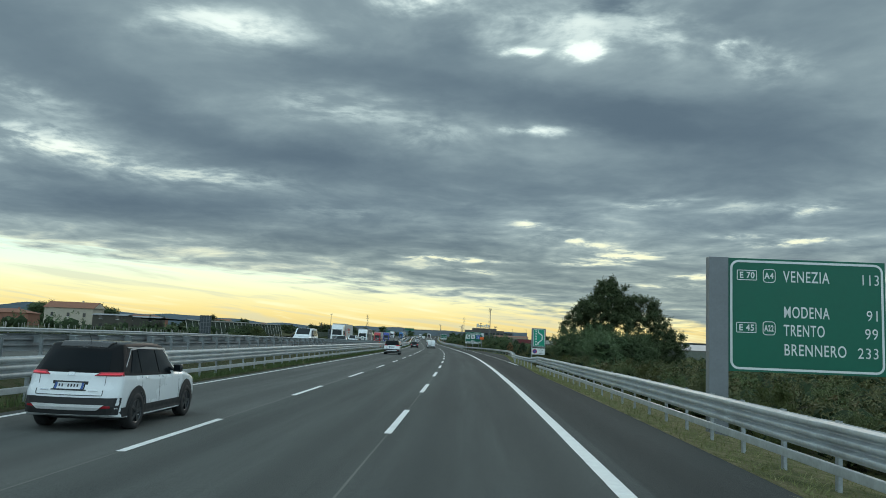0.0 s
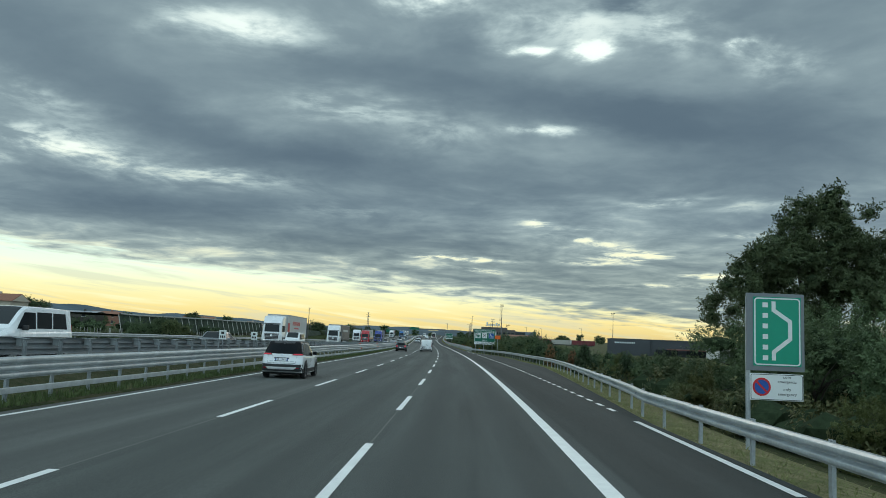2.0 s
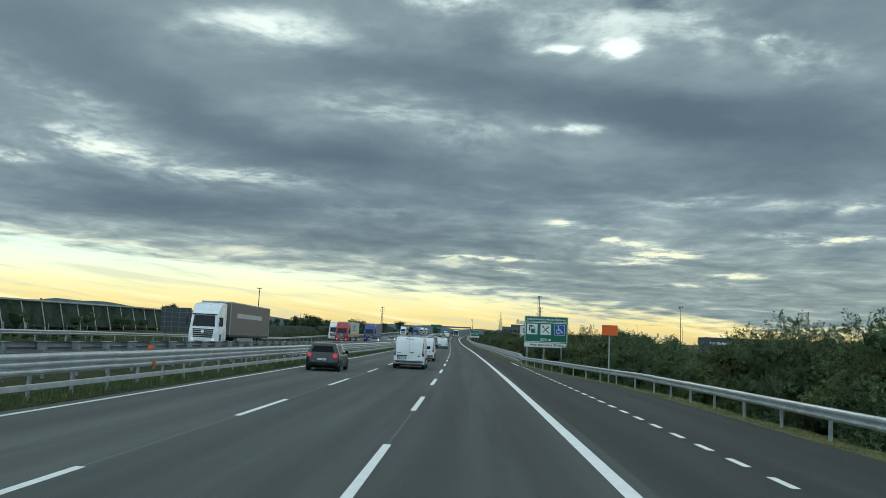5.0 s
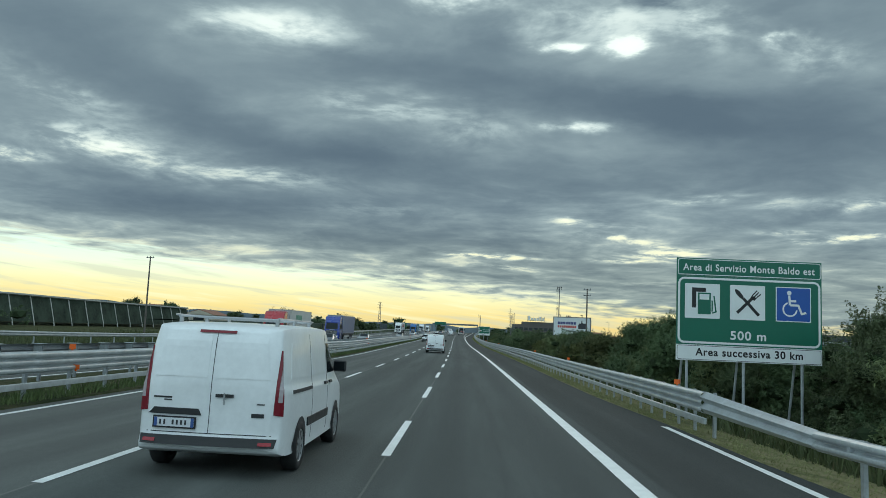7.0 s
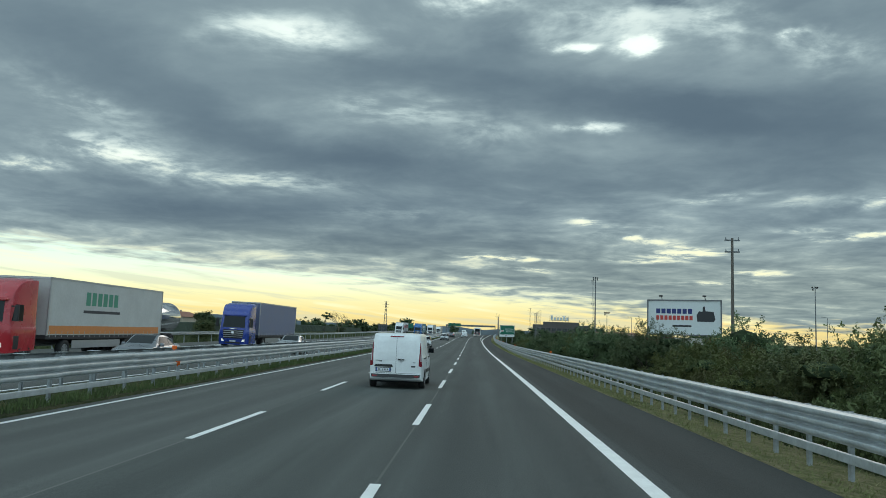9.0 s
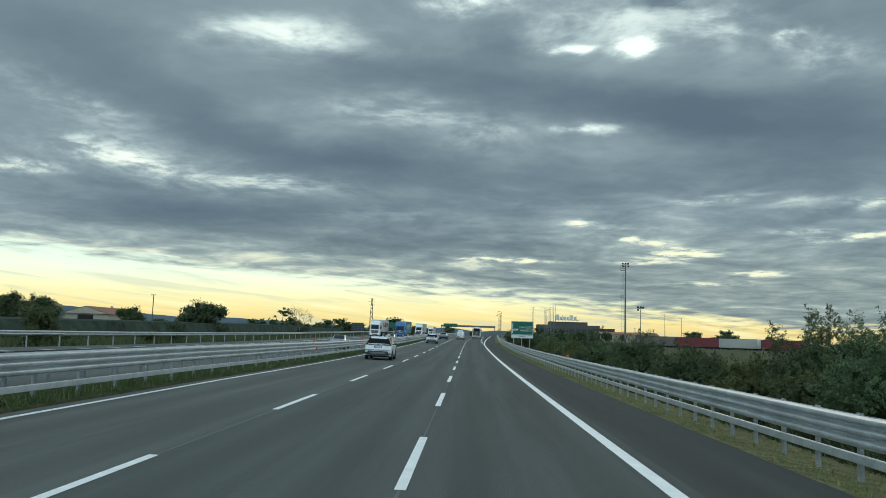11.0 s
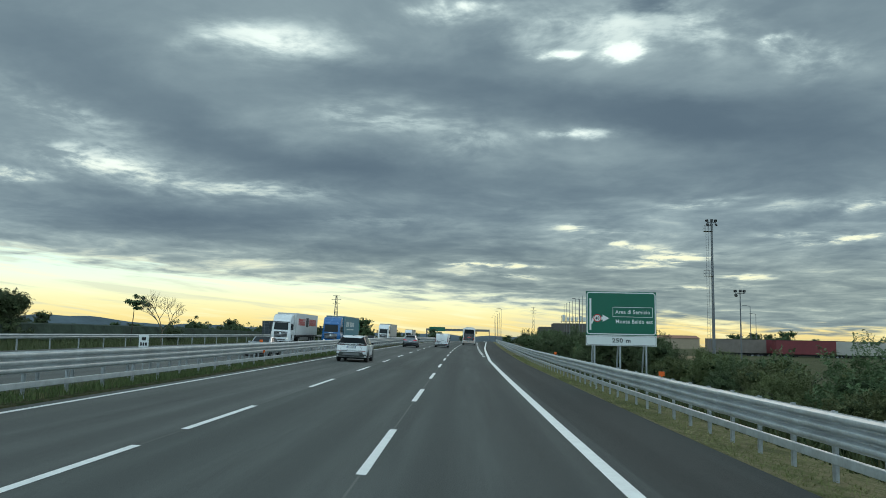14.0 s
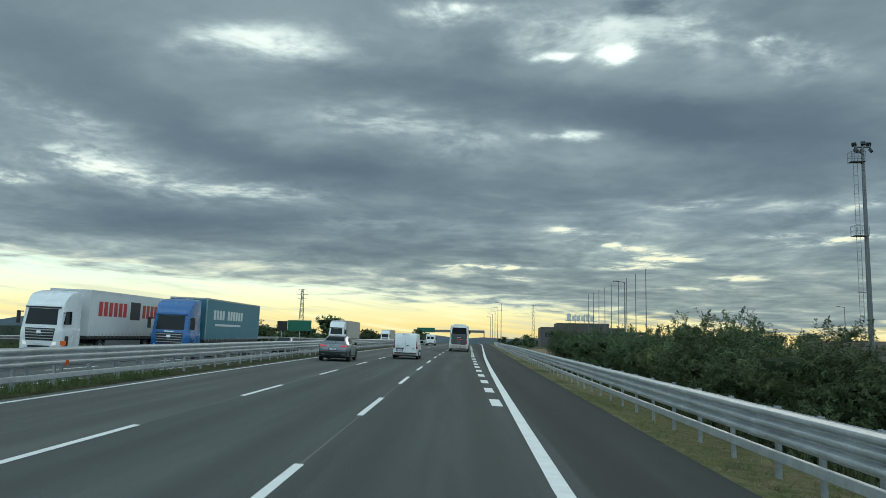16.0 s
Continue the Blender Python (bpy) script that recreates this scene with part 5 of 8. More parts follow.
        part("side_cladding", patch(lambda u, v, o: sh.side(u, v, o, sgn), quad(0.10, 4.05, 0.27, 0.44), 0.010, 12, 2), PLASTIC, root)
    sh.handle_mat = WHITE_PAINT
    door_lines(root, sh, (1.05, 1.90, 2.95), 0.42, 1.02, ((1.28, 0.94), (2.12, 0.93)))
    number_plate(root, sh.back, 0.0, 0.82)
    part("plate_recess", patch(sh.back, quad(-0.32, 0.32, 0.74, 0.90), 0.004, 3, 1), PLASTIC, root)
    part("aerial", tube((0.0, 0.72, 1.58), (0.0, 0.55, 1.76), 0.006, 0.003, 6), PLASTIC, root)


def suv_white(m):
    """White sports utility with a thin black tail band."""
    st = [(0, 0.35, 1.15, 1.5, 0.90, 0.60), (0.16, 0.29, 1.12, 1.575, 0.93, 0.64), (0.5, 0.27, 1.12, 1.61, 0.95, 0.68), (1.2, 0.25, 1.09, 1.645, 0.952, 0.705), (2, 0.25, 1.07, 1.645, 0.952, 0.71), (2.55, 0.25, 1.06, 1.56, 0.952, 0.68), (3.1, 0.25, 1.06, 1.2, 0.945, 0.7), (3.35, 0.25, 1.05, 1.13, 0.94, 0.74), (3.95, 0.27, 0.98, 1.05, 0.91, 0.7), (4.25, 0.32, 0.86, 0.94, 0.84, 0.62), (4.37, 0.4, 0.74, 0.82, 0.76, 0.54)]
    tail = [(0.2, 0.10), (0.45, 0.02), (0.70, 0.0), (0.86, 0.05), (1.12, 0.12), (1.55, 0.42), (1.65, 0.46)]
    nose = [(0.2, 0.06), (0.5, 0.0), (0.9, 0.06)]
    rear = [("rear_window", [((-0.74, 1.19), (0.74, 1.19), (0.60, 1.44), (-0.60, 1.44))], GLASS, 0.008),
            ("tail_band", [((-0.945, 1.03), (0.945, 1.035), (0.935, 1.13), (-0.935, 1.125))], BLACK_PAINT, 0.010),
            ("tail_lamp", mirrored(((0.45, 1.045), (0.94, 1.05), (0.93, 1.115), (0.45, 1.10))), SMOKED, 0.016),
            ("diffuser", [((-0.82, 0.365), (0.82, 0.365), (0.70, 0.63), (-0.70, 0.63))], material("dark_satin_trim", (0.085, 0.09, 0.085), 0.5, 0.3), 0.012),
            ("lower_corner", mirrored(quad(0.76, 0.92, 0.42, 0.50)), PLASTIC, 0.010),
            ("skid_plate", [((-0.55, 0.42), (0.55, 0.42), (0.46, 0.57), (-0.46, 0.57))], material("grey_satin_trim", (0.22, 0.23, 0.23), 0.45, 0.3), 0.022),
            ("reflector_band", [quad(-0.88, 0.88, 0.675, 0.705)], PLASTIC, 0.008),
            ("reflector", mirrored(quad(0.62, 0.88, 0.68, 0.70)), TAIL, 0.014),
            ("tailgate_gap", [quad(-0.64, 0.64, 0.735, 0.743)], INK, 0.004),
            ("tailgate_gap", mirrored(quad(0.64, 0.648, 0.74, 1.03)), INK, 0.004),
            ("name_bar", [quad(-0.38 + 0.075 * i, -0.34 + 0.075 * i, 1.068, 1.095) for i in range(11) if i != 5], CHROME, 0.018),
            ("badge", [quad(0.52, 0.60, 0.93, 0.965)], PLASTIC, 0.008),
            ("name_bar", [quad(-0.60, -0.42, 0.955, 0.968)], INK, 0.006)]
    panes = [(0.62, 1.12, 1.10, 0.80, 1.17, 1.49), (1.17, 2.0, 1.96, 1.15, 1.15, 1.51), (2.06, 2.90, 2.50, 2.02, 1.13, 1.49)]
    root, sh = car("sport_utility_car", m, "white sport utility car with dark rear window and black tail band", "", st, tail, nose, WHITE_PAINT, 0.365, (0.86, 3.53), panes, rear, bulge=0.10, band=((15, 20), 2.7), screen=(3.12, 2.40, 0.64, 0.56), mirror=(2.86, 1.13, WHITE_PAINT))
    part("rear_spoiler", patch(sh.top, ((-0.42, 0.0), (0.42, 0.0), (0.50, 0.34), (-0.50, 0.34)), 0.022, 6, 3), WHITE_PAINT, root)
    part("roof_fin", patch(sh.top, ((-0.03, 0.45), (0.03, 0.45), (0.01, 0.62), (-0.01, 0.62)), 0.05, 2, 2, 0.05), BLACK_PAINT, root)
    for sgn in (-1, 1):
        for y in (0.86, 3.53):
            part("arch_lip", arch(sh, y, 0.365, sgn, 0.010, 1.13, 1.19), WHITE_PAINT, root)
        part("side_cladding", patch(lambda u, v, o: sh.side(u, v, o, sgn), quad(0.15, 4.05, 0.30, 0.40), 0.010, 12, 2), PLASTIC, root)
        part("waist_trim", patch(lambda u, v, o: sh.side(u, v, o, sgn), quad(1.3, 3.05, 0.47, 0.49), 0.006, 8, 1), PLASTIC, root)
        part("fender_vent", patch(lambda u, v, o: sh.side(u, v, o, sgn), ((2.95, 0.98), (3.35, 1.0), (3.35, 1.03), (2.95, 1.01)), 0.008, 3, 1), SATIN, root)
    sh.handle_mat = WHITE_PAINT
    door_lines(root, sh, (1.15, 2.03, 3.0), 0.42, 1.12)
    number_plate(root, sh.back, 0.0, 0.93)


def coupe_suv(m):
    """Grey coupe-backed utility car with lit tail lamps."""
    st = [(0, 0.4, 1.02, 1.1, 0.84, 0.62), (0.18, 0.3, 1.05, 1.17, 0.92, 0.62), (0.6, 0.25, 1.06, 1.38, 0.955, 0.62), (1.2, 0.24, 1.05, 1.55, 0.96, 0.63), (1.9, 0.24, 1.02, 1.62, 0.96, 0.66), (2.5, 0.24, 1.01, 1.585, 0.96, 0.66), (3, 0.24, 1, 1.38, 0.955, 0.68), (3.45, 0.24, 1, 1.1, 0.95, 0.74), (3.7, 0.24, 0.99, 1.06, 0.94, 0.74), (4.4, 0.28, 0.9, 0.98, 0.9, 0.68), (4.75, 0.36, 0.74, 0.84, 0.8, 0.56)]
    tail = [(0.2, 0.10), (0.45, 0.02), (0.75, 0.0), (1.05, 0.08), (1.2, 0.18)]
    nose = [(0.2, 0.06), (0.5, 0.0), (0.9, 0.06)]
    rear = [("tail_lamp", mirrored(((0.40, 0.90), (0.84, 0.92), (0.82, 1.02), (0.46, 0.985))), TAIL_LIT, 0.014),
            ("lower_bumper", [((-0.88, 0.36), (0.88, 0.36), (0.90, 0.60), (-0.90, 0.60))], PLASTIC, 0.012),
            ("exhaust", mirrored(quad(0.55, 0.72, 0.42, 0.50)), CHROME, 0.03),
            ("tailgate_gap", [quad(-0.6, 0.6, 0.66, 0.668)], INK, 0.004)]
    panes = [(0.95, 1.55, 1.50, 1.20, 1.12, 1.42), (1.60, 2.35, 2.30, 1.58, 1.08, 1.50), (2.41, 3.28, 2.78, 2.36, 1.06, 1.47)]
    root, sh = car("coupe_utility_car", m, "grey coupe-backed utility car with lit red tail lamps", "", st, tail, nose, GREY_PAINT, 0.37, (0.92, 3.78), panes, rear, screen=(3.42, 2.62, 0.62, 0.54), mirror=(3.12, 1.09, GREY_PAINT))
    part("rear_window", patch(sh.top, ((-0.60, 0.40), (0.60, 0.40), (0.50, 1.25), (-0.50, 1.25)), 0.006, 6, 6), GLASS, root)
    part("rear_spoiler", patch(sh.top, ((-0.62, 0.0), (0.62, 0.0), (0.60, 0.12), (-0.60, 0.12)), 0.03, 6, 2), GREY_PAINT, root)
    sh.handle_mat = GREY_PAINT
    door_lines(root, sh, (1.58, 2.38, 3.35), 0.42, 1.02, ((1.72, 0.93), (2.55, 0.92)))
    number_plate(root, sh.back, 0.0, 0.78)


def hatchback(name, m, label, mat, lit=True, group=""):
    """Small hatchback; seen from behind or ahead at a distance."""
    st = [(0, 0.34, 0.88, 1.32, 0.78, 0.57), (0.14, 0.26, 0.9, 1.4, 0.84, 0.61), (0.5, 0.22, 0.9, 1.43, 0.86, 0.63), (1.2, 0.2, 0.88, 1.455, 0.865, 0.64), (1.9, 0.2, 0.87, 1.43, 0.865, 0.635), (2.4, 0.2, 0.87, 1.28, 0.86, 0.63), (2.85, 0.2, 0.87, 1.02, 0.855, 0.66), (3.1, 0.2, 0.86, 0.96, 0.85, 0.68), (3.6, 0.22, 0.8, 0.88, 0.82, 0.64), (3.9, 0.28, 0.68, 0.76, 0.74, 0.54)]
    tail = [(0.2, 0.06), (0.45, 0.0), (0.8, 0.05), (1.0, 0.1), (1.4, 0.36)]
    nose = [(0.2, 0.05), (0.5, 0.0), (0.8, 0.08)]
    rear = [("rear_window", [((-0.60, 0.98), (0.60, 0.98), (0.48, 1.29), (-0.48, 1.29))], GLASS, 0.006),
            ("tail_lamp", mirrored(quad(0.56, 0.76, 0.72, 0.92)), TAIL_LIT if lit else TAIL, 0.012),
            ("lower_bumper", [quad(-0.76, 0.76, 0.32, 0.46)], PLASTIC, 0.012),
            ("front_headlamp", mirrored(quad(0.42, 0.70, 0.58, 0.70)), CLEAR, 0.012),
            ("front_grille", [quad(-0.38, 0.38, 0.40, 0.52)], PLASTIC, 0.012),
            ("front_badge_plate", [quad(-0.26, 0.26, 0.34, 0.39)], PLATE, 0.02)]
    panes = [(0.50, 1.35, 1.32, 0.66, 0.93, 1.33), (1.40, 2.62, 2.22, 1.38, 0.92, 1.33)]
    root, sh = car(name, m, label, group, st, tail, nose, mat, 0.31, (0.72, 3.22), panes, rear, screen=(2.86, 2.12, 0.58, 0.50), mirror=(2.5, 0.96, mat))
    number_plate(root, sh.back, 0.0, 0.62)
    return root


def saloon(name, m, label, mat, group=""):
    """Saloon of the opposite traffic."""
    st = [(0, 0.36, 0.86, 0.98, 0.78, 0.6), (0.2, 0.28, 0.9, 1.02, 0.86, 0.66), (0.75, 0.24, 0.92, 1.08, 0.9, 0.62), (1.3, 0.22, 0.92, 1.36, 0.905, 0.6), (2, 0.22, 0.9, 1.45, 0.905, 0.62), (2.6, 0.22, 0.89, 1.4, 0.905, 0.62), (3.2, 0.22, 0.89, 1.06, 0.9, 0.66), (3.5, 0.22, 0.88, 0.96, 0.895, 0.7), (4.2, 0.24, 0.78, 0.86, 0.86, 0.66), (4.6, 0.32, 0.66, 0.72, 0.76, 0.54)]
    tail, nose = [(0.2, 0.08), (0.5, 0.0), (0.9, 0.06)], [(0.2, 0.06), (0.5, 0.0), (0.8, 0.1)]
    rear = [("front_headlamp", mirrored(((0.40, 0.56), (0.72, 0.60), (0.70, 0.70), (0.44, 0.64))), CLEAR, 0.012),
            ("front_grille", [quad(-0.36, 0.36, 0.38, 0.60)], PLASTIC, 0.012),
            ("front_badge_plate", [quad(-0.26, 0.26, 0.40, 0.50)], PLATE, 0.02),
            ("tail_lamp", mirrored(quad(0.46, 0.76, 0.72, 0.86)), TAIL, 0.012)]
    panes = [(0.95, 1.75, 1.70, 1.30, 0.97, 1.32), (1.80, 3.0, 2.55, 1.76, 0.95, 1.35)]
    root, sh = car(name, m, label, group, st, tail, nose, mat, 0.32, (0.95, 3.75), panes, rear, screen=(3.22, 2.42, 0.60, 0.50), mirror=(2.85, 0.98, mat))
    part("rear_window", patch(sh.top, ((-0.55, 0.82), (0.55, 0.82), (0.46, 1.5), (-0.46, 1.5)), 0.006, 5, 4), GLASS, root)
    return root


def panel_van(m, label, rack=True):
    """White panel van with split rear doors and tall tail lamps."""
    st = [(0, 0.38, 1.22, 1.88, 0.93, 0.80), (0.06, 0.32, 1.22, 1.93, 0.915, 0.815), (0.4, 0.26, 1.22, 1.965, 0.965, 0.84), (1.5, 0.26, 1.2, 1.99, 0.993, 0.87), (2.8, 0.26, 1.18, 1.98, 0.993, 0.87), (3.35, 0.26, 1.16, 1.9, 0.99, 0.84), (3.95, 0.26, 1.12, 1.5, 0.98, 0.81), (4.3, 0.26, 1.06, 1.24, 0.965, 0.76), (4.75, 0.28, 0.94, 1.04, 0.92, 0.72), (4.97, 0.34, 0.78, 0.88, 0.8, 0.6)]
    tail = [(0.2, 0.06), (0.42, -0.04), (0.50, 0.02), (1.2, 0.03), (1.7, 0.10), (1.95, 0.20)]
    nose = [(0.2, 0.05), (0.5, 0.0), (0.9, 0.08)]
    root_rear = [("bumper", [((-0.84, 0.41), (0.84, 0.41), (0.86, 0.52), (-0.86, 0.52))], PLASTIC, 0.03),
                 ("reflector", mirrored(quad(0.66, 0.80, 0.44, 0.48)), TAIL, 0.038),
                 ("tail_lamp", mirrored(((0.81, 0.82), (0.95, 0.80), (0.95, 1.64), (0.84, 1.64))), LAMP_DEEP, 0.016),
                 ("clear_lens", mirrored(((0.85, 0.98), (0.90, 0.98), (0.90, 1.46), (0.87, 1.46))), CLEAR, 0.022),
                 ("door_gap", [quad(-0.004, 0.004, 0.56, 1.86)], INK, 0.004),
                 ("door_gap", [quad(-0.80, 0.80, 0.552, 0.562)], INK, 0.004),
                 ("brake_lamp", [quad(-0.24, 0.24, 1.835, 1.87)], LAMP_DEEP, 0.02),
                 ("door_panel", [((-0.74, 1.26), (-0.06, 1.26), (-0.06, 1.80), (-0.66, 1.80)), ((0.06, 1.26), (0.74, 1.26), (0.66, 1.80), (0.06, 1.80))], VAN_WHITE, 0.007),
                 ("handle_plate", [quad(0.07, 0.30, 1.02, 1.06)], PLASTIC, 0.03),
                 ("plate_lamp_bar", [((-0.78, 0.78), (-0.10, 0.78), (-0.14, 0.86), (-0.72, 0.86))], PLASTIC, 0.02),
                 ("badge", [quad(0.54, 0.70, 0.78, 0.83)], PLASTIC, 0.01),
                 ("name_bar", [quad(-0.74, -0.50, 0.98, 1.0), quad(-0.60, -0.50, 0.95, 0.965), quad(0.60, 0.70, 0.94, 0.955)], PLASTIC, 0.008)]
    panes = [(3.02, 4.05, 3.42, 3.02, 1.24, 1.72)]
    root, sh = car("panel_van", m, label, "", st, tail, nose, VAN_WHITE, 0.335, (0.95, 3.88), panes, root_rear, "cap", None, "van", 0.03, (4.28, 3.32, 0.72, 0.66), mirror=None)
    for sgn in (-1, 1):
        fn = lambda u, v, o: sh.side(u, v, o, sgn)
        part("pressed_panel", patch(fn, ((0.42, 1.26), (1.62, 1.26), (1.62, 1.74), (0.50, 1.74)), 0.007, 5, 4), VAN_WHITE, root)
        part("pressed_panel", patch(fn, ((1.74, 1.26), (2.88, 1.26), (2.88, 1.74), (1.74, 1.74)), 0.007, 5, 4), VAN_WHITE, root)
        part("door_rail", patch(fn, quad(0.45, 1.62, 1.07, 1.115), 0.012, 4, 1), PLASTIC, root)
        part("side_moulding", patch(fn, quad(1.35, 2.95, 0.56, 0.68), 0.022, 6, 1), PLASTIC, root)
        part("door_gap", merged(*[patch(fn, quad(y - 0.006, y + 0.006, 0.36, 1.86), 0.003, 1, 8, 0.004) for y in (1.68, 2.95)]), INK, root)
        for y in (2.72, 3.16):
            part("door_handle", patch(fn, quad(y - 0.1, y + 0.1, 1.08, 1.12), 0.035, 2, 1, 0.03), PLASTIC, root)
        mirror_of(root, sh, 3.72, 1.32, sgn, PLASTIC, 1.2)
    number_plate(root, sh.back, -0.44, 0.68, off=0.03)
    part("door_latch", tube((0.19, -0.05, 0.93), (0.19, -0.05, 1.08), 0.012, n=6), SATIN, root)
    if rack:
        for y in (0.55, 1.6, 2.7):
            part("roof_bar", tube((-0.70, y, 2.04), (0.70, y, 2.04), 0.016, n=8), SATIN, root)
            for x in (-0.66, 0.66):
                part("rack_foot", box(x - 0.02, x + 0.02, y - 0.03, y + 0.03, 1.90, 2.04), SATIN, root)
        for x in (-0.70, 0.70):
            part("side_bar", tube((x, 0.45, 2.055), (x, 2.8, 2.055), 0.013, n=8), SATIN, root)
    return root


def box_van(m, label):
    """Tall white delivery van seen from behind."""
    st = [(0, 0.42, 1.35, 2.3, 0.94, 0.88), (0.1, 0.36, 1.35, 2.38, 0.99, 0.92), (0.5, 0.34, 1.35, 2.42, 1.02, 0.95), (3.4, 0.34, 1.3, 2.42, 1.025, 0.95), (4.2, 0.34, 1.25, 2.2, 1.02, 0.88), (4.9, 0.34, 1.15, 1.5, 1, 0.86), (5.4, 0.38, 0.95, 1.05, 0.92, 0.72)]
    tail = [(0.3, 0.0), (0.55, 0.04), (2.0, 0.08), (2.4, 0.14)]
    rear = [("rear_window", [quad(-0.74, -0.08, 1.45, 1.95), quad(0.08, 0.74, 1.45, 1.95)], GLASS, 0.006),
            ("bumper", [quad(-0.92, 0.92, 0.42, 0.58)], PLASTIC, 0.03),
            ("tail_lamp", mirrored(quad(0.86, 0.97, 0.72, 1.10)), TAIL, 0.014),
            ("door_gap", [quad(-0.006, 0.006, 0.6, 2.2)], INK, 0.004)]
    root, sh = car("delivery_van", m, label, "", st, tail, [(0.3, 0.05), (0.6, 0.0), (1.0, 0.08)], VAN_WHITE, 0.35, (1.1, 4.5), [(3.5, 4.6, 4.0, 3.5, 1.4, 2.0)], rear, "cap", PLASTIC, "van", 0.03, (4.85, 4.1, 0.74, 0.7))
    number_plate(root, sh.back, 0.0, 0.68)
    for sgn in (-1, 1):
        mirror_of(root, sh, 4.4, 1.5, sgn, PLASTIC, 1.5)


def small_van_front(m, label):
    """White small van or minibus seen from ahead."""
    st = [(0, 0.34, 1.05, 1.74, 0.84, 0.74), (0.12, 0.28, 1.08, 1.81, 0.89, 0.77), (0.5, 0.25, 1.08, 1.84, 0.905, 0.78), (2.4, 0.25, 1.04, 1.85, 0.91, 0.78), (2.95, 0.25, 1.02, 1.72, 0.91, 0.74), (3.45, 0.25, 1, 1.28, 0.905, 0.76), (3.7, 0.25, 0.98, 1.1, 0.9, 0.74), (4.2, 0.27, 0.86, 0.94, 0.86, 0.68), (4.45, 0.33, 0.7, 0.78, 0.76, 0.56)]
    rear = [("front_headlamp", mirrored(((0.44, 0.62), (0.74, 0.66), (0.72, 0.82), (0.50, 0.76))), HEAD_LIT, 0.012),
            ("front_grille", [quad(-0.38, 0.38, 0.42, 0.62)], PLASTIC, 0.012),
            ("front_bumper_plate", [quad(-0.26, 0.26, 0.44, 0.54)], PLATE, 0.02),
            ("tail_lamp", mirrored(quad(0.72, 0.84, 0.8, 1.3)), TAIL, 0.012)]
    root, sh = car("small_van", m, label, "", st, [(0.3, 0.0), (1.0, 0.03), (1.8, 0.12)], [(0.3, 0.05), (0.55, 0.0), (0.9, 0.12)], WHITE_PAINT, 0.32, (0.85, 3.55), [(0.45, 1.35, 1.33, 0.50, 1.12, 1.66), (1.42, 2.3, 2.28, 1.42, 1.12, 1.66), (2.38, 3.35, 2.9, 2.38, 1.1, 1.64)], rear, "cap", PLASTIC, "van", 0.05, (3.5, 2.72, 0.64, 0.58), mirror=(3.1, 1.12, PLASTIC))
    return root


def coach(m):
    st = [(0, 0.45, 1.5, 3.25, 1.12, 1.06), (0.15, 0.38, 1.5, 3.38, 1.2, 1.14), (0.6, 0.34, 1.5, 3.45, 1.265, 1.18), (6, 0.34, 1.5, 3.45, 1.275, 1.19), (11.4, 0.34, 1.5, 3.45, 1.27, 1.18), (12, 0.4, 1.4, 3.3, 1.15, 1.06)]
    rear = [("rear_window", [((-0.98, 2.28), (0.98, 2.28), (0.90, 3.12), (-0.90, 3.12))], GLASS, 0.01),
            ("engine_cover", [((-0.92, 0.92), (0.92, 0.92), (1.06, 2.30), (-1.06, 2.30))], BLACK_PAINT, 0.012),
            ("advert_panel", [quad(-0.30, 0.44, 1.50, 1.66)], RED_PRINT, 0.02),
            ("advert_bar", [quad(-0.26, 0.22, 1.78, 1.84), quad(-0.2, 0.1, 1.22, 1.27)], WHITE_PRINT, 0.02),
            ("tail_lamp", mirrored(quad(0.90, 1.06, 1.0, 1.55)), TAIL, 0.016),
            ("bumper", [((-1.10, 0.48), (1.10, 0.48), (1.14, 0.88), (-1.14, 0.88))], material("pale_bumper", (0.55, 0.44, 0.38), 0.4, vary=0.05), 0.02)]
    root, sh = car("coach", m, "white and black coach seen from behind on the slow lane", "", st, [(0.3, 0.05), (0.8, 0.0), (2.0, 0.05), (3.4, 0.30)], [(0.3, 0.0), (3.4, 0.3)], CREAM, 0.5, (3.2, 9.4), [(0.6 + 1.75 * i, 2.2 + 1.75 * i, 2.2 + 1.75 * i, 0.6 + 1.75 * i, 1.75, 3.0) for i in range(6)], rear, "cap", None, "coach", 0.05, (11.85, 11.6, 0.9, 0.9))
    number_plate(root, sh.back, 0.0, 0.68, off=0.03)
    for sgn in (-1, 1):
        part("wing_mirror", box(sgn * 1.38 - 0.1, sgn * 1.38 + 0.1, 11.9, 12.05, 2.4, 2.9, 0.03), PLASTIC, root)
    part("roof_unit", box(-0.8, 0.8, 3.0, 6.5, 3.43, 3.62, 0.05), CREAM, root)


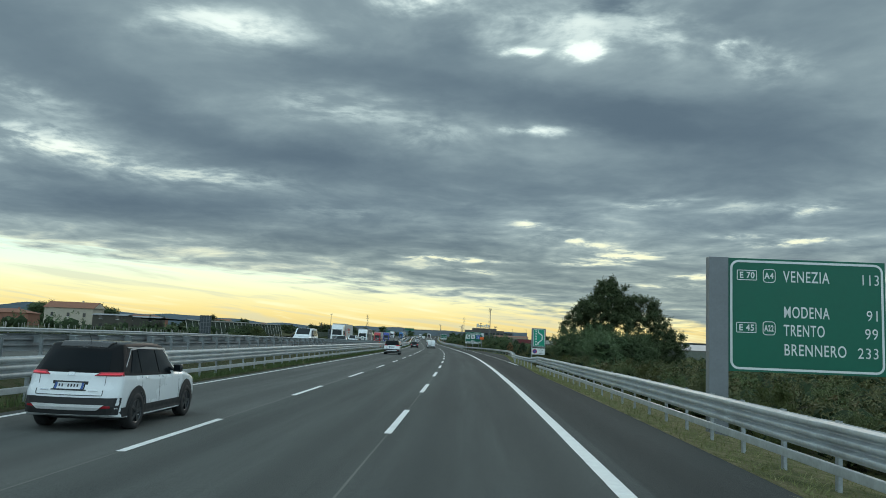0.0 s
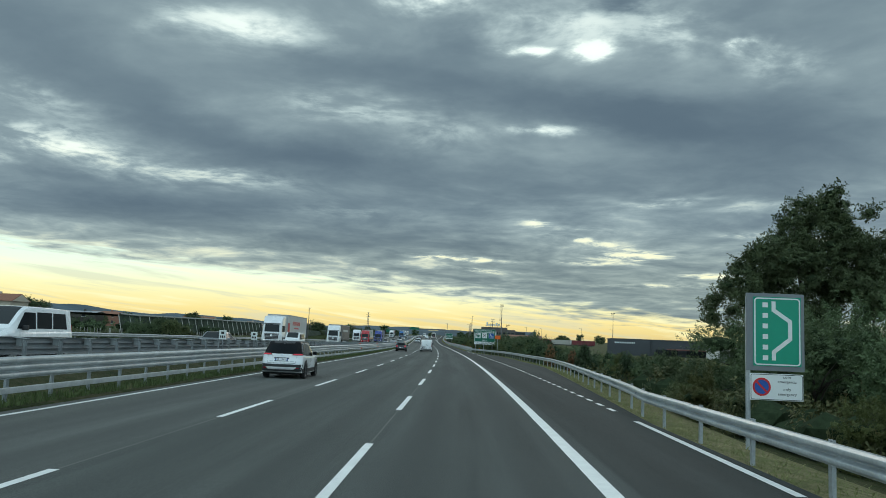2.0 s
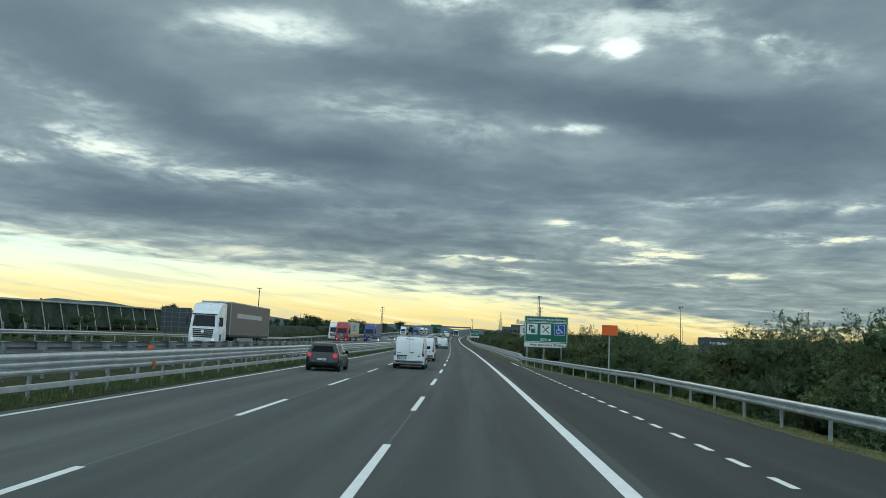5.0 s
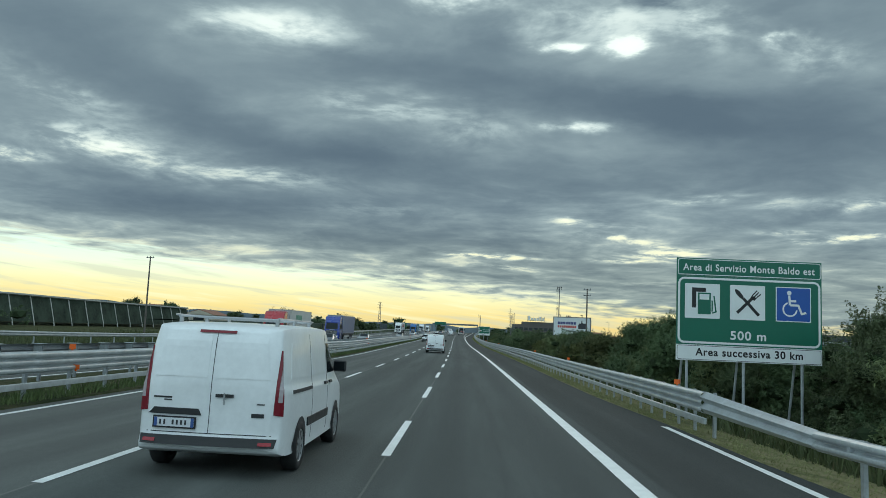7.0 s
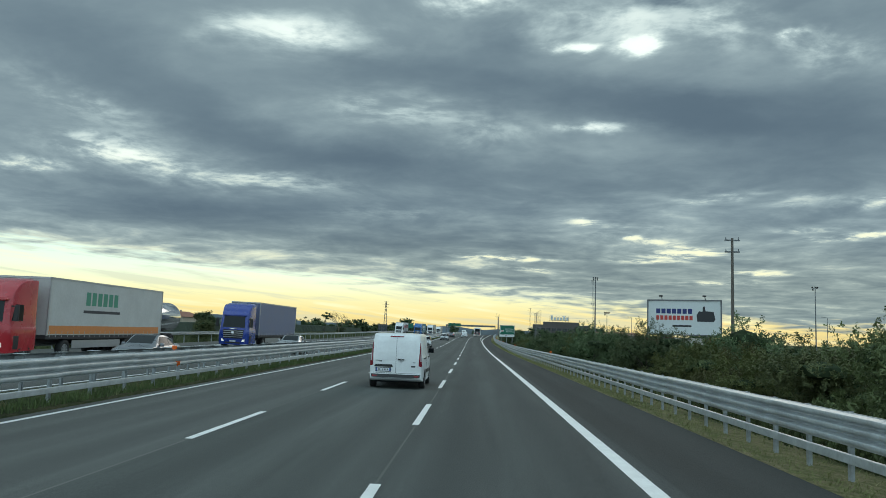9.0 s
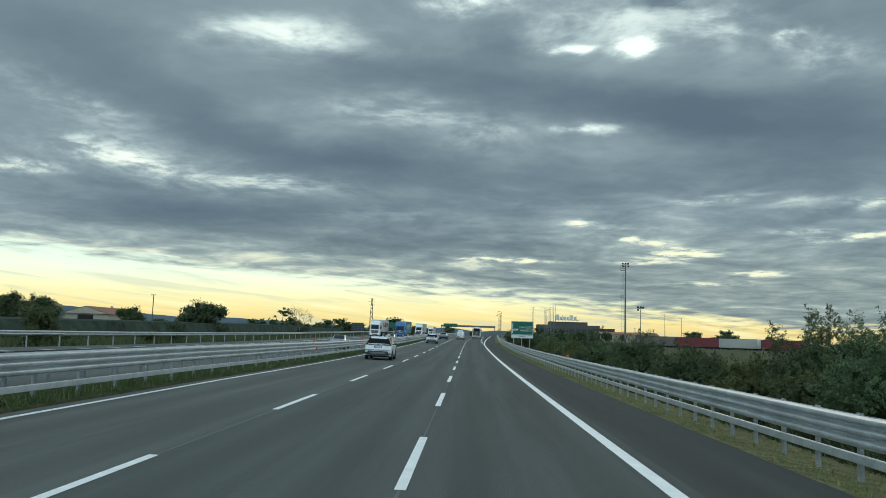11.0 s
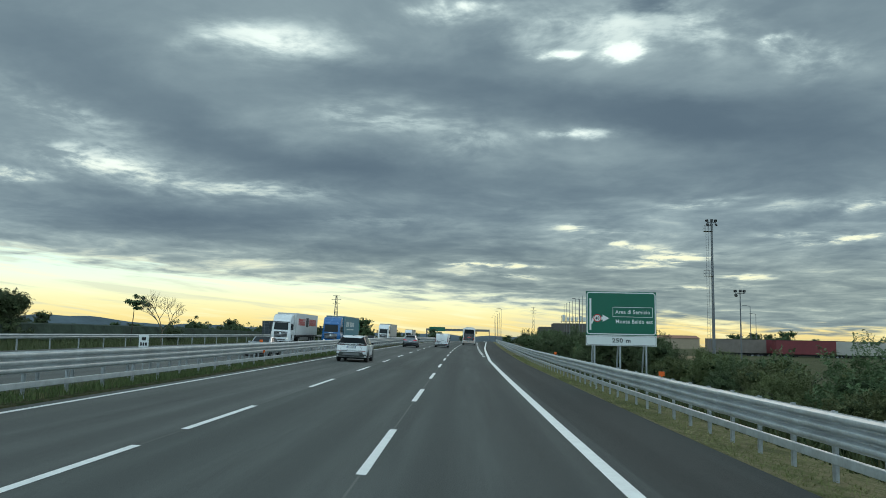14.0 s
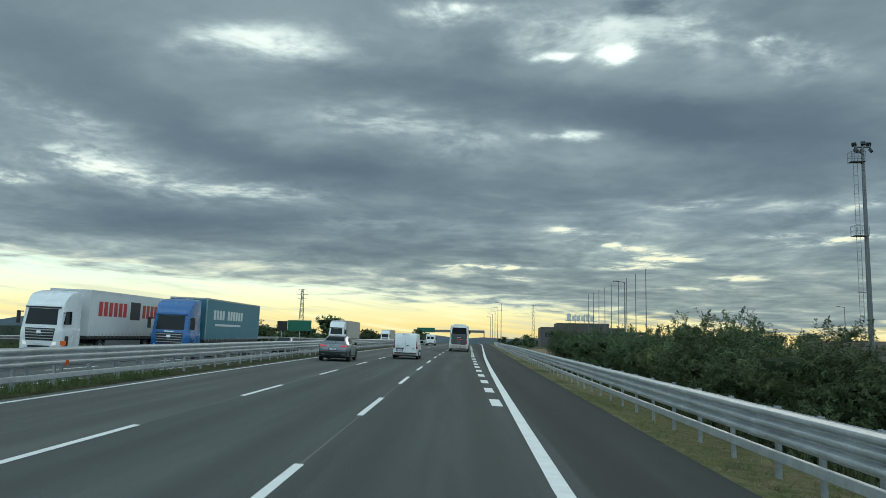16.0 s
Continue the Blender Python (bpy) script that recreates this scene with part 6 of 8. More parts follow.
# ---- lorries of the other carriageway (they face the camera) ----
def lorry(m, label, cab_mat, wall_mat, prints=(), length=13.6, height=2.75, dark_grille=True, visor=None, tank=False, stripe=None, back_frame=True, deflector=False):
    """Tractor and semitrailer; the nose is at y = 0 and the trailer runs to -y."""
    root = thing("semitrailer_lorry", m, label, "lorry")
    # cab, lofted with the same skin
    st = [(0.0, 0.75, 1.75, 3.76, 1.2, 1.12), (0.2, 0.55, 1.75, 3.84, 1.24, 1.17), (0.9, 0.50, 1.75, 3.80, 1.245, 1.17), (1.5, 0.48, 1.74, 3.62, 1.245, 1.15), (1.9, 0.45, 1.72, 3.40, 1.245, 1.12), (2.2, 0.42, 1.70, 3.12, 1.22, 1.08), (2.35, 0.42, 1.68, 2.95, 1.15, 1.0)]
    sh = Shell(st, [(0.3, 0.0), (3.6, 0.0)], [(0.4, 0.05), (1.3, 0.0), (1.75, 0.02), (2.9, 0.22), (3.1, 0.30)], 0.10, 4)
    cab = part("cab", sh.body(), cab_mat, root)
    finish(cab)
    back = -2.35
    cab.matrix_basis = Matrix.Translation((0, back, 0))
    f = sh.front
    for nm, quads, matl, off in (("windscreen", [((-1.04, 1.82), (1.04, 1.82), (0.98, 2.72), (-0.98, 2.72))], SCREEN, 0.012),
                                 ("grille", [((-0.78, 0.92), (0.78, 0.92), (0.86, 1.62), (-0.86, 1.62))], PLASTIC if dark_grille else cab_mat, 0.012),
                                 ("grille_bar", [quad(-0.80, 0.80, z, z + 0.05) for z in (1.02, 1.18, 1.34, 1.50)], SATIN if dark_grille else PLASTIC, 0.03),
                                 ("headlamp", mirrored(((0.72, 0.66), (1.08, 0.70), (1.10, 0.92), (0.78, 0.84))), HEAD_LIT, 0.02),
                                 ("badge", [quad(-0.12, 0.12, 1.26, 1.48)], CHROME, 0.045),
                                 ("front_plate", [quad(-0.26, 0.26, 0.66, 0.76)], PLATE, 0.03),
                                 ("lower_grille", [quad(-0.62, 0.62, 0.52, 0.64)], PLASTIC, 0.012),
                                 ("name_bar", [quad(-0.30, 0.30, 1.68, 1.74)], CHROME, 0.02)):
        for c in quads:
            part(nm, patch(f, c, off, 4, 3), matl, cab)
    part("sun_visor", box(-1.0, 1.0, 2.10, 2.30, 2.76, 2.84, 0.02), visor or PLASTIC, cab)
    for sgn in (-1, 1):
        part("side_window", patch(lambda u, v, o: sh.side(u, v, o, sgn), ((1.25, 1.86), (2.12, 1.86), (1.95, 2.60), (1.25, 2.60)), 0.008, 4, 3), GLASS, cab)
        part("step_gap", patch(lambda u, v, o: sh.side(u, v, o, sgn), quad(1.55, 1.95, 0.6, 1.2), 0.006, 2, 2), PLASTIC, cab)
        bm = bmesh.new()
        add_box(bm, sgn * 1.42 - 0.10, sgn * 1.42 + 0.10, 2.1, 2.22, 1.85, 2.55, 0.03)
        add_box(bm, min(sgn * 1.15, sgn * 1.4), max(sgn * 1.15, sgn * 1.4), 2.1, 2.16, 2.48, 2.54)
        part("wing_mirror", bm, PLASTIC, cab)
    if deflector:
        bm = bmesh.new()
        a = [bm.verts.new(q) for q in ((-1.05, 2.05, 3.5), (1.05, 2.05, 3.5), (1.1, 0.1, 3.55), (-1.1, 0.1, 3.55), (-0.95, 1.2, 3.85), (0.95, 1.2, 3.85), (1.05, 0.1, 3.98), (-1.05, 0.1, 3.98))]
        for q in ((0, 1, 5, 4), (4, 5, 6, 7), (1, 2, 6, 5), (3, 0, 4, 7), (2, 3, 7, 6), (0, 3, 2, 1)):
            bm.faces.new([a[i] for i in q])
        part("wind_deflector", bm, cab_mat, cab)
    y1 = -3.0
    y0 = y1 - length
    part("chassis", box(-0.5, 0.5, y0 + 0.4, -1.0, 0.75, 1.02), CHASSIS, root)
    if tank:
        bm = lathe_x([(0, 0.01), (0.0, 0.8), (0.25, 1.12), (0.5, 1.2), (length - 0.5, 1.2), (length - 0.25, 1.12), (length, 0.8), (length, 0.01)], 28)
        t = finish(part("tank", bm, wall_mat, root))
        t.matrix_basis = Matrix.Translation((0, y1, 2.35)) @ pose(0, 0, 0, 0, 0, -90)
    else:
        part("trailer_floor", box(-1.26, 1.26, y0, y1, 1.02, 1.22, 0.01), CHASSIS, root)
        wall = part("trailer_wall", box(-1.255, 1.255, y0 + 0.03, y1 - 0.03, 1.22, 1.22 + height, 0.02), wall_mat, root)
        bm = bmesh.new()
        for x in (-1.27, 1.27):
            add_box(bm, min(x, x * 0.96), max(x, x * 0.96), y0, y1, 1.16 + height, 1.26 + height)
            for y in (y0, y1 - 0.12):
                add_box(bm, min(x, x * 0.96), max(x, x * 0.96), y, y + 0.12, 1.2, 1.2 + height)
        add_box(bm, -1.22, 1.22, y1 - 0.12, y1 + 0.0, 1.16 + height, 1.26 + height)
        part("trailer_frame", bm, SATIN if back_frame else wall_mat, root)
        bm = bmesh.new()
        k = 24
        for i in range(k):                       # tarpaulin straps along the lower edge
            y = y0 + 0.3 + (length - 0.6) * i / (k - 1)
            for x in (-1.262, 1.262):
                add_box(bm, min(x, x * 1.004), max(x, x * 1.004), y - 0.02, y + 0.02, 1.12, 1.42)
        part("strap_row", bm, SATIN, root)
        for y2, y3, z2, z3, mat in prints:
            # y measured back from the trailer's front, on both walls
            cuts = 1 if z3 - z2 < 0.45 or z3 - z2 > 1.1 else int((y3 - y2) / 0.62)
            w = (y3 - y2) / cuts
            for x in (-1.262, 1.262):
                for i in range(cuts):
                    ya = y1 - y2 - w * i
                    part("print_bar", box(min(x, x * 0.998), max(x, x * 0.998), ya - w * (0.74 if cuts > 1 else 1), ya, z2, z3), mat, wall)
    for x in (-1.0, 1.0):
        sg = 1 if x > 0 else -1
        for y in (-1.35, -4.9):
            wheel(root, x + sg * 0.08, y, 0.5, 0.3, sg, "truck")
        for i in range(3):
            wheel(root, x + sg * 0.08, y0 + 2.2 + 1.31 * i, 0.5, 0.32, sg, "truck")
    for x in (-1.2, 1.16):
        part("side_guard", box(x, x + 0.04, y0 + 5.6, y1 - 2.6, 0.55, 0.95, 0.01), SATIN, root)
    part("mudguard", box(-1.22, 1.22, -1.95, -0.75, 0.42, 0.62, 0.03), CHASSIS, root)
    return root


# own side
FL, ML, SL = -7.1, -3.25, 0.35


def on_lane(s, o, dz=0.0, turn=0.0):
    """Stands on the banked lane."""
    p = at(s, o, dz)
    tilt = math.degrees(math.atan((surf(s, o + 0.5) - surf(s, o - 0.5))))
    pit = math.degrees(math.atan((surf(s + 2, o) - surf(s - 2, o)) / 4))
    m = pose(p.x, p.y, p.z, 0, 0, heading(s)) @ pose(0, 0, 0, pit, -tilt, 0)
    return m @ pose(0, 0, 0, 0, 0, turn)


crossover(on_lane(13.8, -6.98))
crossover(on_lane(87.6, -7.36))
panel_van(on_lane(186.6, -3.46), "dusty white panel van with a low roof rack, mid-lane")
panel_van(on_lane(204.9, -3.46), "dusty white panel van with a roof rack on the middle lane")
suv_white(on_lane(360.1, -6.98))
suv_white(on_lane(436.5, -6.92))
coupe_suv(on_lane(490.0, -7.15))
hatchback("hatchback_car", on_lane(178.0, -7.35), "black hatchback car with lit tail lamps on the fast lane", BLACK_PAINT)
panel_van(on_lane(278.2, -2.95), "white panel van ahead on the middle lane", False)
box_van(on_lane(612.0, -7.0), "white delivery van far ahead on the fast lane")
panel_van(on_lane(501.0, -3.4), "white panel van far ahead on the middle lane", False)
coach(on_lane(544.0, 0.2))
# the other side
B = 180.0
lorry(on_lane(147.5, -21.6, 0, B), "white lorry with a grey tarpaulin trailer and red print", WHITE_PAINT, TARP, ((0.3, 1.6, 1.6, 3.0, RED_PRINT), (3.4, 8.6, 2.75, 3.25, RED_PRINT), (4.4, 7.6, 2.3, 2.5, RED_PRINT)))
lorry(on_lane(200.0, -21.2, 0, B), "white lorry with a faded brown tarpaulin trailer", WHITE_PAINT, TARP_DARK, ((2.0, 10.5, 2.7, 3.1, TARP),))
lorry(on_lane(282.5, -21.9, 0, B), "red lorry with a grey trailer, green print and orange band", RED_PAINT, TARP, ((3.6, 7.4, 2.75, 3.45, GREEN_PRINT), (3.4, 7.6, 2.35, 2.5, INK), (0.2, 13.2, 1.28, 1.68, ORANGE_PRINT)), visor=RED_PAINT)
lorry(on_lane(312.0, -19.8, 0, B), "blue lorry with a faded blue tarpaulin trailer", BLUE_PAINT, TARP_LILAC, visor=BLUE_PAINT)
lorry(on_lane(300.0, -26.0, 0, B), "lorry with a polished steel tank on the far shoulder", WHITE_PAINT, CHROME, length=10.5, tank=True)
lorry(on_lane(483.5, -22.9, 0, B), "white lorry with a white trailer and large red print", WHITE_PAINT, TARP_WHITE, ((1.2, 5.4, 2.45, 3.35, RED_PRINT), (5.8, 7.4, 2.3, 3.5, INK), (7.8, 12.6, 2.45, 3.35, RED_PRINT)), back_frame=False)
lorry(on_lane(489.3, -17.6, 0, B), "bright blue lorry with a petrol blue tarpaulin trailer", SKY_PAINT, TARP_TEAL, ((1.6, 4.2, 2.6, 3.25, WHITE_PRINT), (4.8, 8.8, 2.6, 3.25, WHITE_PRINT), (2.0, 8.2, 2.15, 2.3, WHITE_PRINT)), visor=SKY_PAINT)
small_van_front(on_lane(145.5, -18.0, 0, B), "small white van beside a lorry on the other carriageway")
small_van_front(on_lane(85.2, -16.3, 0, B) @ Matrix.Diagonal((1.08, 1.2, 1.1, 1)), "white minibus on the other carriageway behind the median rails")
saloon("saloon_car", on_lane(106.0, -15.2, 0, B), "dark grey car on the other carriageway", GREY_PAINT)
saloon("saloon_car", on_lane(289.0, -16.0, 0, B), "dark saloon car beside a red lorry", GREY_PAINT)
saloon("saloon_car", on_lane(313.5, -14.6, 0, B), "silver saloon car ahead of a blue lorry", SILVER_PAINT)
saloon("saloon_car", on_lane(448.0, -14.9, 0, B), "silver saloon car behind the median rails", SILVER_PAINT)
saloon("saloon_car", on_lane(512.0, -14.9, 0, B), "dark grey saloon car behind a blue lorry", GREY_PAINT)
saloon("saloon_car", on_lane(393.0, -14.9, 0, B), "pale grey saloon car alone on the other carriageway", SILVER_PAINT)
lorry(on_lane(560.0, -19.0, 0, B), "white lorry far off on the other carriageway", WHITE_PAINT, TARP_BEIGE)
lorry(on_lane(655.0, -21.8, 0, B), "white lorry with a beige tarpaulin far off", WHITE_PAINT, TARP_BEIGE)


# ---- vegetation ----
def leaf_material(name, dark, light, dry=None):
    m = bpy.data.materials.new(name)
    m.use_nodes = True
    t = Net(m.node_tree)
    b = m.node_tree.nodes["Principled BSDF"]
    rnd = t.n("ShaderNodeNewGeometry").outputs["Random Per Island"]
    tc = t.n("ShaderNodeTexCoord")
    patchy = t.noise(tc.outputs["Object"], 1.3, 4.0, 0.65)
    f = t.math("ADD", t.math("MULTIPLY", rnd, 0.22), t.math("MULTIPLY", patchy, 0.78))
    col = t.ramp(f, [(0.25, dark), (0.7, light)])
    if dry:
        col = t.mix(t.remap(patchy, 0.56, 0.68), col, dry)
    per = t.n("ShaderNodeObjectInfo").outputs["Random"]
    hs = t.n("ShaderNodeHueSaturation")
    t.put(hs.inputs["Value"], t.math("ADD", t.math("MULTIPLY", per, 0.5), 0.75))
    t.put(hs.inputs["Hue"], t.math("ADD", t.math("MULTIPLY", per, 0.04), 0.48))
    t.put(hs.inputs["Color"], col)
    t.link(hs.outputs[0], b.inputs["Base Color"])
    b.inputs["Roughness"].default_value = 0.7
    b.inputs["Specular IOR Level"].default_value = 0.25
    b.inputs["Subsurface Weight"].default_value = 0.0
    return m


LEAF = leaf_material("hedge_leaves", (0.062, 0.084, 0.034), (0.150, 0.172, 0.070))
LEAF_DARK = leaf_material("dark_leaves", (0.045, 0.070, 0.032), (0.118, 0.160, 0.072))
LEAF_YELLOW = leaf_material("yellowing_leaves", (0.065, 0.075, 0.024), (0.12, 0.125, 0.042), (0.10, 0.08, 0.034))
LEAF_RED = leaf_material("rusty_leaves", (0.11, 0.050, 0.028), (0.25, 0.12, 0.062))
LEAF_CONIFER = leaf_material("conifer_leaves", (0.030, 0.056, 0.030), (0.078, 0.115, 0.058))
REED = leaf_material("scrub_stalks", (0.042, 0.056, 0.024), (0.10, 0.125, 0.05), (0.13, 0.115, 0.06))
TURF_LOW = leaf_material("median_blades", (0.055, 0.076, 0.028), (0.125, 0.155, 0.055), (0.20, 0.175, 0.095))
TURF = leaf_material("grass_blades", (0.13, 0.14, 0.05), (0.25, 0.25, 0.10), (0.36, 0.31, 0.17))
# for the lumps inside crowns: the shade between leaves is in this dark colour
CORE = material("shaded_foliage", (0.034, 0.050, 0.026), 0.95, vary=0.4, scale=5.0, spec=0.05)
BARK = material("bark", (0.055, 0.045, 0.035), 0.95, vary=0.35, scale=6, bump=0.6, bump_scale=25)


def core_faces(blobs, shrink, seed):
    """Rough added lumps that close a crown and darken its inside: lists of points and faces."""
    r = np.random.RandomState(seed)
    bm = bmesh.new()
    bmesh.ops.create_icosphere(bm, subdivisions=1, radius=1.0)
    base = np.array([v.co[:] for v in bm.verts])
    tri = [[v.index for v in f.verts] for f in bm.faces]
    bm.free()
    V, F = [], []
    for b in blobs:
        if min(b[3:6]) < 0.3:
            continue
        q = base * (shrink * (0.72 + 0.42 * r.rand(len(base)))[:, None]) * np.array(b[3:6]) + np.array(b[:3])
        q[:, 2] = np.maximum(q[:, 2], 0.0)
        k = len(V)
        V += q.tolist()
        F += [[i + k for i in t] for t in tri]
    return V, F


def leaf_cloud(name, blobs, count, size, mat, seed, droop=0.3, shell=0.55, fine=False, core=0.0):
    """Many small folded leaves in and on a set of ellipsoids (x, y, z, rx, ry, rz)."""
    r = np.random.RandomState(seed)
    wts = np.array([b[3] * b[4] + b[4] * b[5] + b[3] * b[5] for b in blobs])
    pick = r.choice(len(blobs), count, p=wts / wts.sum())
    B = np.array(blobs)[pick]
    d = r.normal(size=(count, 3))
    d /= np.linalg.norm(d, axis=1)[:, None]
    rad = shell + (1 - shell) * r.rand(count) ** 0.6
    rad *= 1 + 0.10 * r.normal(size=count) + 0.10 * np.sin(d[:, 0] * 7 + B[:, 0] * 3) * np.sin(d[:, 2] * 8 + B[:, 1] * 2)
    rad = np.clip(rad, 0.0, 1.13)
    c = B[:, :3] + d * B[:, 3:] * rad[:, None]
    n = 1.2 * d + 0.6 * r.normal(size=(count, 3)) + np.array([0, 0, 0.6])
    n /= np.linalg.norm(n, axis=1)[:, None]
    a = np.cross(n, r.normal(size=(count, 3)))
    a[:, 2] -= droop * r.rand(count)
    a /= np.linalg.norm(a, axis=1)[:, None]
    b = np.cross(n, a)
    L = size * (0.6 + 0.8 * r.rand(count))[:, None]
    W = L * 0.36
    keep = c[:, 2] > 0.02
    if fine:                                     # small leaves on sprigs, one face each
        per = 34
        ns = max(count // per, 1)
        sd = d[:ns] * 0.75 + r.normal(size=(ns, 3)) * 0.42 + np.array([0, 0, 0.45 - droop * 0.4])
        sd /= np.linalg.norm(sd, axis=1)[:, None]
        sl = np.minimum(size * 11.0, 1.0) * (0.5 + 0.9 * r.rand(ns))
        k = np.arange(ns * per) // per
        u = r.rand(ns * per)
        side = np.cross(sd[k], r.normal(size=(ns * per, 3)))
        side /= np.linalg.norm(side, axis=1)[:, None]
        wide = size * 2.6 * (1.0 - 0.55 * u) * r.rand(ns * per) ** 0.7
        c = c[:ns][k] + sd[k] * (sl[k] * (u - 0.62))[:, None] + side * wide[:, None]
        n = 0.9 * n[:ns][k] + 0.45 * r.normal(size=(ns * per, 3))
        n /= np.linalg.norm(n, axis=1)[:, None]
        a = 0.7 * sd[k] + 0.8 * side
        a -= n * np.sum(a * n, axis=1)[:, None]
        a /= np.linalg.norm(a, axis=1)[:, None] + 1e-6
        b = np.cross(n, a)
        L = 1.15 * size * (0.6 + 0.8 * r.rand(ns * per))[:, None]
        keep = c[:, 2] > 0.02
        v = np.stack([c - a * L, c + a * L * 0.5 + b * L * 0.36, c + a * L * 0.75 - b * L * 0.30], 1)[keep].reshape(-1, 3)
        idx = np.arange(len(v) // 3) * 3
        me = bpy.data.meshes.new(name)
        faces = np.stack([idx, idx + 1, idx + 2], 1).tolist()
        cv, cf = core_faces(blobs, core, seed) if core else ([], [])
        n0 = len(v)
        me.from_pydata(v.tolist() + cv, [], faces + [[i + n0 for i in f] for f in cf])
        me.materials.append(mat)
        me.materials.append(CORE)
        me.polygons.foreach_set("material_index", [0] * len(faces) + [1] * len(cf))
        return me
    v = np.stack([c - a * L, c + b * W + n * L * 0.10, c + a * L, c - b * W + n * L * 0.10], 1)[keep].reshape(-1, 3)
    k = len(v) // 4
    idx = np.arange(k) * 4
    faces = np.concatenate([np.stack([idx, idx + 1, idx + 2], 1), np.stack([idx, idx + 2, idx + 3], 1)])
    me = bpy.data.meshes.new(name)
    me.from_pydata(v.tolist(), [], faces.tolist())
    me.materials.append(mat)
    return me


def blob_set(r, w, d, h, n, base=0.1, lump=1.0):
    out = []
    for _ in range(n):
        a, q = r.uniform(0, 2 * math.pi), math.sqrt(r.random())
        z = base * h + (1 - base) * h * r.uniform(0.1, 0.82)
        taper = 1 - 0.45 * (z / h)
        s = r.uniform(0.20, 0.36) * lump
        out.append((0.5 * w * q * math.cos(a) * taper, 0.5 * d * q * math.sin(a) * taper, z, w * s, d * s, h * r.uniform(0.12, 0.24) * lump))
    return out


def limbs(r, h, w, n=6, trunk=0.05, base_h=0.25):
    bm = bmesh.new()
    top = Vector((r.uniform(-0.05, 0.05) * w, r.uniform(-0.05, 0.05) * w, h * 0.6))
    add_tube(bm, (0, 0, -0.4), top * 0.5, trunk, trunk * 0.75, 7)
    add_tube(bm, top * 0.5, top, trunk * 0.75, trunk * 0.4, 6)
    for _ in range(n):
        q = r.uniform(0.2, 1.0)
        a = top * q
        ang = r.uniform(0, 2 * math.pi)
        b = a + Vector((math.cos(ang) * w * r.uniform(0.25, 0.45), math.sin(ang) * w * r.uniform(0.25, 0.45), h * r.uniform(0.12, 0.34)))
        m = (a + b) / 2 + Vector((0, 0, 0.04 * h))
        add_tube(bm, a, m, trunk * 0.42, trunk * 0.28, 5)
        add_tube(bm, m, b, trunk * 0.28, trunk * 0.08, 5)
    return bm


PLANTS = {}


def plant_kind(key, w, h, leaves, size, mat, blobs, trunk, seed, droop=0.3, base=0.1, shell=0.55, spikes=0, nlimbs=6, fine=True, core=0.5, lump=1.0):
    r = random.Random(seed)
    bs = blob_set(r, w, w, h, blobs, base, lump)
    for _ in range(spikes):                      # shoots that stand out of the top
        a = r.uniform(0, 2 * math.pi)
        q = r.uniform(0.05, 0.36) * w
        bs.append((math.cos(a) * q, math.sin(a) * q, h * r.uniform(0.86, 1.0), 0.07 * w, 0.07 * w, h * r.uniform(0.10, 0.20)))
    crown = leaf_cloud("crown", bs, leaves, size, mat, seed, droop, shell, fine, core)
    wood = shared("stem", limbs(r, h, w, nlimbs, trunk), BARK)
    PLANTS[key] = (crown, wood)


plant_kind("bush_a", 3.0, 2.4, 42000, 0.036, LEAF, 13, 0.05, 11, spikes=9, base=0.0)
plant_kind("bush_b", 3.4, 2.9, 46000, 0.036, LEAF_DARK, 14, 0.06, 12, spikes=9, base=0.0)
plant_kind("bush_c", 2.6, 2.0, 32000, 0.035, LEAF, 11, 0.05, 13, spikes=9, base=0.0)
plant_kind("bush_y", 2.8, 2.2, 32000, 0.035, LEAF_YELLOW, 11, 0.05, 14, spikes=9, base=0.0)
plant_kind("bush_r", 2.2, 2.2, 26000, 0.034, LEAF_RED, 9, 0.05, 15, base=0.0)
plant_kind("back_a", 3.0, 2.5, 18000, 0.047, LEAF, 13, 0.05, 21, spikes=0, base=0.0)
plant_kind("back_b", 3.4, 3.0, 20000, 0.048, LEAF_DARK, 14, 0.06, 22, spikes=0, base=0.0)
plant_kind("small_tree", 4.6, 5.6, 80000, 0.050, LEAF_DARK, 38, 0.11, 16, spikes=0, base=0.03, lump=0.72)
plant_kind("small_tree_y", 4.0, 4.8, 70000, 0.050, LEAF, 34, 0.10, 17, spikes=0, base=0.03, lump=0.72)
plant_kind("field_tree", 8.0, 7.0, 42000, 0.11, LEAF_DARK, 36, 0.2, 28, base=0.02, lump=0.75)
for _k, _m, _seed in (("conifer", LEAF_CONIFER, 51), ("conifer_b", LEAF_CONIFER, 52), ("conifer_r", LEAF_RED, 53)):
    # dense upright shrubs, broad below and narrowing to a blunt top
    _q, _bl = random.Random(_seed), []
    for _ in range(46):
        _z = _q.uniform(0.1, 2.75)
        _w = 1.05 * (1 - (_z / 3.1) ** 1.7) * math.sqrt(_q.random())
        _a = _q.uniform(0, 6.28)
        _bl.append((_w * math.cos(_a), _w * math.sin(_a), _z, 0.30, 0.30, 0.42))
    PLANTS[_k] = (leaf_cloud("crown", _bl, 15000, 0.045, _m, _seed, -0.8, 0.45, True, 0.6), shared("stem", limbs(_q, 2.4, 1.0, 5, 0.06), BARK))
plant_kind("far_tree", 8.0, 7.0, 7000, 0.20, LEAF_DARK, 18, 0.2, 18, base=0.02)
plant_kind("far_tree_b", 6.0, 8.5, 6500, 0.19, LEAF_DARK, 16, 0.2, 19, base=0.05)


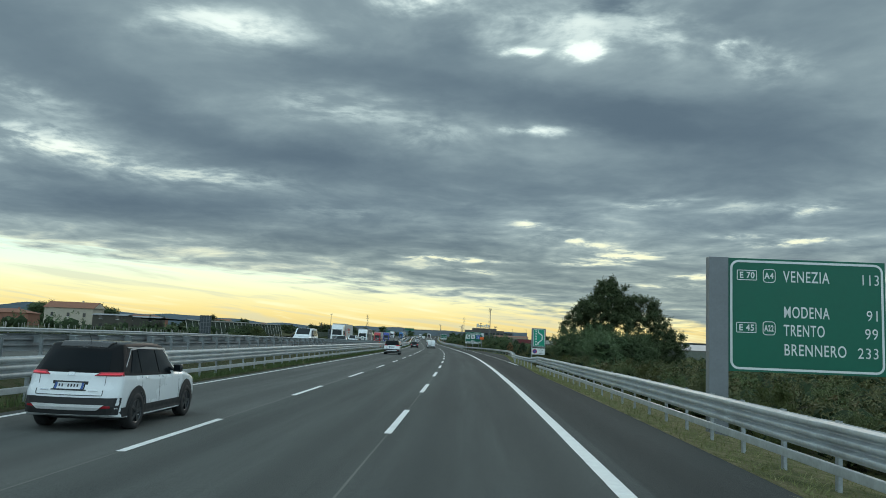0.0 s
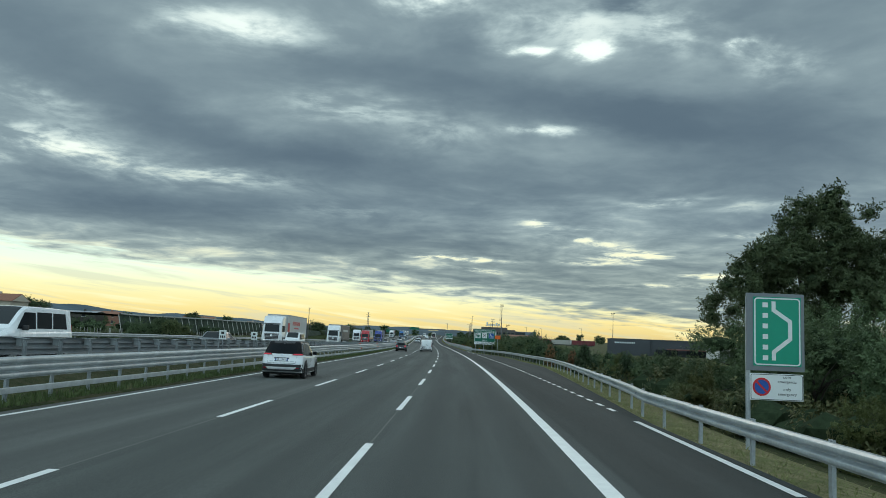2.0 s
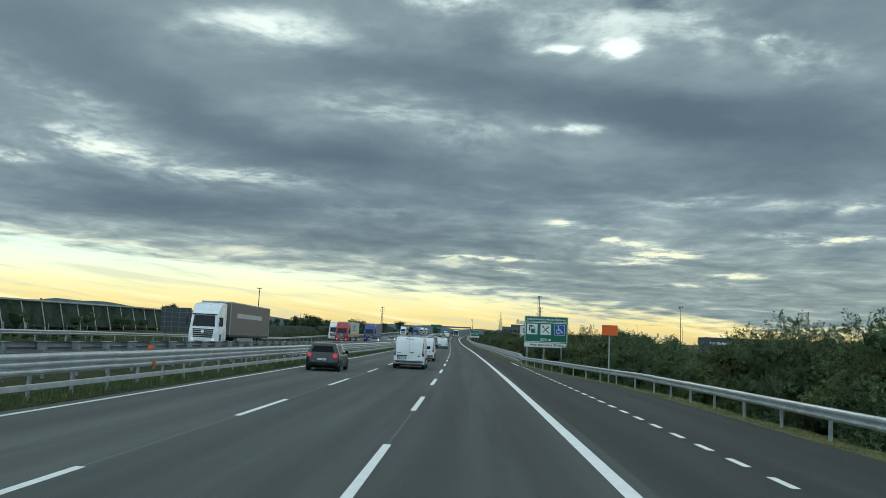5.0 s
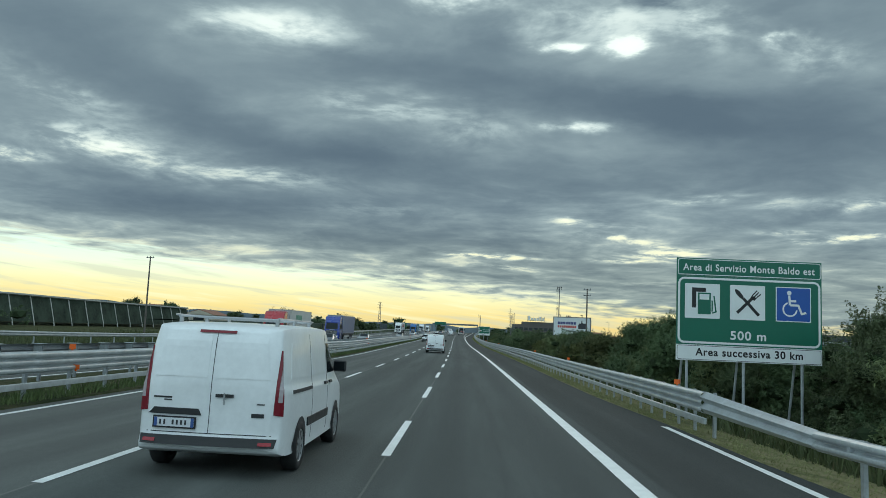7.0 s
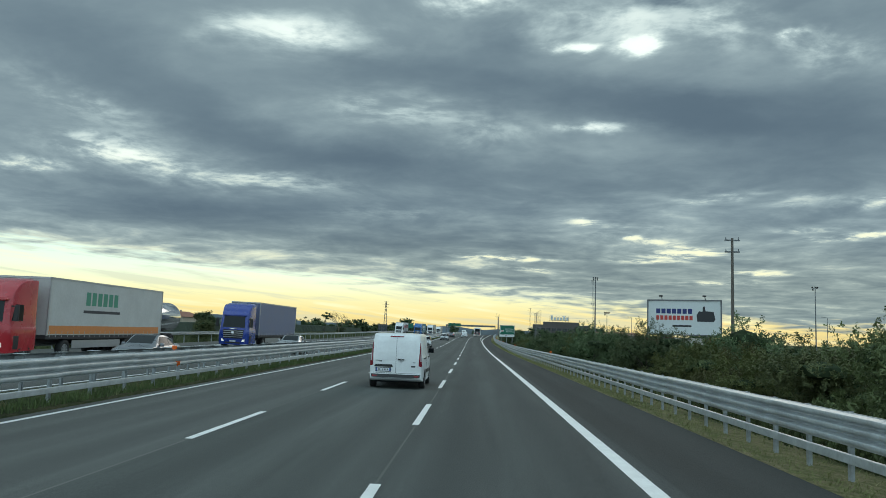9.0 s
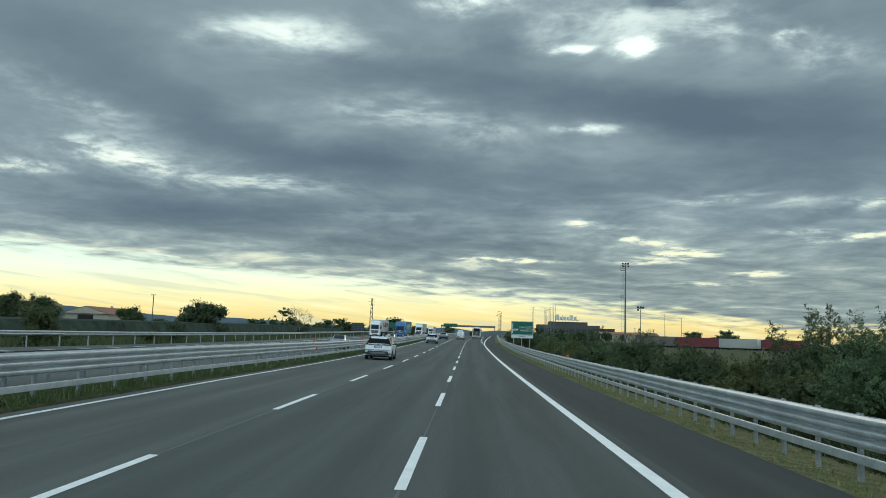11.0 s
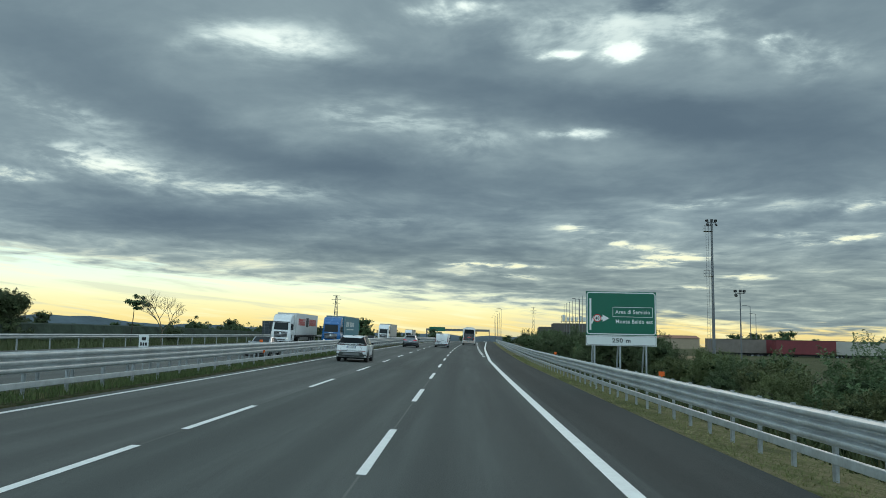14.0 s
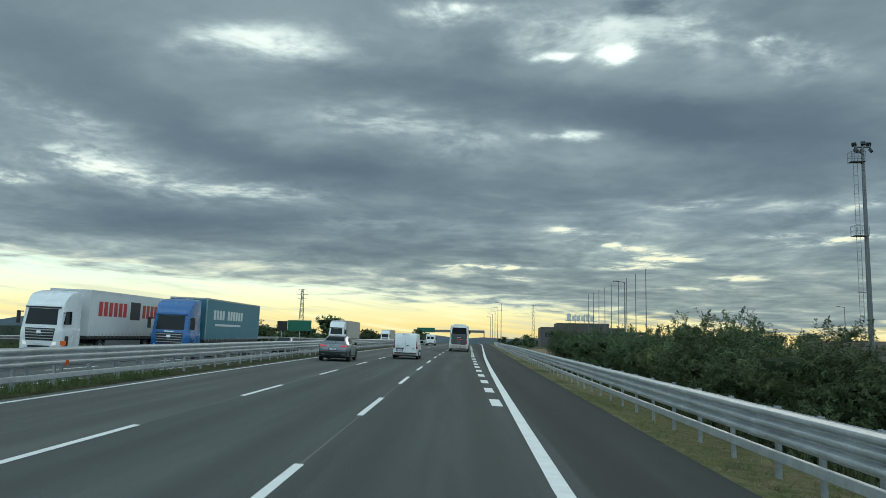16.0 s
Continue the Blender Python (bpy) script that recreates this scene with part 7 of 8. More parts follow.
def plant(key, name, x, y, z, scale, label, category, group, turn=None, r=None, zs=1.0):
    crown, wood = PLANTS[key]
    root = thing(name, Matrix.LocRotScale((x, y, z), Euler((0, 0, r.uniform(0, 6.28))), (scale, scale * r.uniform(0.9, 1.1), scale * zs)), label, category, group)
    link_part("stem", wood, root, Matrix.Identity(4))
    link_part("crown", crown, root, Matrix.Identity(4))
    return root


def hedge(s0, s1, offs, step, keys, scales, label, group, seed, zs=(0.85, 1.15), name="bush"):
    r = random.Random(seed)
    s = s0
    while s < s1:
        for row, o in enumerate(offs):
            oo = o(s) if callable(o) else o
            oo += r.uniform(-0.8, 0.8)
            ss = s + r.uniform(-step / 2, step / 2)
            key = r.choice(keys)
            if row > 0 and key in ("bush_a", "bush_b", "bush_c"):
                key = "back_b" if key == "bush_b" else "back_a"
            lab = label if key in ("conifer",) or key[-1] not in "yr" else ("yellowing leafy bush behind the guard rail" if key[-1] == "y" else "rust-brown withered bush behind the guard rail")
            plant(key, name, road_x(ss) + oo, ss, ground_z(ss, oo) - 0.05, r.uniform(*scales), lab, "bush", group, r=r, zs=r.uniform(*zs))
        s += step


BUSH = "dense dark green bush behind the guard rail"
hedge(10, 74, (9.8, 13.6), 4.2, ["bush_c", "bush_c", "bush_a", "bush_y"], (0.6, 0.85), "low grassy green bush below the distance sign", "roadside bushes", 1)
hedge(78, 104, (lambda s: right_rail(s) + 3.2, lambda s: right_rail(s) + 6.0), 3.6, ["bush_a", "bush_c", "bush_y", "bush_b"], (0.65, 0.95), BUSH, "roadside bushes", 2)
hedge(99, 152, (lambda s: right_rail(s) + 2.5,), 3.5, ["conifer", "conifer_b", "conifer", "bush_b", "conifer_b", "conifer_r"], (0.60, 0.78), "dense dark conifer shrub behind the lay-by's guard rail", "roadside bushes", 33, (0.9, 1.1))
hedge(98, 156, (lambda s: right_rail(s) + 5.6, lambda s: right_rail(s) + 8.4), 3.7, ["bush_a", "bush_b", "bush_c", "bush_b"], (0.68, 0.9), BUSH, "roadside bushes", 3)
plant("conifer_r", "bush", road_x(135.0) + right_rail(135.0) + 1.25, 135.0, ground_z(135.0, right_rail(135.0) + 1.25) - 0.05, 0.80, "rust-brown withered conifer shrub behind the guard rail", "bush", "roadside bushes", r=random.Random(91))
plant("conifer", "bush", road_x(155.0) + right_rail(155.0) + 2.6, 155.0, ground_z(155.0, right_rail(155.0) + 2.6) - 0.05, 0.84, "dense dark conifer shrub behind the lay-by's guard rail", "bush", "roadside bushes", r=random.Random(92))
hedge(159, 174, (lambda s: right_rail(s) + 2.9, lambda s: right_rail(s) + 5.6), 3.4, ["bush_a", "bush_b", "conifer", "bush_b"], (1.0, 1.25), BUSH, "roadside bushes", 34)
hedge(172, 197, (lambda s: max(12.9, right_rail(s) + 2.8), lambda s: max(15.6, right_rail(s) + 5.4)), 3.2, ["bush_a", "bush_b", "bush_b"], (0.95, 1.2), BUSH, "roadside bushes", 4)
hedge(198, 224, (lambda s: max(12.9, right_rail(s) + 2.8), lambda s: max(15.6, right_rail(s) + 5.4)), 3.2, ["bush_a", "bush_b", "bush_b"], (1.15, 1.5), BUSH, "roadside bushes", 44)
hedge(226, 262, (lambda s: right_rail(s) + 5.2, lambda s: right_rail(s) + 8.0), 3.4, ["bush_b", "small_tree", "bush_a", "small_tree_y"], (0.75, 0.95), BUSH, "roadside bushes", 5)
hedge(262, 330, (lambda s: right_rail(s) + 4.0, lambda s: right_rail(s) + 6.8), 3.5, ["bush_b", "bush_a", "bush_b", "bush_y", "bush_a"], (1.0, 1.4), BUSH, "roadside bushes", 6)
hedge(330, 420, (lambda s: right_rail(s) + 4.2, lambda s: right_rail(s) + 6.6), 3.6, ["bush_a", "bush_b", "bush_c", "bush_a", "bush_y"], (0.90, 1.08), BUSH, "roadside bushes", 7)
hedge(420, 437, (lambda s: right_rail(s) + 5.8, lambda s: right_rail(s) + 8.0), 3.2, ["bush_a", "bush_b"], (0.78, 0.95), BUSH, "roadside bushes", 77)
hedge(437, 506, (lambda s: right_rail(s) + 3.8, lambda s: right_rail(s) + 6.4), 3.4, ["bush_b", "bush_b", "bush_a"], (0.98, 1.18), BUSH, "roadside bushes", 8)
_r = random.Random(77)
for s, o, k, sc in ((236, 14.5, "small_tree", 0.9), (243, 16.5, "small_tree_y", 0.9), (229, 17.5, "small_tree", 1.0), (269, 11.6, "small_tree", 0.82), (273, 13.0, "small_tree", 0.78), (264, 12.6, "small_tree_y", 0.8), (452, 13.6, "small_tree", 0.72), (456, 12.4, "small_tree_y", 0.75), (461, 14.0, "small_tree", 0.62), (281, 15.5, "small_tree_y", 0.85), (296, 14.0, "small_tree", 0.75), (309, 16.0, "small_tree_y", 0.72), (203, 13.5, "small_tree", 0.82), (194, 14.5, "small_tree_y", 0.72), (186, 15.0, "small_tree", 0.62), (178, 14.6, "small_tree_y", 0.6), (209, 15.5, "small_tree", 0.85)):
    plant(k, "small_tree", road_x(s) + o, s, ground_z(s, o) - 0.1, sc, "leafy young tree with shoots above the roadside bushes", "tree", "young roadside trees", r=_r)


for s, o, sc in ((72, 12.6, 1.35), (77, 14.2, 1.6), (82, 12.4, 1.5), (86, 15.5, 1.7), (91, 13.6, 1.5), (80, 17.6, 1.6), (95, 16.4, 1.4)):
    plant("bush_b", "bush", road_x(s) + o, s, ground_z(s, o) - 0.1, sc, "tall dark bush under the broad tree", "bush", "roadside bushes", r=_r)


def big_tree():
    """The broad tree beside the lay-by: a tall narrow crown and a wide low one."""
    s, o = 94.0, 20.0
    x, y, z = road_x(s) + o, s, ground_z(s, o)
    root = thing("broad_tree", Matrix.Translation((x, y, z)), "broad dark green tree with thin gaps in its crown", "tree")
    r = random.Random(5)
    bm = bmesh.new()
    for bx, by, h, rad in ((-3.2, 0, 9.4, 0.17), (2.2, 1.0, 7.6, 0.16), (0.2, -1.0, 6.0, 0.13), (5.2, 0.6, 5.0, 0.1)):
        foot, top = Vector((bx * 0.7, by, -0.5)), Vector((bx, by, h))
        mid = (foot + top) / 2 + Vector((r.uniform(-0.3, 0.3), 0, 0))
        add_tube(bm, foot, mid, rad, rad * 0.7, 9)
        add_tube(bm, mid, top, rad * 0.7, rad * 0.25, 8)
        for _ in range(9):
            a = mid.lerp(top, r.uniform(-0.4, 0.9))
            ang = r.uniform(0, 6.28)
            b = a + Vector((math.cos(ang) * r.uniform(1.2, 2.6), math.sin(ang) * r.uniform(0.8, 2.0), r.uniform(0.5, 1.9)))
            add_tube(bm, a, b, rad * 0.35, rad * 0.08, 6)
    part("trunk", bm, BARK, root)
    blobs = []
    # (middle x, middle z, half width, half height, count, lump size)
    for cx, cz, w, h, n, k in ((-2.6, 5.2, 3.4, 3.4, 62, 1.25), (-1.6, 7.8, 1.9, 1.9, 40, 0.95), (-0.3, 6.6, 2.4, 2.0, 30, 1.0), (2.2, 5.2, 3.0, 2.9, 52, 1.2), (5.0, 3.6, 2.4, 2.2, 34, 1.0), (-5.6, 4.4, 2.2, 1.9, 22, 0.8), (0.6, 2.0, 7.2, 2.0, 90, 1.35), (-4.6, 5.9, 1.8, 1.5, 22, 0.8)):
        for _ in range(n):
            a, q = r.uniform(0, 6.28), math.sqrt(r.random())
            e = k * r.uniform(0.40, 0.85)
            blobs.append((cx + w * q * math.cos(a) * 0.85, r.uniform(-2.0, 2.0), max(0.5, 1.2 * (cz + h * q * math.sin(a) * 0.85)), e, e, e * 0.8))
    for _ in range(26):                          # loose sprays that stand out of the crown
        a = r.uniform(0.1, 3.04)
        x0, z0 = 6.4 * math.cos(a), 4.2 + 4.8 * math.sin(a)
        blobs.append((x0 - 1.0, r.uniform(-1, 1), z0, 0.45, 0.45, 0.55))
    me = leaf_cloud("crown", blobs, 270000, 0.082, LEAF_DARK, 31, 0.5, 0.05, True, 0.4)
    link_part("crown", me, root, Matrix.Identity(4))


big_tree()


def scrub_stuff(name, spots, count, label, mat, height, seed, width=0.05, category="scrub", lean=0.35):
    """Upright blades and stalks over a stretch of ground. spots: function(rng) -> (s, o)."""
    r = np.random.RandomState(seed)
    rr = random.Random(seed)
    V, F = [], []
    for i in range(count):
        s, o = spots(rr)
        x, y, z = road_x(s) + o, s, ground_z(s, o)
        if ROAD_LEFT > o > -12.9:
            z = surf(s, o) + 0.04
        h = height * rr.uniform(0.45, 1.15)
        a = rr.uniform(0, math.pi)
        w = width * rr.uniform(0.6, 1.4)
        dx, dy = math.cos(a) * w, math.sin(a) * w
        lx, ly = rr.gauss(0, lean) * h, rr.gauss(0, lean) * h
        k = len(V)
        V += [(x - dx, y - dy, z - 0.03), (x + dx, y + dy, z - 0.03), (x + dx * 0.7 + lx * 0.45, y + dy * 0.7 + ly * 0.45, z + h * 0.6), (x - dx * 0.7 + lx * 0.45, y - dy * 0.7 + ly * 0.45, z + h * 0.6), (x + lx, y + ly, z + h)]
        F += [(k, k + 1, k + 2, k + 3), (k + 3, k + 2, k + 4)]
    me = bpy.data.meshes.new(name)
    me.from_pydata(V, [], F)
    me.materials.append(mat)
    ob = new(name, me)
    return tagged(ob, label, category, kind="stuff")


def verge_spot(r):
    s = r.uniform(2, 470)
    e = paved_edge(s)
    return s, e + 0.10 + abs(r.gauss(0.3, 0.9))


scrub_stuff("verge_grass", verge_spot, 110000, "dry and green grass along the verge", TURF, 0.12, 41, 0.009, "grass", 0.9)
scrub_stuff("verge_grass", lambda r: (r.uniform(-5, 470), ROAD_LEFT - 0.18 - abs(r.gauss(0.2, 0.55))), 80000, "grass and weeds under the median guard rail", TURF_LOW, 0.20, 42, 0.013, "grass")
def shrub_field(s0, s1, o0, o1, n, height, leaves, label, mat, seed, size=0.10):
    """Rough waist-high shrubs over a field, as one mass."""
    r = random.Random(seed)
    blobs = []
    for _ in range(n):
        s = r.uniform(s0, s1)
        o = o0 + (o1 - o0) * r.random() ** 1.25
        k = height * r.uniform(0.6, 1.1)
        blobs.append((road_x(s) + o, s, 20.0 + ground_z(s, o) + k * 0.42, r.uniform(0.8, 1.7), r.uniform(0.8, 1.7), k * 0.62))
    ob = new("field_scrub", leaf_cloud("field_scrub", blobs, leaves, size, mat, seed, -0.4, 0.5, True, 0.62))
    ob.matrix_basis = Matrix.Translation((0, 0, -20))
    return tagged(ob, label, "scrub", kind="stuff")


LEAF_OLIVE = leaf_material("olive_scrub", (0.066, 0.074, 0.030), (0.165, 0.165, 0.066), (0.19, 0.155, 0.08))
shrub_field(8, 110, 9.4, 26, 560, 1.75, 170000, "rough olive-green shrubs on the field beside the road", LEAF_OLIVE, 43, 0.085)
shrub_field(8, 250, 24, 95, 900, 1.6, 90000, "low olive-green shrubs across the flat field", LEAF_OLIVE, 47, 0.17)
scrub_stuff("field_scrub", lambda r: (r.uniform(0, 560), r.uniform(-60, -30.5)), 48000, "rough green scrub beyond the far guard rail", REED, 1.15, 44, 0.035)
scrub_stuff("field_scrub", lambda r: (r.uniform(210, 480), right_edge(300) + r.uniform(2.2, 4.8)), 16000, "dry tall grass below the hedge", REED, 0.55, 45, 0.03)
STRAW = material("dry_field", (0.20, 0.14, 0.075), 0.95, vary=0.25, scale=0.4, bump=0.5, bump_scale=6, spec=0.2)
bm = bmesh.new()
secs = [[Vector((road_x(s) + o, s, ground_z(s, o) + 0.06)) for o in (9.5, 14, 20, 30, 42)] for s in np.arange(508, 700, 12)]
tagged(strip("dry_field", secs, STRAW), "brown harvested field beside the slip road", "field", kind="structure")

# bushes and trees on the far side
hedge(20, 190, (-35.5,), 17.0, ["bush_a", "bush_c", "bush_b"], (0.65, 0.95), "green bush beyond the far guard rail", "bushes on the far side", 21)
hedge(300, 400, (-36.0,), 12.0, ["bush_a", "bush_b", "small_tree_y"], (0.8, 1.0), "green bush beyond the far guard rail", "bushes on the far side", 22)
_r = random.Random(9)
for x, y, k in ((-137, 285, 1.35), (-172, 306, 1.5), (-160, 312, 1.2), (-186, 548, 1.5), (-93.5, 490, 1.3), (-118, 500, 0.9), (-152, 512, 1.2), (-112, 322, 0.8), (-60, 128, 0.5)):
    plant("field_tree", "tree", x, y, ground_z(y, x - road_x(y)) - 0.2, k, "dark green tree standing in the flat fields", "tree", "trees in the fields", r=_r)
FAR = [(-160, 372), (-200, 480), (-175, 430), (-130, 560), (-150, 460), (-70, 620), (-110, 700), (-60, 760), (-48, 800), (-95, 820)]
for x, y in FAR:
    plant(_r.choice(["far_tree", "far_tree_b"]), "tree", x, y, ground_z(y, x - road_x(y)) - 0.2, _r.uniform(0.6, 1.0), "dark green tree standing in the flat fields", "tree", "trees in the fields", r=_r)
for i in range(60):                                   # the wooded skyline ahead and to both sides
    y = _r.uniform(640, 1500)
    x = road_x(y) + (_r.choice([-1, 1]) * _r.uniform(30, 60 + (y - 600) * 0.75) if i > 34 else _r.uniform(-60 - (y - 600) * 0.9, -28))
    plant(_r.choice(["far_tree", "far_tree_b"]), "tree", x, y, -1.6 + 0.002 * (y - 600), _r.uniform(0.75, 1.35), "dark tree in the wooded skyline", "tree", "skyline trees", r=_r)
for i in range(34):                                   # close row of trees ahead, left of the road
    y = 620 + 15 * i
    x = road_x(y) - _r.uniform(36, 50 + (y - 600) * 0.22)
    plant(_r.choice(["far_tree", "far_tree_b"]), "tree", x, y, ground_z(y, x - road_x(y)) - 0.3, _r.uniform(0.5, 0.85), "dark tree in the wooded skyline", "tree", "skyline trees", r=_r)


def far_woods(s0, s1, side, near, deep, label, seed, leaf=0.30):
    """A distant belt of trees as one mass."""
    r = random.Random(seed)
    blobs = []
    n = int((s1 - s0) / 3.2)
    for i in range(n):
        s = s0 + (s1 - s0) * i / n + r.uniform(-3, 3)
        o = side * (near + r.uniform(0, deep))
        h = r.uniform(2.6, 5.2) + 1.5 * math.sin(i * 0.21) + 1.2 * math.sin(i * 0.07 + 1)
        x, z = road_x(s) + o, ground_z(s, o)
        blobs.append((x, s, max(0.5, z + h * 0.4), r.uniform(2.0, 3.6), r.uniform(2.0, 3.6), h * 0.55))
    low = min(b[2] - b[5] for b in blobs) - 3
    shifted = [(b[0], b[1], b[2] - low, *b[3:]) for b in blobs]
    me = leaf_cloud("far_woods", shifted, int(60 * n * (0.42 / leaf) ** 2), leaf, LEAF_DARK, seed, 0.3, 0.6, True, 0.55)
    ob = new("far_woods", me)
    ob.matrix_basis = Matrix.Translation((0, 0, low))
    return tagged(ob, label, "woods", kind="stuff")


far_woods(600, 1250, -1, 64, 26, "low dark belt of trees beyond the far fields", 61)
far_woods(640, 1300, 1, 40, 30, "low dark belt of trees beyond the service area", 62)
far_woods(40, 330, -1, 78, 22, "low dark hedgerow of trees across the fields", 63, 0.16)
for s, o, k, sc in ((520, 24, "far_tree", 0.75), (527, 29, "far_tree", 0.7), (700, 30, "far_tree_b", 0.9), (712, 36, "far_tree", 0.9), (745, 24, "far_tree", 0.8)):
    plant(k, "tree", road_x(s) + o, s, ground_z(s, o) - 0.2, sc, "round dark tree behind the roadside hedge", "tree", "trees in the fields", r=_r)


plant("field_tree", "tree", -104.5, 508, ground_z(508, -76) - 0.2, 1.12, "round dark tree among the far fields", "tree", "trees in the fields", r=_r)
for s, o, k, sc in ((172, -42.5, "small_tree_y", 0.95), (175.5, -45.5, "small_tree", 0.9), (179, -43.5, "small_tree_y", 0.8), (169, -46, "bush_b", 1.3), (183, -44, "bush_a", 1.2), (121, -40, "bush_b", 1.1), (128, -41, "small_tree_y", 0.6), (500.5, -44, "bush_b", 1.0)):
    plant(k, "bush", road_x(s) + o, s, ground_z(s, o) - 0.1, sc, "tall green bush in the fields beyond the far guard rail", "bush", "bushes on the far side", r=_r)


def bare_tree():
    s, o = 498.0, -45.5
    root = thing("bare_tree", Matrix.Translation((road_x(s) + o, s, ground_z(s, o))), "leafless pale tree with fine twigs beyond the road", "tree")
    r = random.Random(3)
    bm = bmesh.new()

    def grow(a, v, rad, depth):
        b = a + v
        add_tube(bm, a, b, rad, rad * 0.7, 6 if depth > 2 else 4, False)
        if depth == 0:
            return
        for _ in range(3):
            w = (v.normalized() + Vector((r.uniform(-0.9, 0.9), r.uniform(-0.9, 0.9), r.uniform(-0.15, 0.55)))).normalized() * v.length * r.uniform(0.6, 0.85)
            grow(b, w, rad * 0.62, depth - 1)

    grow(Vector((1.2, 0, -0.3)), Vector((0.2, 0, 2.5)), 0.13, 6)
    part("bare_crown", bm, material("pale_bark", (0.17, 0.14, 0.10), 0.9, vary=0.3, scale=4), root)
    root2 = thing("leafy_tree", Matrix.Translation((road_x(s) + o - 3.4, s, ground_z(s, o))), "slim tree with a small dark crown", "tree")
    part("trunk", tube((0, 0, -0.4), (0.3, 0, 5.6), 0.10, 0.05, 8), BARK, root2)
    link_part("crown", leaf_cloud("crown", [(0.3, 0, 6.2, 0.9, 0.8, 0.5), (-0.6, 0, 6.5, 0.6, 0.6, 0.35), (1.3, 0, 6.4, 0.9, 0.7, 0.35), (2.1, 0, 6.0, 0.7, 0.6, 0.3), (0.9, 0, 5.5, 0.7, 0.7, 0.3), (0.5, 0, 7.2, 0.5, 0.5, 0.35), (1.5, 0.2, 7.0, 0.4, 0.4, 0.3)], 1300, 0.17, LEAF_DARK, 71, 0.3, 0.2), root2, Matrix.Identity(4))


bare_tree()

# ---- poles, masts, boards ----
STEEL_GREY = material("mast_steel", (0.16, 0.17, 0.18), 0.55, 0.4, vary=0.15)
WOOD_POLE = material("weathered_pole", (0.13, 0.115, 0.10), 0.85, vary=0.25, scale=3)


def ground_at(x, y):
    return ground_z(y, x - road_x(y))


def floodlight_mast(x, y, top, label, lamps=6, ladder=True, r=0.28):
    z = ground_at(x, y)
    root = thing("floodlight_mast", Matrix.Translation((x, y, z)), label, "mast")
    h = top - z
    part("mast", tube((0, 0, -0.5), (0, 0, h), r, r * 0.55, 14), STEEL_GREY, root)
    part("head_frame", box(-0.75, 0.75, -0.12, 0.12, h - 0.12, h, 0.02), STEEL_GREY, root)
    for i in range(lamps):
        a = -0.7 + 1.4 * (i % 3) / 2
        zz = h + 0.28 if i < 3 else h - 0.45
        bm = box(-0.22, 0.22, -0.14, 0.14, -0.2, 0.2, 0.04)
        ob = part("floodlight", bm, PLASTIC, root)
        ob.matrix_basis = pose(a, -0.2 if i % 2 else 0.2, zz, -35 if i % 2 else 30, 0, 20 * (i - 2))
        part("bracket", box(a - 0.02, a + 0.02, -0.02, 0.02, min(zz, h) - 0.05, max(zz, h)), STEEL_GREY, root)
    if ladder:
        bm = bmesh.new()
        for xx in (-0.55, -0.95):
            add_tube(bm, (xx, 0, 2.0), (xx, 0, h - 0.6), 0.022, n=6)
        part("ladder_rail", bm, STEEL_GREY, root)
        bm = bmesh.new()
        for i in range(int((h - 3) / 0.45)):
            add_tube(bm, (-0.95, 0, 2.2 + 0.45 * i), (-0.55, 0, 2.2 + 0.45 * i), 0.014, n=5)
        part("ladder_rung", bm, STEEL_GREY, root)["kind"] = "stuff"
        for zz in (h * 0.6, h - 1.6):
            deck = part("platform", box(-1.3, 0.1, -0.5, 0.5, zz, zz + 0.05), STEEL_GREY, root)
            for cx, cy in ((-1.28, -0.48), (-1.28, 0.48), (0.08, -0.48), (0.08, 0.48), (-0.6, -0.48), (-0.6, 0.48)):
                part("railing_post", tube((cx, cy, zz), (cx, cy, zz + 1.0), 0.02, n=5), STEEL_GREY, deck)
            for a, b in (((-1.28, -0.48), (0.08, -0.48)), ((-1.28, 0.48), (0.08, 0.48)), ((-1.28, -0.48), (-1.28, 0.48))):
                for q in (0.5, 1.0):
                    part("railing", tube((*a, zz + q), (*b, zz + q), 0.018, n=5), STEEL_GREY, deck)


floodlight_mast(11.8, 521.0, 20.9, "tall grey floodlight mast with a ladder and platforms")
floodlight_mast(72.0, 487.0, 17.0, "slim floodlight mast behind the hedge", 4, False, 0.2)
floodlight_mast(15.6, 519.0, 9.0, "short floodlight pole beside the tall mast", 4, False, 0.14)


def power_pole(x, y, top, label, arms=2, r=0.14):
    z = ground_at(x, y)
    h = top - z
    root = thing("utility_pole", Matrix.Translation((x, y, z)), label, "pole")
    part("pole", tube((0, 0, -0.5), (0, 0, h), r, r * 0.6, 12), WOOD_POLE, root)
    for i in range(arms):
        zz = h - 0.15 - 0.8 * i
        part("crossarm", box(-0.5, 0.5, -0.05, 0.05, zz - 0.05, zz + 0.05, 0.01), STEEL_GREY, root)
        for x2 in (-0.42, 0.42):
            part("insulator", tube((x2, 0, zz + 0.05), (x2, 0, zz + 0.22), 0.04, 0.025, 8), STEEL_GREY, root)


power_pole(3.35, 305.5, 7.55, "grey utility pole with two short crossarms")
power_pole(-52.7, 288.9, 8.5, "leaning utility pole in the fields", 1, 0.13)
power_pole(-88.0, 452.0, 6.6, "wooden utility pole beyond the fields", 1, 0.12)


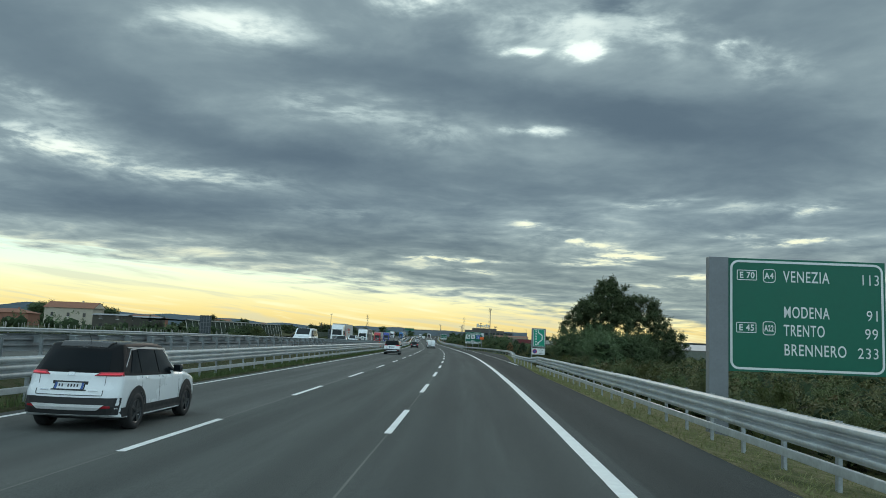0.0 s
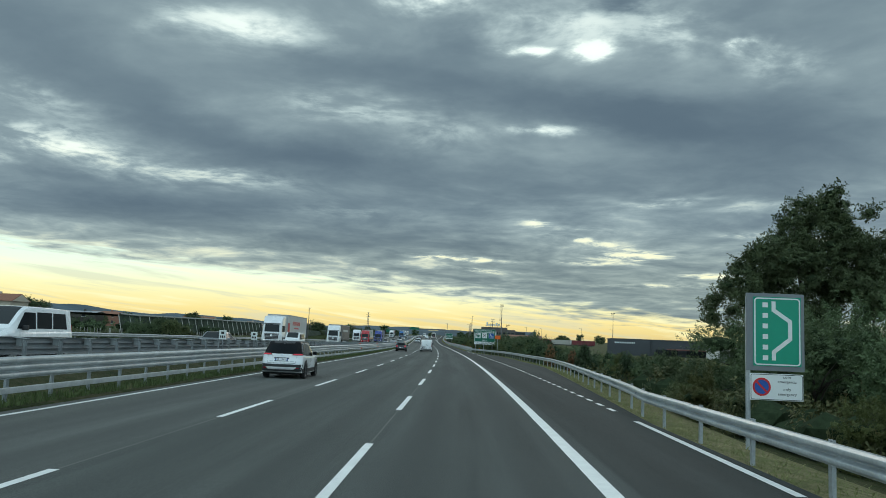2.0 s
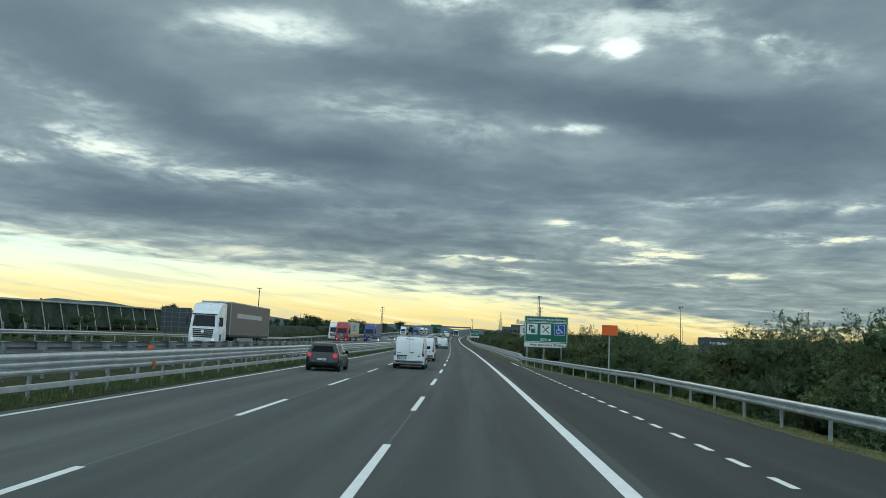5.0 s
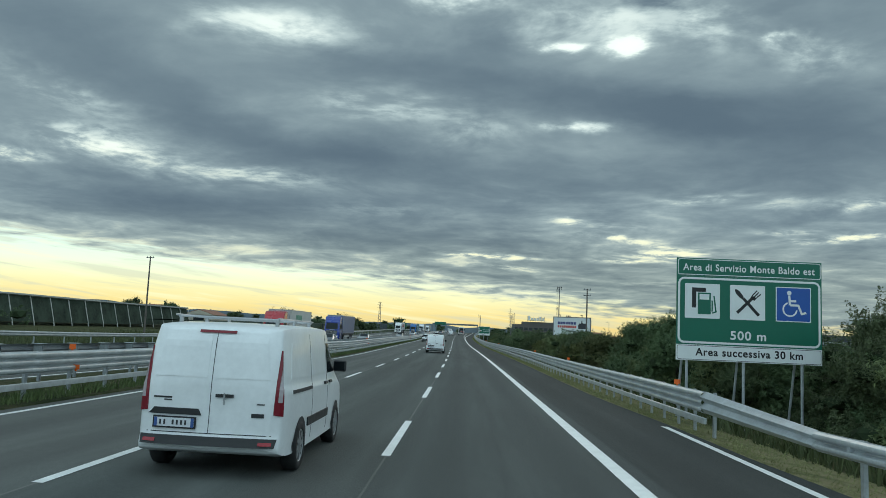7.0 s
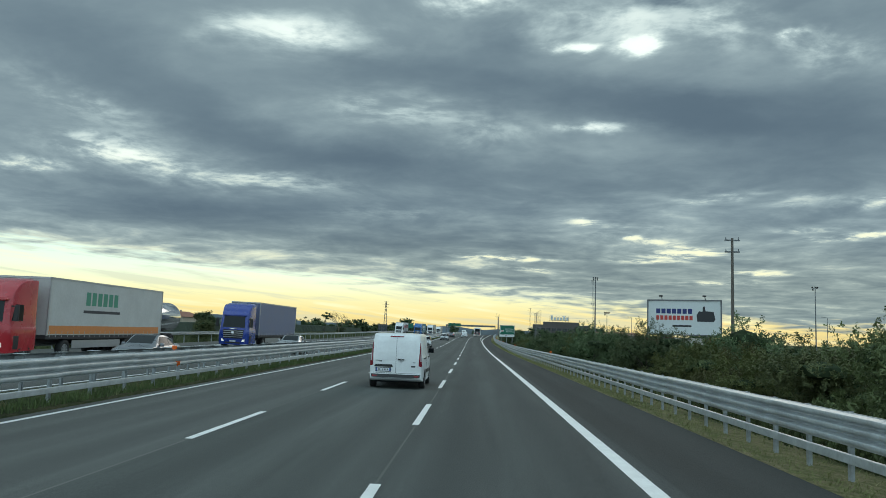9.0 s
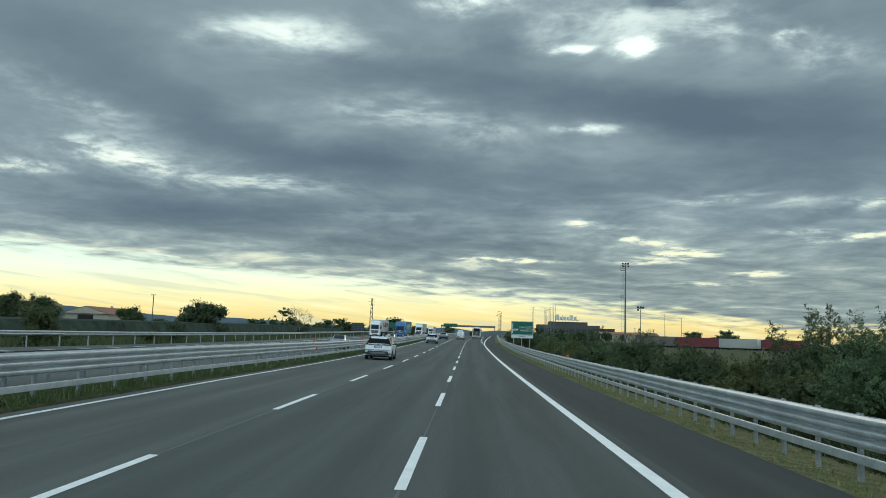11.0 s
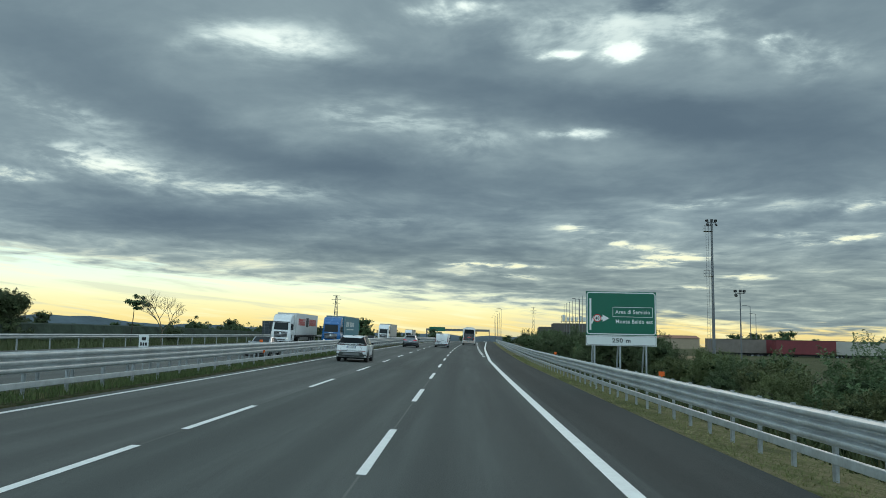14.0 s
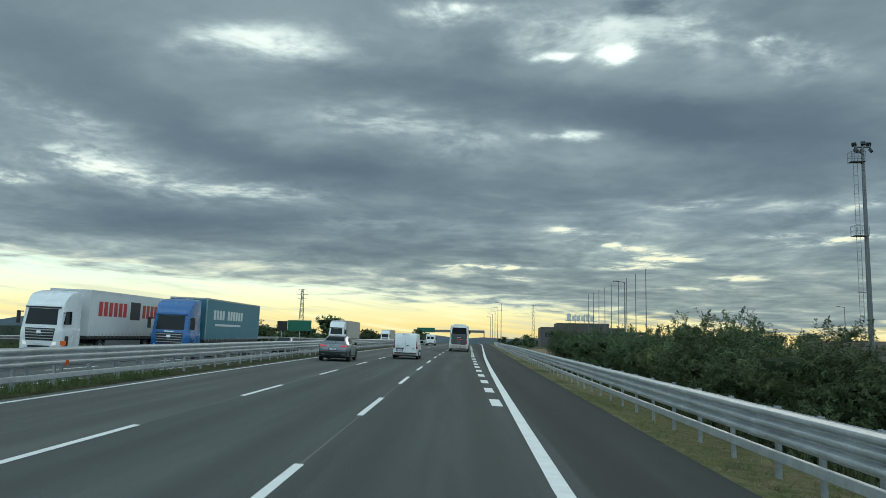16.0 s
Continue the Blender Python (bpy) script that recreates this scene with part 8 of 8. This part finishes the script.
def lattice_pylon(x, y, top):
    z = ground_at(x, y)
    h = top - z
    root = thing("lattice_pylon", Matrix.Translation((x, y, z)), "grey lattice power pylon with three crossarms", "pylon")
    bm = bmesh.new()
    levels = 9
    for i in range(levels):
        a, b = i / levels, (i + 1) / levels
        wa, wb = 1.1 * (1 - 0.8 * a), 1.1 * (1 - 0.8 * b)
        pa = [Vector((sx * wa, sy * wa, h * a)) for sx, sy in ((-1, -1), (1, -1), (1, 1), (-1, 1))]
        pb = [Vector((sx * wb, sy * wb, h * b)) for sx, sy in ((-1, -1), (1, -1), (1, 1), (-1, 1))]
        for k in range(4):
            add_tube(bm, pa[k], pb[k], 0.07, n=4)
            add_tube(bm, pa[k], pb[(k + 1) % 4], 0.04, n=4)
            add_tube(bm, pa[(k + 1) % 4], pb[k], 0.04, n=4)
    part("lattice", bm, STEEL_GREY, root)
    for q, w in ((0.98, 1.4), (0.90, 2.0), (0.82, 1.6)):
        part("crossarm", box(-w, w, -0.08, 0.08, h * q - 0.07, h * q + 0.07), STEEL_GREY, root)


lattice_pylon(-95.4, 706.0, 18.5)
lattice_pylon(-10.0, 900.0, 24.0)


def billboard():
    p0, p1 = Vector((-0.6, 316.7, 0)), Vector((4.75, 314.8, 0))
    c = (p0 + p1) / 2
    w = (p1 - p0).length
    yaw = math.degrees(math.atan2((p1 - p0).y, (p1 - p0).x))
    z = ground_at(c.x, c.y)
    root = thing("billboard", pose(c.x, c.y, 0, 0, 0, yaw), "large advertising board with blue and red bars on steel legs", "billboard")
    z0, z1 = 0.95, 3.66
    part("board", box(-w / 2, w / 2, -0.03, 0.1, z0, z1, 0.01), WHITE_PRINT, root)
    bm = bmesh.new()
    for a, b, d, e in ((-w / 2 - 0.1, -w / 2, z0 - 0.1, z1 + 0.1), (w / 2, w / 2 + 0.1, z0 - 0.1, z1 + 0.1), (-w / 2, w / 2, z0 - 0.1, z0), (-w / 2, w / 2, z1, z1 + 0.1)):
        add_box(bm, a, b, -0.08, 0.12, d, e)
    part("frame", bm, STEEL_GREY, root)
    navy = material("navy_print", (0.02, 0.035, 0.17), 0.5, vary=0.05)
    for i in range(7):
        part("print_bar", box(-2.2 + 0.42 * i, -1.87 + 0.42 * i, -0.04, -0.03, 2.62, 3.02), navy, root)
    for i in range(9):
        part("print_bar", box(-2.2 + 0.33 * i, -1.95 + 0.33 * i, -0.04, -0.03, 2.1, 2.46), RED_PRINT, root)
    part("dark_figure", poly([(1.05, 2.0), (1.0, 2.55), (1.2, 2.85), (1.45, 2.8), (1.5, 3.2), (1.62, 3.25), (1.7, 2.85), (2.3, 2.8), (2.45, 2.2), (2.3, 2.0)], -0.042, -0.03), INK, root)
    part("print_bar", box(-0.9, 0.6, -0.04, -0.03, 1.55, 1.7), INK, root)
    for x in (-1.7, 1.7):
        part("lamp_arm", tube((x, -0.05, z1 + 0.1), (x, -0.7, z1 + 0.35), 0.03, n=6), STEEL_GREY, root)
        part("lamp", box(x - 0.14, x + 0.14, -0.85, -0.65, z1 + 0.3, z1 + 0.42, 0.02), PLASTIC, root)
        part("leg", box(x - 0.12, x + 0.12, 0.12, 0.34, z - 0.4, z1, 0.01), STEEL_GREY, root)


billboard()


def message_board(s, o, w, h, z0, label):
    """Back of a variable message board: slatted dark panel on two posts."""
    p = at(s, o)
    root = thing("message_board", pose(p.x, p.y, p.z, 0, 0, heading(s)), label, "road sign")
    part("panel", box(-w / 2, w / 2, -0.12, 0.12, z0, z0 + h, 0.02), material("dark_panel", (0.05, 0.065, 0.075), 0.5, 0.3, vary=0.15), root)
    for i in range(1, 5):
        part("rib", box(-w / 2 + 0.05, w / 2 - 0.05, -0.16, -0.12, z0 + h * i / 5 - 0.03, z0 + h * i / 5 + 0.03), STEEL_GREY, root)
    for i in range(4):
        x = -w / 2 + w * (i + 0.5) / 4
        part("rib", box(x - 0.03, x + 0.03, -0.15, -0.121, z0 + 0.05, z0 + h - 0.05), STEEL_GREY, root)
    for x in (-w * 0.38, w * 0.38):
        part("post", box(x - 0.1, x + 0.1, 0.12, 0.3, -1.6, z0 + h * 0.9, 0.01), STEEL_GREY, root)


message_board(89.7, -29.4, 1.3, 2.1, 1.0, "grey framed board seen from behind beyond the road")
message_board(220.0, -31.0, 3.2, 2.6, 1.2, "dark slatted message board seen from behind")
message_board(512.0, -31.5, 3.1, 2.5, 0.6, "dark slatted message board beyond the far guard rail")


def flagpoles():
    for i in range(9):
        k = i / 8.0
        x, y = -6.3 + (-8.4 + 6.3) * k, 541 + 51 * k
        z = ground_at(x, y)
        root = thing("flagpole", Matrix.Translation((x, y, z)), "slim grey flagpole without a flag", "flagpole", "row of flagpoles")
        part("pole", tube((0, 0, -0.3), (0, 0, 10.2 - z), 0.07, 0.04, 8), STEEL_GREY, root)
        part("finial", tube((-0.1, 0, 10.2 - z), (0.1, 0, 10.25 - z), 0.05, n=6), STEEL_GREY, root)


flagpoles()


def orange_sign(s, o):
    root = thing("call_point_sign", stand(s, o, -0.5), "square orange sign on a slim grey post at the lay-by", "road sign")
    part("panel", box(-0.46, 0.46, -0.05, -0.02, 3.16, 3.76, 0.01), ORANGE, root)
    part("panel_back", box(-0.44, 0.44, -0.02, 0.01, 3.18, 3.74), GREY_SHEET, root)
    part("post", tube((0, 0.05, -0.6), (0, 0.05, 3.7), 0.04, n=10), ZINC_OLD, root)


orange_sign(185.0, 8.42)


def kilometre_plate(s, o):
    root = thing("kilometre_plate", stand(s, o), "small white kilometre plate on the median rails", "road sign", "kilometre plates")
    part("panel", box(-0.19, 0.19, -0.02, 0.0, 1.12, 1.60, 0.008), WHITE_FILM, root)
    for i in range(3):
        part("print_bar", box(-0.13 + 0.095 * i, -0.065 + 0.095 * i, -0.024, -0.02, 1.20, 1.32), BLACK_FILM, root)
    part("print_bar", box(-0.08, 0.08, -0.024, -0.02, 1.40, 1.52), BLACK_FILM, root)
    part("post", tube((0, 0.03, -0.2), (0, 0.03, 1.55), 0.03, n=8), ZINC_OLD, root)


for _s in (95.0, 101.5, 417.5):
    kilometre_plate(_s, -12.2)


def street_lamp(x, y, top, side=-1, group="lamp columns"):
    z = ground_at(x, y)
    root = thing("street_lamp", Matrix.Translation((x, y, z)), "grey lamp column with a short arm", "street lamp", group)
    h = top - z
    part("column", tube((0, 0, -0.4), (0, 0, h), 0.11, 0.06, 10), STEEL_GREY, root)
    part("arm", tube((0, 0, h - 0.05), (side * 1.1, 0, h + 0.12), 0.045, n=8), STEEL_GREY, root)
    part("lamp_head", box(min(side * 0.9, side * 1.55), max(side * 0.9, side * 1.55), -0.14, 0.14, h + 0.06, h + 0.18, 0.03), STEEL_GREY, root)


for s, o, t in ((548, 22.5, 9.2), (640, 9.6, 11), (672, 9.9, 11.3), (706, 10.2, 11.6), (742, 10.4, 12), (780, 10.6, 12.3), (560, 60, 9), (600, 75, 9), (520, 88, 9), (470, 95, 8)):
    street_lamp(road_x(s) + o, s, t)

# ---- buildings ----
PLASTER = material("ochre_plaster", (0.36, 0.29, 0.21), 0.9, vary=0.15, scale=1.0, bump=0.2)
PLASTER_RED = material("brick_red_plaster", (0.27, 0.13, 0.09), 0.9, vary=0.2, scale=1.0, bump=0.2)
ROOF_TILE = material("terracotta_roof", (0.26, 0.12, 0.075), 0.9, vary=0.3, scale=2.0, bump=0.5, bump_scale=14)
ANTHRACITE = material("anthracite_cladding", (0.055, 0.062, 0.070), 0.5, 0.2, vary=0.1, scale=0.6)
SHEET_ROOF = material("grey_sheet_roof", (0.36, 0.38, 0.40), 0.45, 0.4, vary=0.12, scale=1.0)
WHITE_WALL = material("white_wall", (0.60, 0.60, 0.58), 0.85, vary=0.12, scale=0.8)
DARK_GLASS = material("dark_window", (0.02, 0.024, 0.028), 0.1, vary=0.0)
NET = material("orchard_net", (0.045, 0.060, 0.046), 0.95, vary=0.6, scale=0.35, spec=0.03)


def house(x, y, w, d, h, wall, label, yaw=0, roof=1.5, hip=True, windows=3, cover=None):
    z = ground_at(x, y)
    root = thing("house", pose(x, y, z, 0, 0, yaw), label, "house")
    part("wall", box(-w / 2, w / 2, -d / 2, d / 2, -0.5, h), wall, root)
    bm = bmesh.new()
    e = 0.5
    i = min(w, d) * 0.5 if hip else 0.0
    a = [bm.verts.new(q) for q in ((-w / 2 - e, -d / 2 - e, h), (w / 2 + e, -d / 2 - e, h), (w / 2 + e, d / 2 + e, h), (-w / 2 - e, d / 2 + e, h), (-w / 2 + i - (0 if hip else e), 0, h + roof), (w / 2 - i + (0 if hip else e), 0, h + roof))]
    for q in ((0, 1, 5, 4), (2, 3, 4, 5), (1, 2, 5), (3, 0, 4), (3, 2, 1, 0)):
        bm.faces.new([a[k] for k in q])
    part("roof", bm, cover or ROOF_TILE, root)
    if not hip:                                  # plastered gable ends, with the barn's door
        for sg in (-1, 1):
            bm = bmesh.new()
            x0 = sg * (w / 2 + e)
            a = [bm.verts.new(q) for dx in (0.01, 0.05) for q in ((x0 + sg * dx, -d / 2, h), (x0 + sg * dx, d / 2, h), (x0 + sg * dx, 0, h + roof * 0.9))]
            for q in ((0, 1, 2), (5, 4, 3), (0, 3, 4, 1), (1, 4, 5, 2), (2, 5, 3, 0)):
                bm.faces.new([a[k] for k in q])
            part("gable", bm, wall, root)
            if not windows:
                part("door", box(min(x0 * 0.96, x0 * 0.985), max(x0 * 0.96, x0 * 0.985), -2.2, 2.2, -0.2, h - 0.3), DARK_GLASS, root)
    part("chimney", box(w * 0.15, w * 0.15 + 0.5, -0.3, 0.3, h + roof * 0.3, h + roof + 0.5), wall, root)
    for k in range(windows):
        xx = -w / 2 + w * (k + 0.5) / windows
        for zz in ([1.0] if h < 4.5 else [1.0, 3.8]):
            win = part("window", box(xx - 0.5, xx + 0.5, -d / 2 - 0.04, -d / 2 + 0.05, zz, zz + 1.3), DARK_GLASS, root)
            part("sill", box(xx - 0.6, xx + 0.6, -d / 2 - 0.12, -d / 2, zz - 0.1, zz), WHITE_WALL, win)


# dark walls that stand for the shade under the open farm sheds' roofs
SHED_SHADE = material("open_shed_shade", (0.075, 0.07, 0.058), 0.9, vary=0.3, scale=1.5, bump=0.3)
BEIGE = material("pale_beige_plaster", (0.46, 0.41, 0.33), 0.9, vary=0.12, scale=1.0, bump=0.2)
house(-140.5, 270.0, 16.5, 10.0, 6.5 - ground_at(-140.5, 270.0), BEIGE, "pale beige farmhouse with a tiled gable roof", 4, 2.2, False)
house(-167.0, 276.0, 16.0, 10.0, 4.2, PLASTER_RED, "low red house with a tiled roof", 6)
house(-121.5, 259.0, 11.0, 6.0, 4.4 - ground_at(-121.5, 259.0), SHED_SHADE, "low farm shed with a pale sheet roof", 3, 0.5, False, 2, SHEET_ROOF)
house(-118.0, 276.0, 13.0, 6.0, 4.2 - ground_at(-118.0, 276.0), SHED_SHADE, "long farm shed with a pale sheet roof", 3, 0.5, False, 2, SHEET_ROOF)
house(-172.0, 402.0, 22.0, 10.0, 5.0, PLASTER_RED, "red-roofed farmhouse far across the fields", -8)
house(-183.0, 552.0, 19.0, 10.0, 5.4, PLASTER, "ochre farmhouse far across the fields", 5, hip=False)
house(-142.0, 530.0, 26.0, 13.0, 2.9, BEIGE, "beige barn with a low gable and a dark door", 96, 2.2, False, 0)
house(-210.0, 470.0, 18.0, 10.0, 5.0, WHITE_WALL, "pale house with a low gabled roof", 0, hip=False)


def shed(x0, x1, y, d, z_top, wall, roofm, label, name="shed", gable=1.2, doors=2):
    z = ground_at((x0 + x1) / 2, y)
    w = x1 - x0
    root = thing(name, Matrix.Translation(((x0 + x1) / 2, y, z)), label, "building")
    h = z_top - z - gable
    part("wall", box(-w / 2, w / 2, 0, d, -0.5, h), wall, root)
    bm = bmesh.new()
    e = 0.3
    a = [bm.verts.new(q) for q in ((-w / 2 - e, -e, h), (-w / 2 - e, d + e, h), (w / 2 + e, d + e, h), (w / 2 + e, -e, h), (-w / 2 - e, d / 2, h + gable), (w / 2 + e, d / 2, h + gable))]
    for q in ((0, 3, 5, 4), (2, 1, 4, 5), (1, 0, 4), (3, 2, 5), (0, 1, 2, 3)):
        bm.faces.new([a[k] for k in q])
    part("roof", bm, roofm, root)
    for k in range(doors):
        yy = d * (k + 0.5) / doors
        part("door", box(-w / 2 - 0.05, -w / 2 + 0.02, yy - 1.2, yy + 1.2, -0.2, min(h, 3.0) - 0.3), DARK_GLASS, root)
    return root


# the long wall's shadow is put into its grey-green colour; the gable stays white
low_shed = shed(62.0, 118.0, 262.0, 12.0, 2.3, material("shaded_shed_wall", (0.15, 0.165, 0.14), 0.85, vary=0.2, scale=0.8), SHEET_ROOF, "long low shed with white gable and grey sheet roof", gable=1.85)
part("gable_wall", box(-28.09, -28.0, 0.1, 11.9, -0.4, 2.3 - 1.85 - ground_at(90, 262)), WHITE_WALL, low_shed)
root = thing("showroom", pose(49.0, 352.0, ground_at(50, 352), 0, 0, -12), "long anthracite-clad showroom with a flat roof", "building")
part("wall", box(0, 120, 0, 30, -0.5, 5.8), ANTHRACITE, root)
part("parapet", box(-0.2, 120.2, -0.2, 30.2, 5.8, 6.2), ANTHRACITE, root)
part("front_bay", box(-1.5, 14, -1.5, 10, -0.5, 6.1), ANTHRACITE, root)
for i in range(12):
    part("sign_bar", box(1.2 + 0.62 * i, 1.65 + 0.62 * i, -1.56, -1.5, 4.4, 4.95), WHITE_PRINT, root)
for i in range(9):
    part("window", box(16 + 11 * i, 24 + 11 * i, -0.05, 0.02, 0.3, 2.6), DARK_GLASS, root)
part("canopy", box(20, 70, -9, -1, 2.6, 3.0), material("dull_red_sheet", (0.16, 0.06, 0.05), 0.7, vary=0.2), root)

root = thing("factory", pose(-8.0, 836.0, ground_at(-8, 836), 0, 0, 0), "dark long factory building with a white rooftop sign", "building")
part("wall", box(0, 42, 0, 40, -0.5, 10.0), material("dark_factory_wall", (0.10, 0.09, 0.085), 0.8, vary=0.2, scale=0.3), root)
part("upper_storey", box(8, 34, 2, 30, 10.0, 12.2), material("dark_factory_wall", (0.1, 0.09, 0.085)), root)
for i in range(10):
    part("window", box(2 + 4 * i, 5 + 4 * i, -0.08, 0.02, 5.2, 7.4), DARK_GLASS, root)
for i in range(6):
    h = (3.6, 2.2, 2.2, 2.2, 3.2, 2.4)[i]
    part("sign_letter_bar", box(13 + 2.3 * i, 14.6 + 2.3 * i, -0.2, 0.1, 13.4, 13.4 + h, 0.3), WHITE_PRINT, root)
bm = bmesh.new()
for i in range(7):
    add_tube(bm, (12.5 + 2.3 * i, 0.5, 12.0), (12.5 + 2.3 * i, 0.3, 16.6), 0.1, n=5)
add_box(bm, 12, 28, 0.15, 0.3, 13.2, 13.4)
part("sign_frame", bm, STEEL_GREY, root)
part("glass_wing", box(42, 52, 2, 30, -0.5, 8.2), DARK_GLASS, root)
shed(20.0, 50.0, 700.0, 16.0, 4.5, PLASTER, ROOF_TILE, "low tiled building behind the brown field", "low_building", 1.2)

# parked trailers beyond the hedge
TARP_RED = material("dull_red_tarpaulin", (0.17, 0.028, 0.034), 0.6, vary=0.2, scale=0.8, bump=0.2, bump_scale=3.0)
for i, mat in enumerate((TARP_DARK, TARP_RED, TARP_BEIGE, TARP_RED, TARP_RED, TARP_BEIGE, TARP_WHITE, TARP_RED)):
    x, y = 26.0 + 12.6 * (i % 4) + (3.0 if i > 3 else 0), 561.0 + 3.2 * (i // 4) - 4.0 * (i % 2)
    z = ground_at(x, y)
    z = z - 0.5
    root = thing("parked_trailer", pose(x, y, z, 0, 0, 90), "parked box trailer behind the hedge", "trailer", "parked trailers")
    part("box_body", box(-1.25, 1.25, -6, 6, 1.1, 3.95, 0.03), mat, root)
    part("chassis", box(-0.6, 0.6, -5.6, 5.6, 0.7, 1.1), CHASSIS, root)
    for sg in (-1, 1):
        for yy in (-4.4, -3.1, 4.0):
            wheel(root, sg * 1.05, yy, 0.5, 0.3, sg, "truck")
    part("roof_edge", box(-1.27, 1.27, -6.02, 6.02, 3.90, 4.0, 0.02), CHASSIS, root)


# netted orchards on the far side
def net_row(s0, s1, o, top, label, posts=True):
    mid = (s0 + s1) / 2
    root = thing("orchard_net_row", Matrix.Translation((road_x(mid) + o, mid, ground_z(mid, o))), label, "orchard")
    inv = root.matrix_basis.inverted()
    bm = bmesh.new()
    rows = []
    for s in np.arange(s0, s1 + 1, 6.0):
        z = ground_z(s, o)
        x = road_x(s) + o
        rows.append([bm.verts.new(inv @ Vector(q)) for q in ((x + 1.9, s, z + 0.6), (x + 0.5, s, z + top), (x - 7, s, z + top + 0.25), (x - 14, s, z + top), (x - 14, s, z + top - 0.12), (x - 7, s, z + top + 0.13), (x + 0.45, s, z + top - 0.12), (x + 1.8, s, z + 0.6))])
    for a, b in zip(rows, rows[1:]):
        for i in range(8):
            bm.faces.new((a[i], b[i], b[(i + 1) % 8], a[(i + 1) % 8]))
    part("net", bm, NET, root)
    if posts:
        rolls = [[inv @ Vector((road_x(s) + o + 0.9 + dx, s, ground_z(s, o) + top + dz)) for dx, dz in ((0, -0.05), (0.28, 0.1), (0.2, 0.36), (-0.1, 0.40))] for s in np.arange(s0, s1 + 1, 6.0)]
        bm = bmesh.new()
        vs = [[bm.verts.new(q) for q in row] for row in rolls]
        for a, b in zip(vs, vs[1:]):
            for i in range(4):
                bm.faces.new((a[i], b[i], b[(i + 1) % 4], a[(i + 1) % 4]))
        part("rolled_net", bm, material("pale_net", (0.30, 0.31, 0.29), 0.9, vary=0.25, scale=1.0), root)
    pole = shared("net_post", tube((0, 0, -0.3), (0, 0, top + 0.1), 0.13, 0.11, 6), material("pale_net_posts", (0.52, 0.51, 0.47), 0.9, vary=0.15))
    for i, s in enumerate(np.arange(s0, s1, 7.3) if posts else []):
        x = road_x(s) + o
        link_part("net_post", pole, root, inv @ (Matrix.Translation((x + 2.0, s, ground_z(s, o))) @ pose(0, 0, 0, 0, -14, 0)))


net_row(248, 424, -83.0, 5.4, "dark netted orchard with leaning posts and pale rolled net")
net_row(380, 660, -64.0, 2.9, "long dark netted orchard beyond the motorway", False)
# vines on wooden posts beyond the far guard rail
def vine_row(s0, s1, o, label):
    mid = (s0 + s1) / 2
    root = thing("vine_row", Matrix.Translation((road_x(mid) + o, mid, ground_z(mid, o))), label, "vineyard")
    inv = root.matrix_basis.inverted()
    pole = shared("vine_post", tube((0, 0, -0.3), (0, 0, 2.5), 0.05, 0.045, 6), CONCRETE)
    r = random.Random(int(s0 - o))
    blobs = []
    for s in np.arange(s0, s1, 4.5):
        link_part("vine_post", pole, root, inv @ (Matrix.Translation((road_x(s) + o, s, ground_z(s, o))) @ pose(0, 0, 0, r.uniform(-3, 3), r.uniform(-4, 4), 0)))
        for _ in range(3):
            q = inv @ Vector((road_x(s) + o + r.uniform(-0.3, 0.3), s + r.uniform(0, 4.5), ground_z(s, o) + r.uniform(0.7, 1.5)))
            blobs.append((q.x, q.y, q.z, 0.5, 1.3, 0.6))
    link_part("vine_leaves", leaf_cloud("vine_leaves", blobs, 90 * len(blobs), 0.11, LEAF, int(s0 - o), 0.3, 0.4, True, 0.6), root, Matrix.Identity(4))["kind"] = "stuff"


for k in range(4):
    vine_row(70 + 12 * k, 236, -47.0 - 7.0 * k, "row of green vines on pale wooden posts")

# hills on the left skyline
# the blue-grey haze of distance is put into the woods' base colour
HILL = material("hazy_wooded_hills", (0.095, 0.125, 0.145), 0.95, vary=0.3, scale=0.004, spec=0.1)
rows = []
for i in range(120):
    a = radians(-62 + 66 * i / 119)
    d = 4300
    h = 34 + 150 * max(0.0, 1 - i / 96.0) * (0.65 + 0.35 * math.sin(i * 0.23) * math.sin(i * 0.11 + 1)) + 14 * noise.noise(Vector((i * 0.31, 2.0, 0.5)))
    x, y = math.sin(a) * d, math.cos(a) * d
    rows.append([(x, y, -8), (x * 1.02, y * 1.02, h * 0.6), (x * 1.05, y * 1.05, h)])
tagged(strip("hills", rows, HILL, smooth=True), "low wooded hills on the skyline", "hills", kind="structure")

# a gantry over the road far ahead
root = thing("road_gantry", stand(880, -4.0), "grey steel gantry over the motorway far ahead", "gantry")
part("beam", box(-26, 14, -0.5, 0.5, 6.2, 7.6, 0.05), STEEL_GREY, root)
for x in (-26, 13.5):
    part("leg", box(x, x + 0.5, -0.3, 0.3, -1, 6.2), STEEL_GREY, root)
part("sign_panel", box(-24, -14, -0.7, -0.5, 6.0, 8.6), GREEN, root)
root = thing("direction_sign", stand(585, -29.5), "green direction sign of the other carriageway seen from ahead", "road sign")
part("panel", box(-3.0, 1.4, -0.1, 0.1, 2.2, 4.2), GREEN, root)
part("number_bar", box(-5.0, -3.1, -0.1, 0.1, 2.2, 4.0), BLACK_FILM, root)
for x in (-4.2, -0.8):
    part("post", tube((x, 0.15, -1.5), (x, 0.15, 4.0), 0.09, n=8), ZINC_OLD, root)
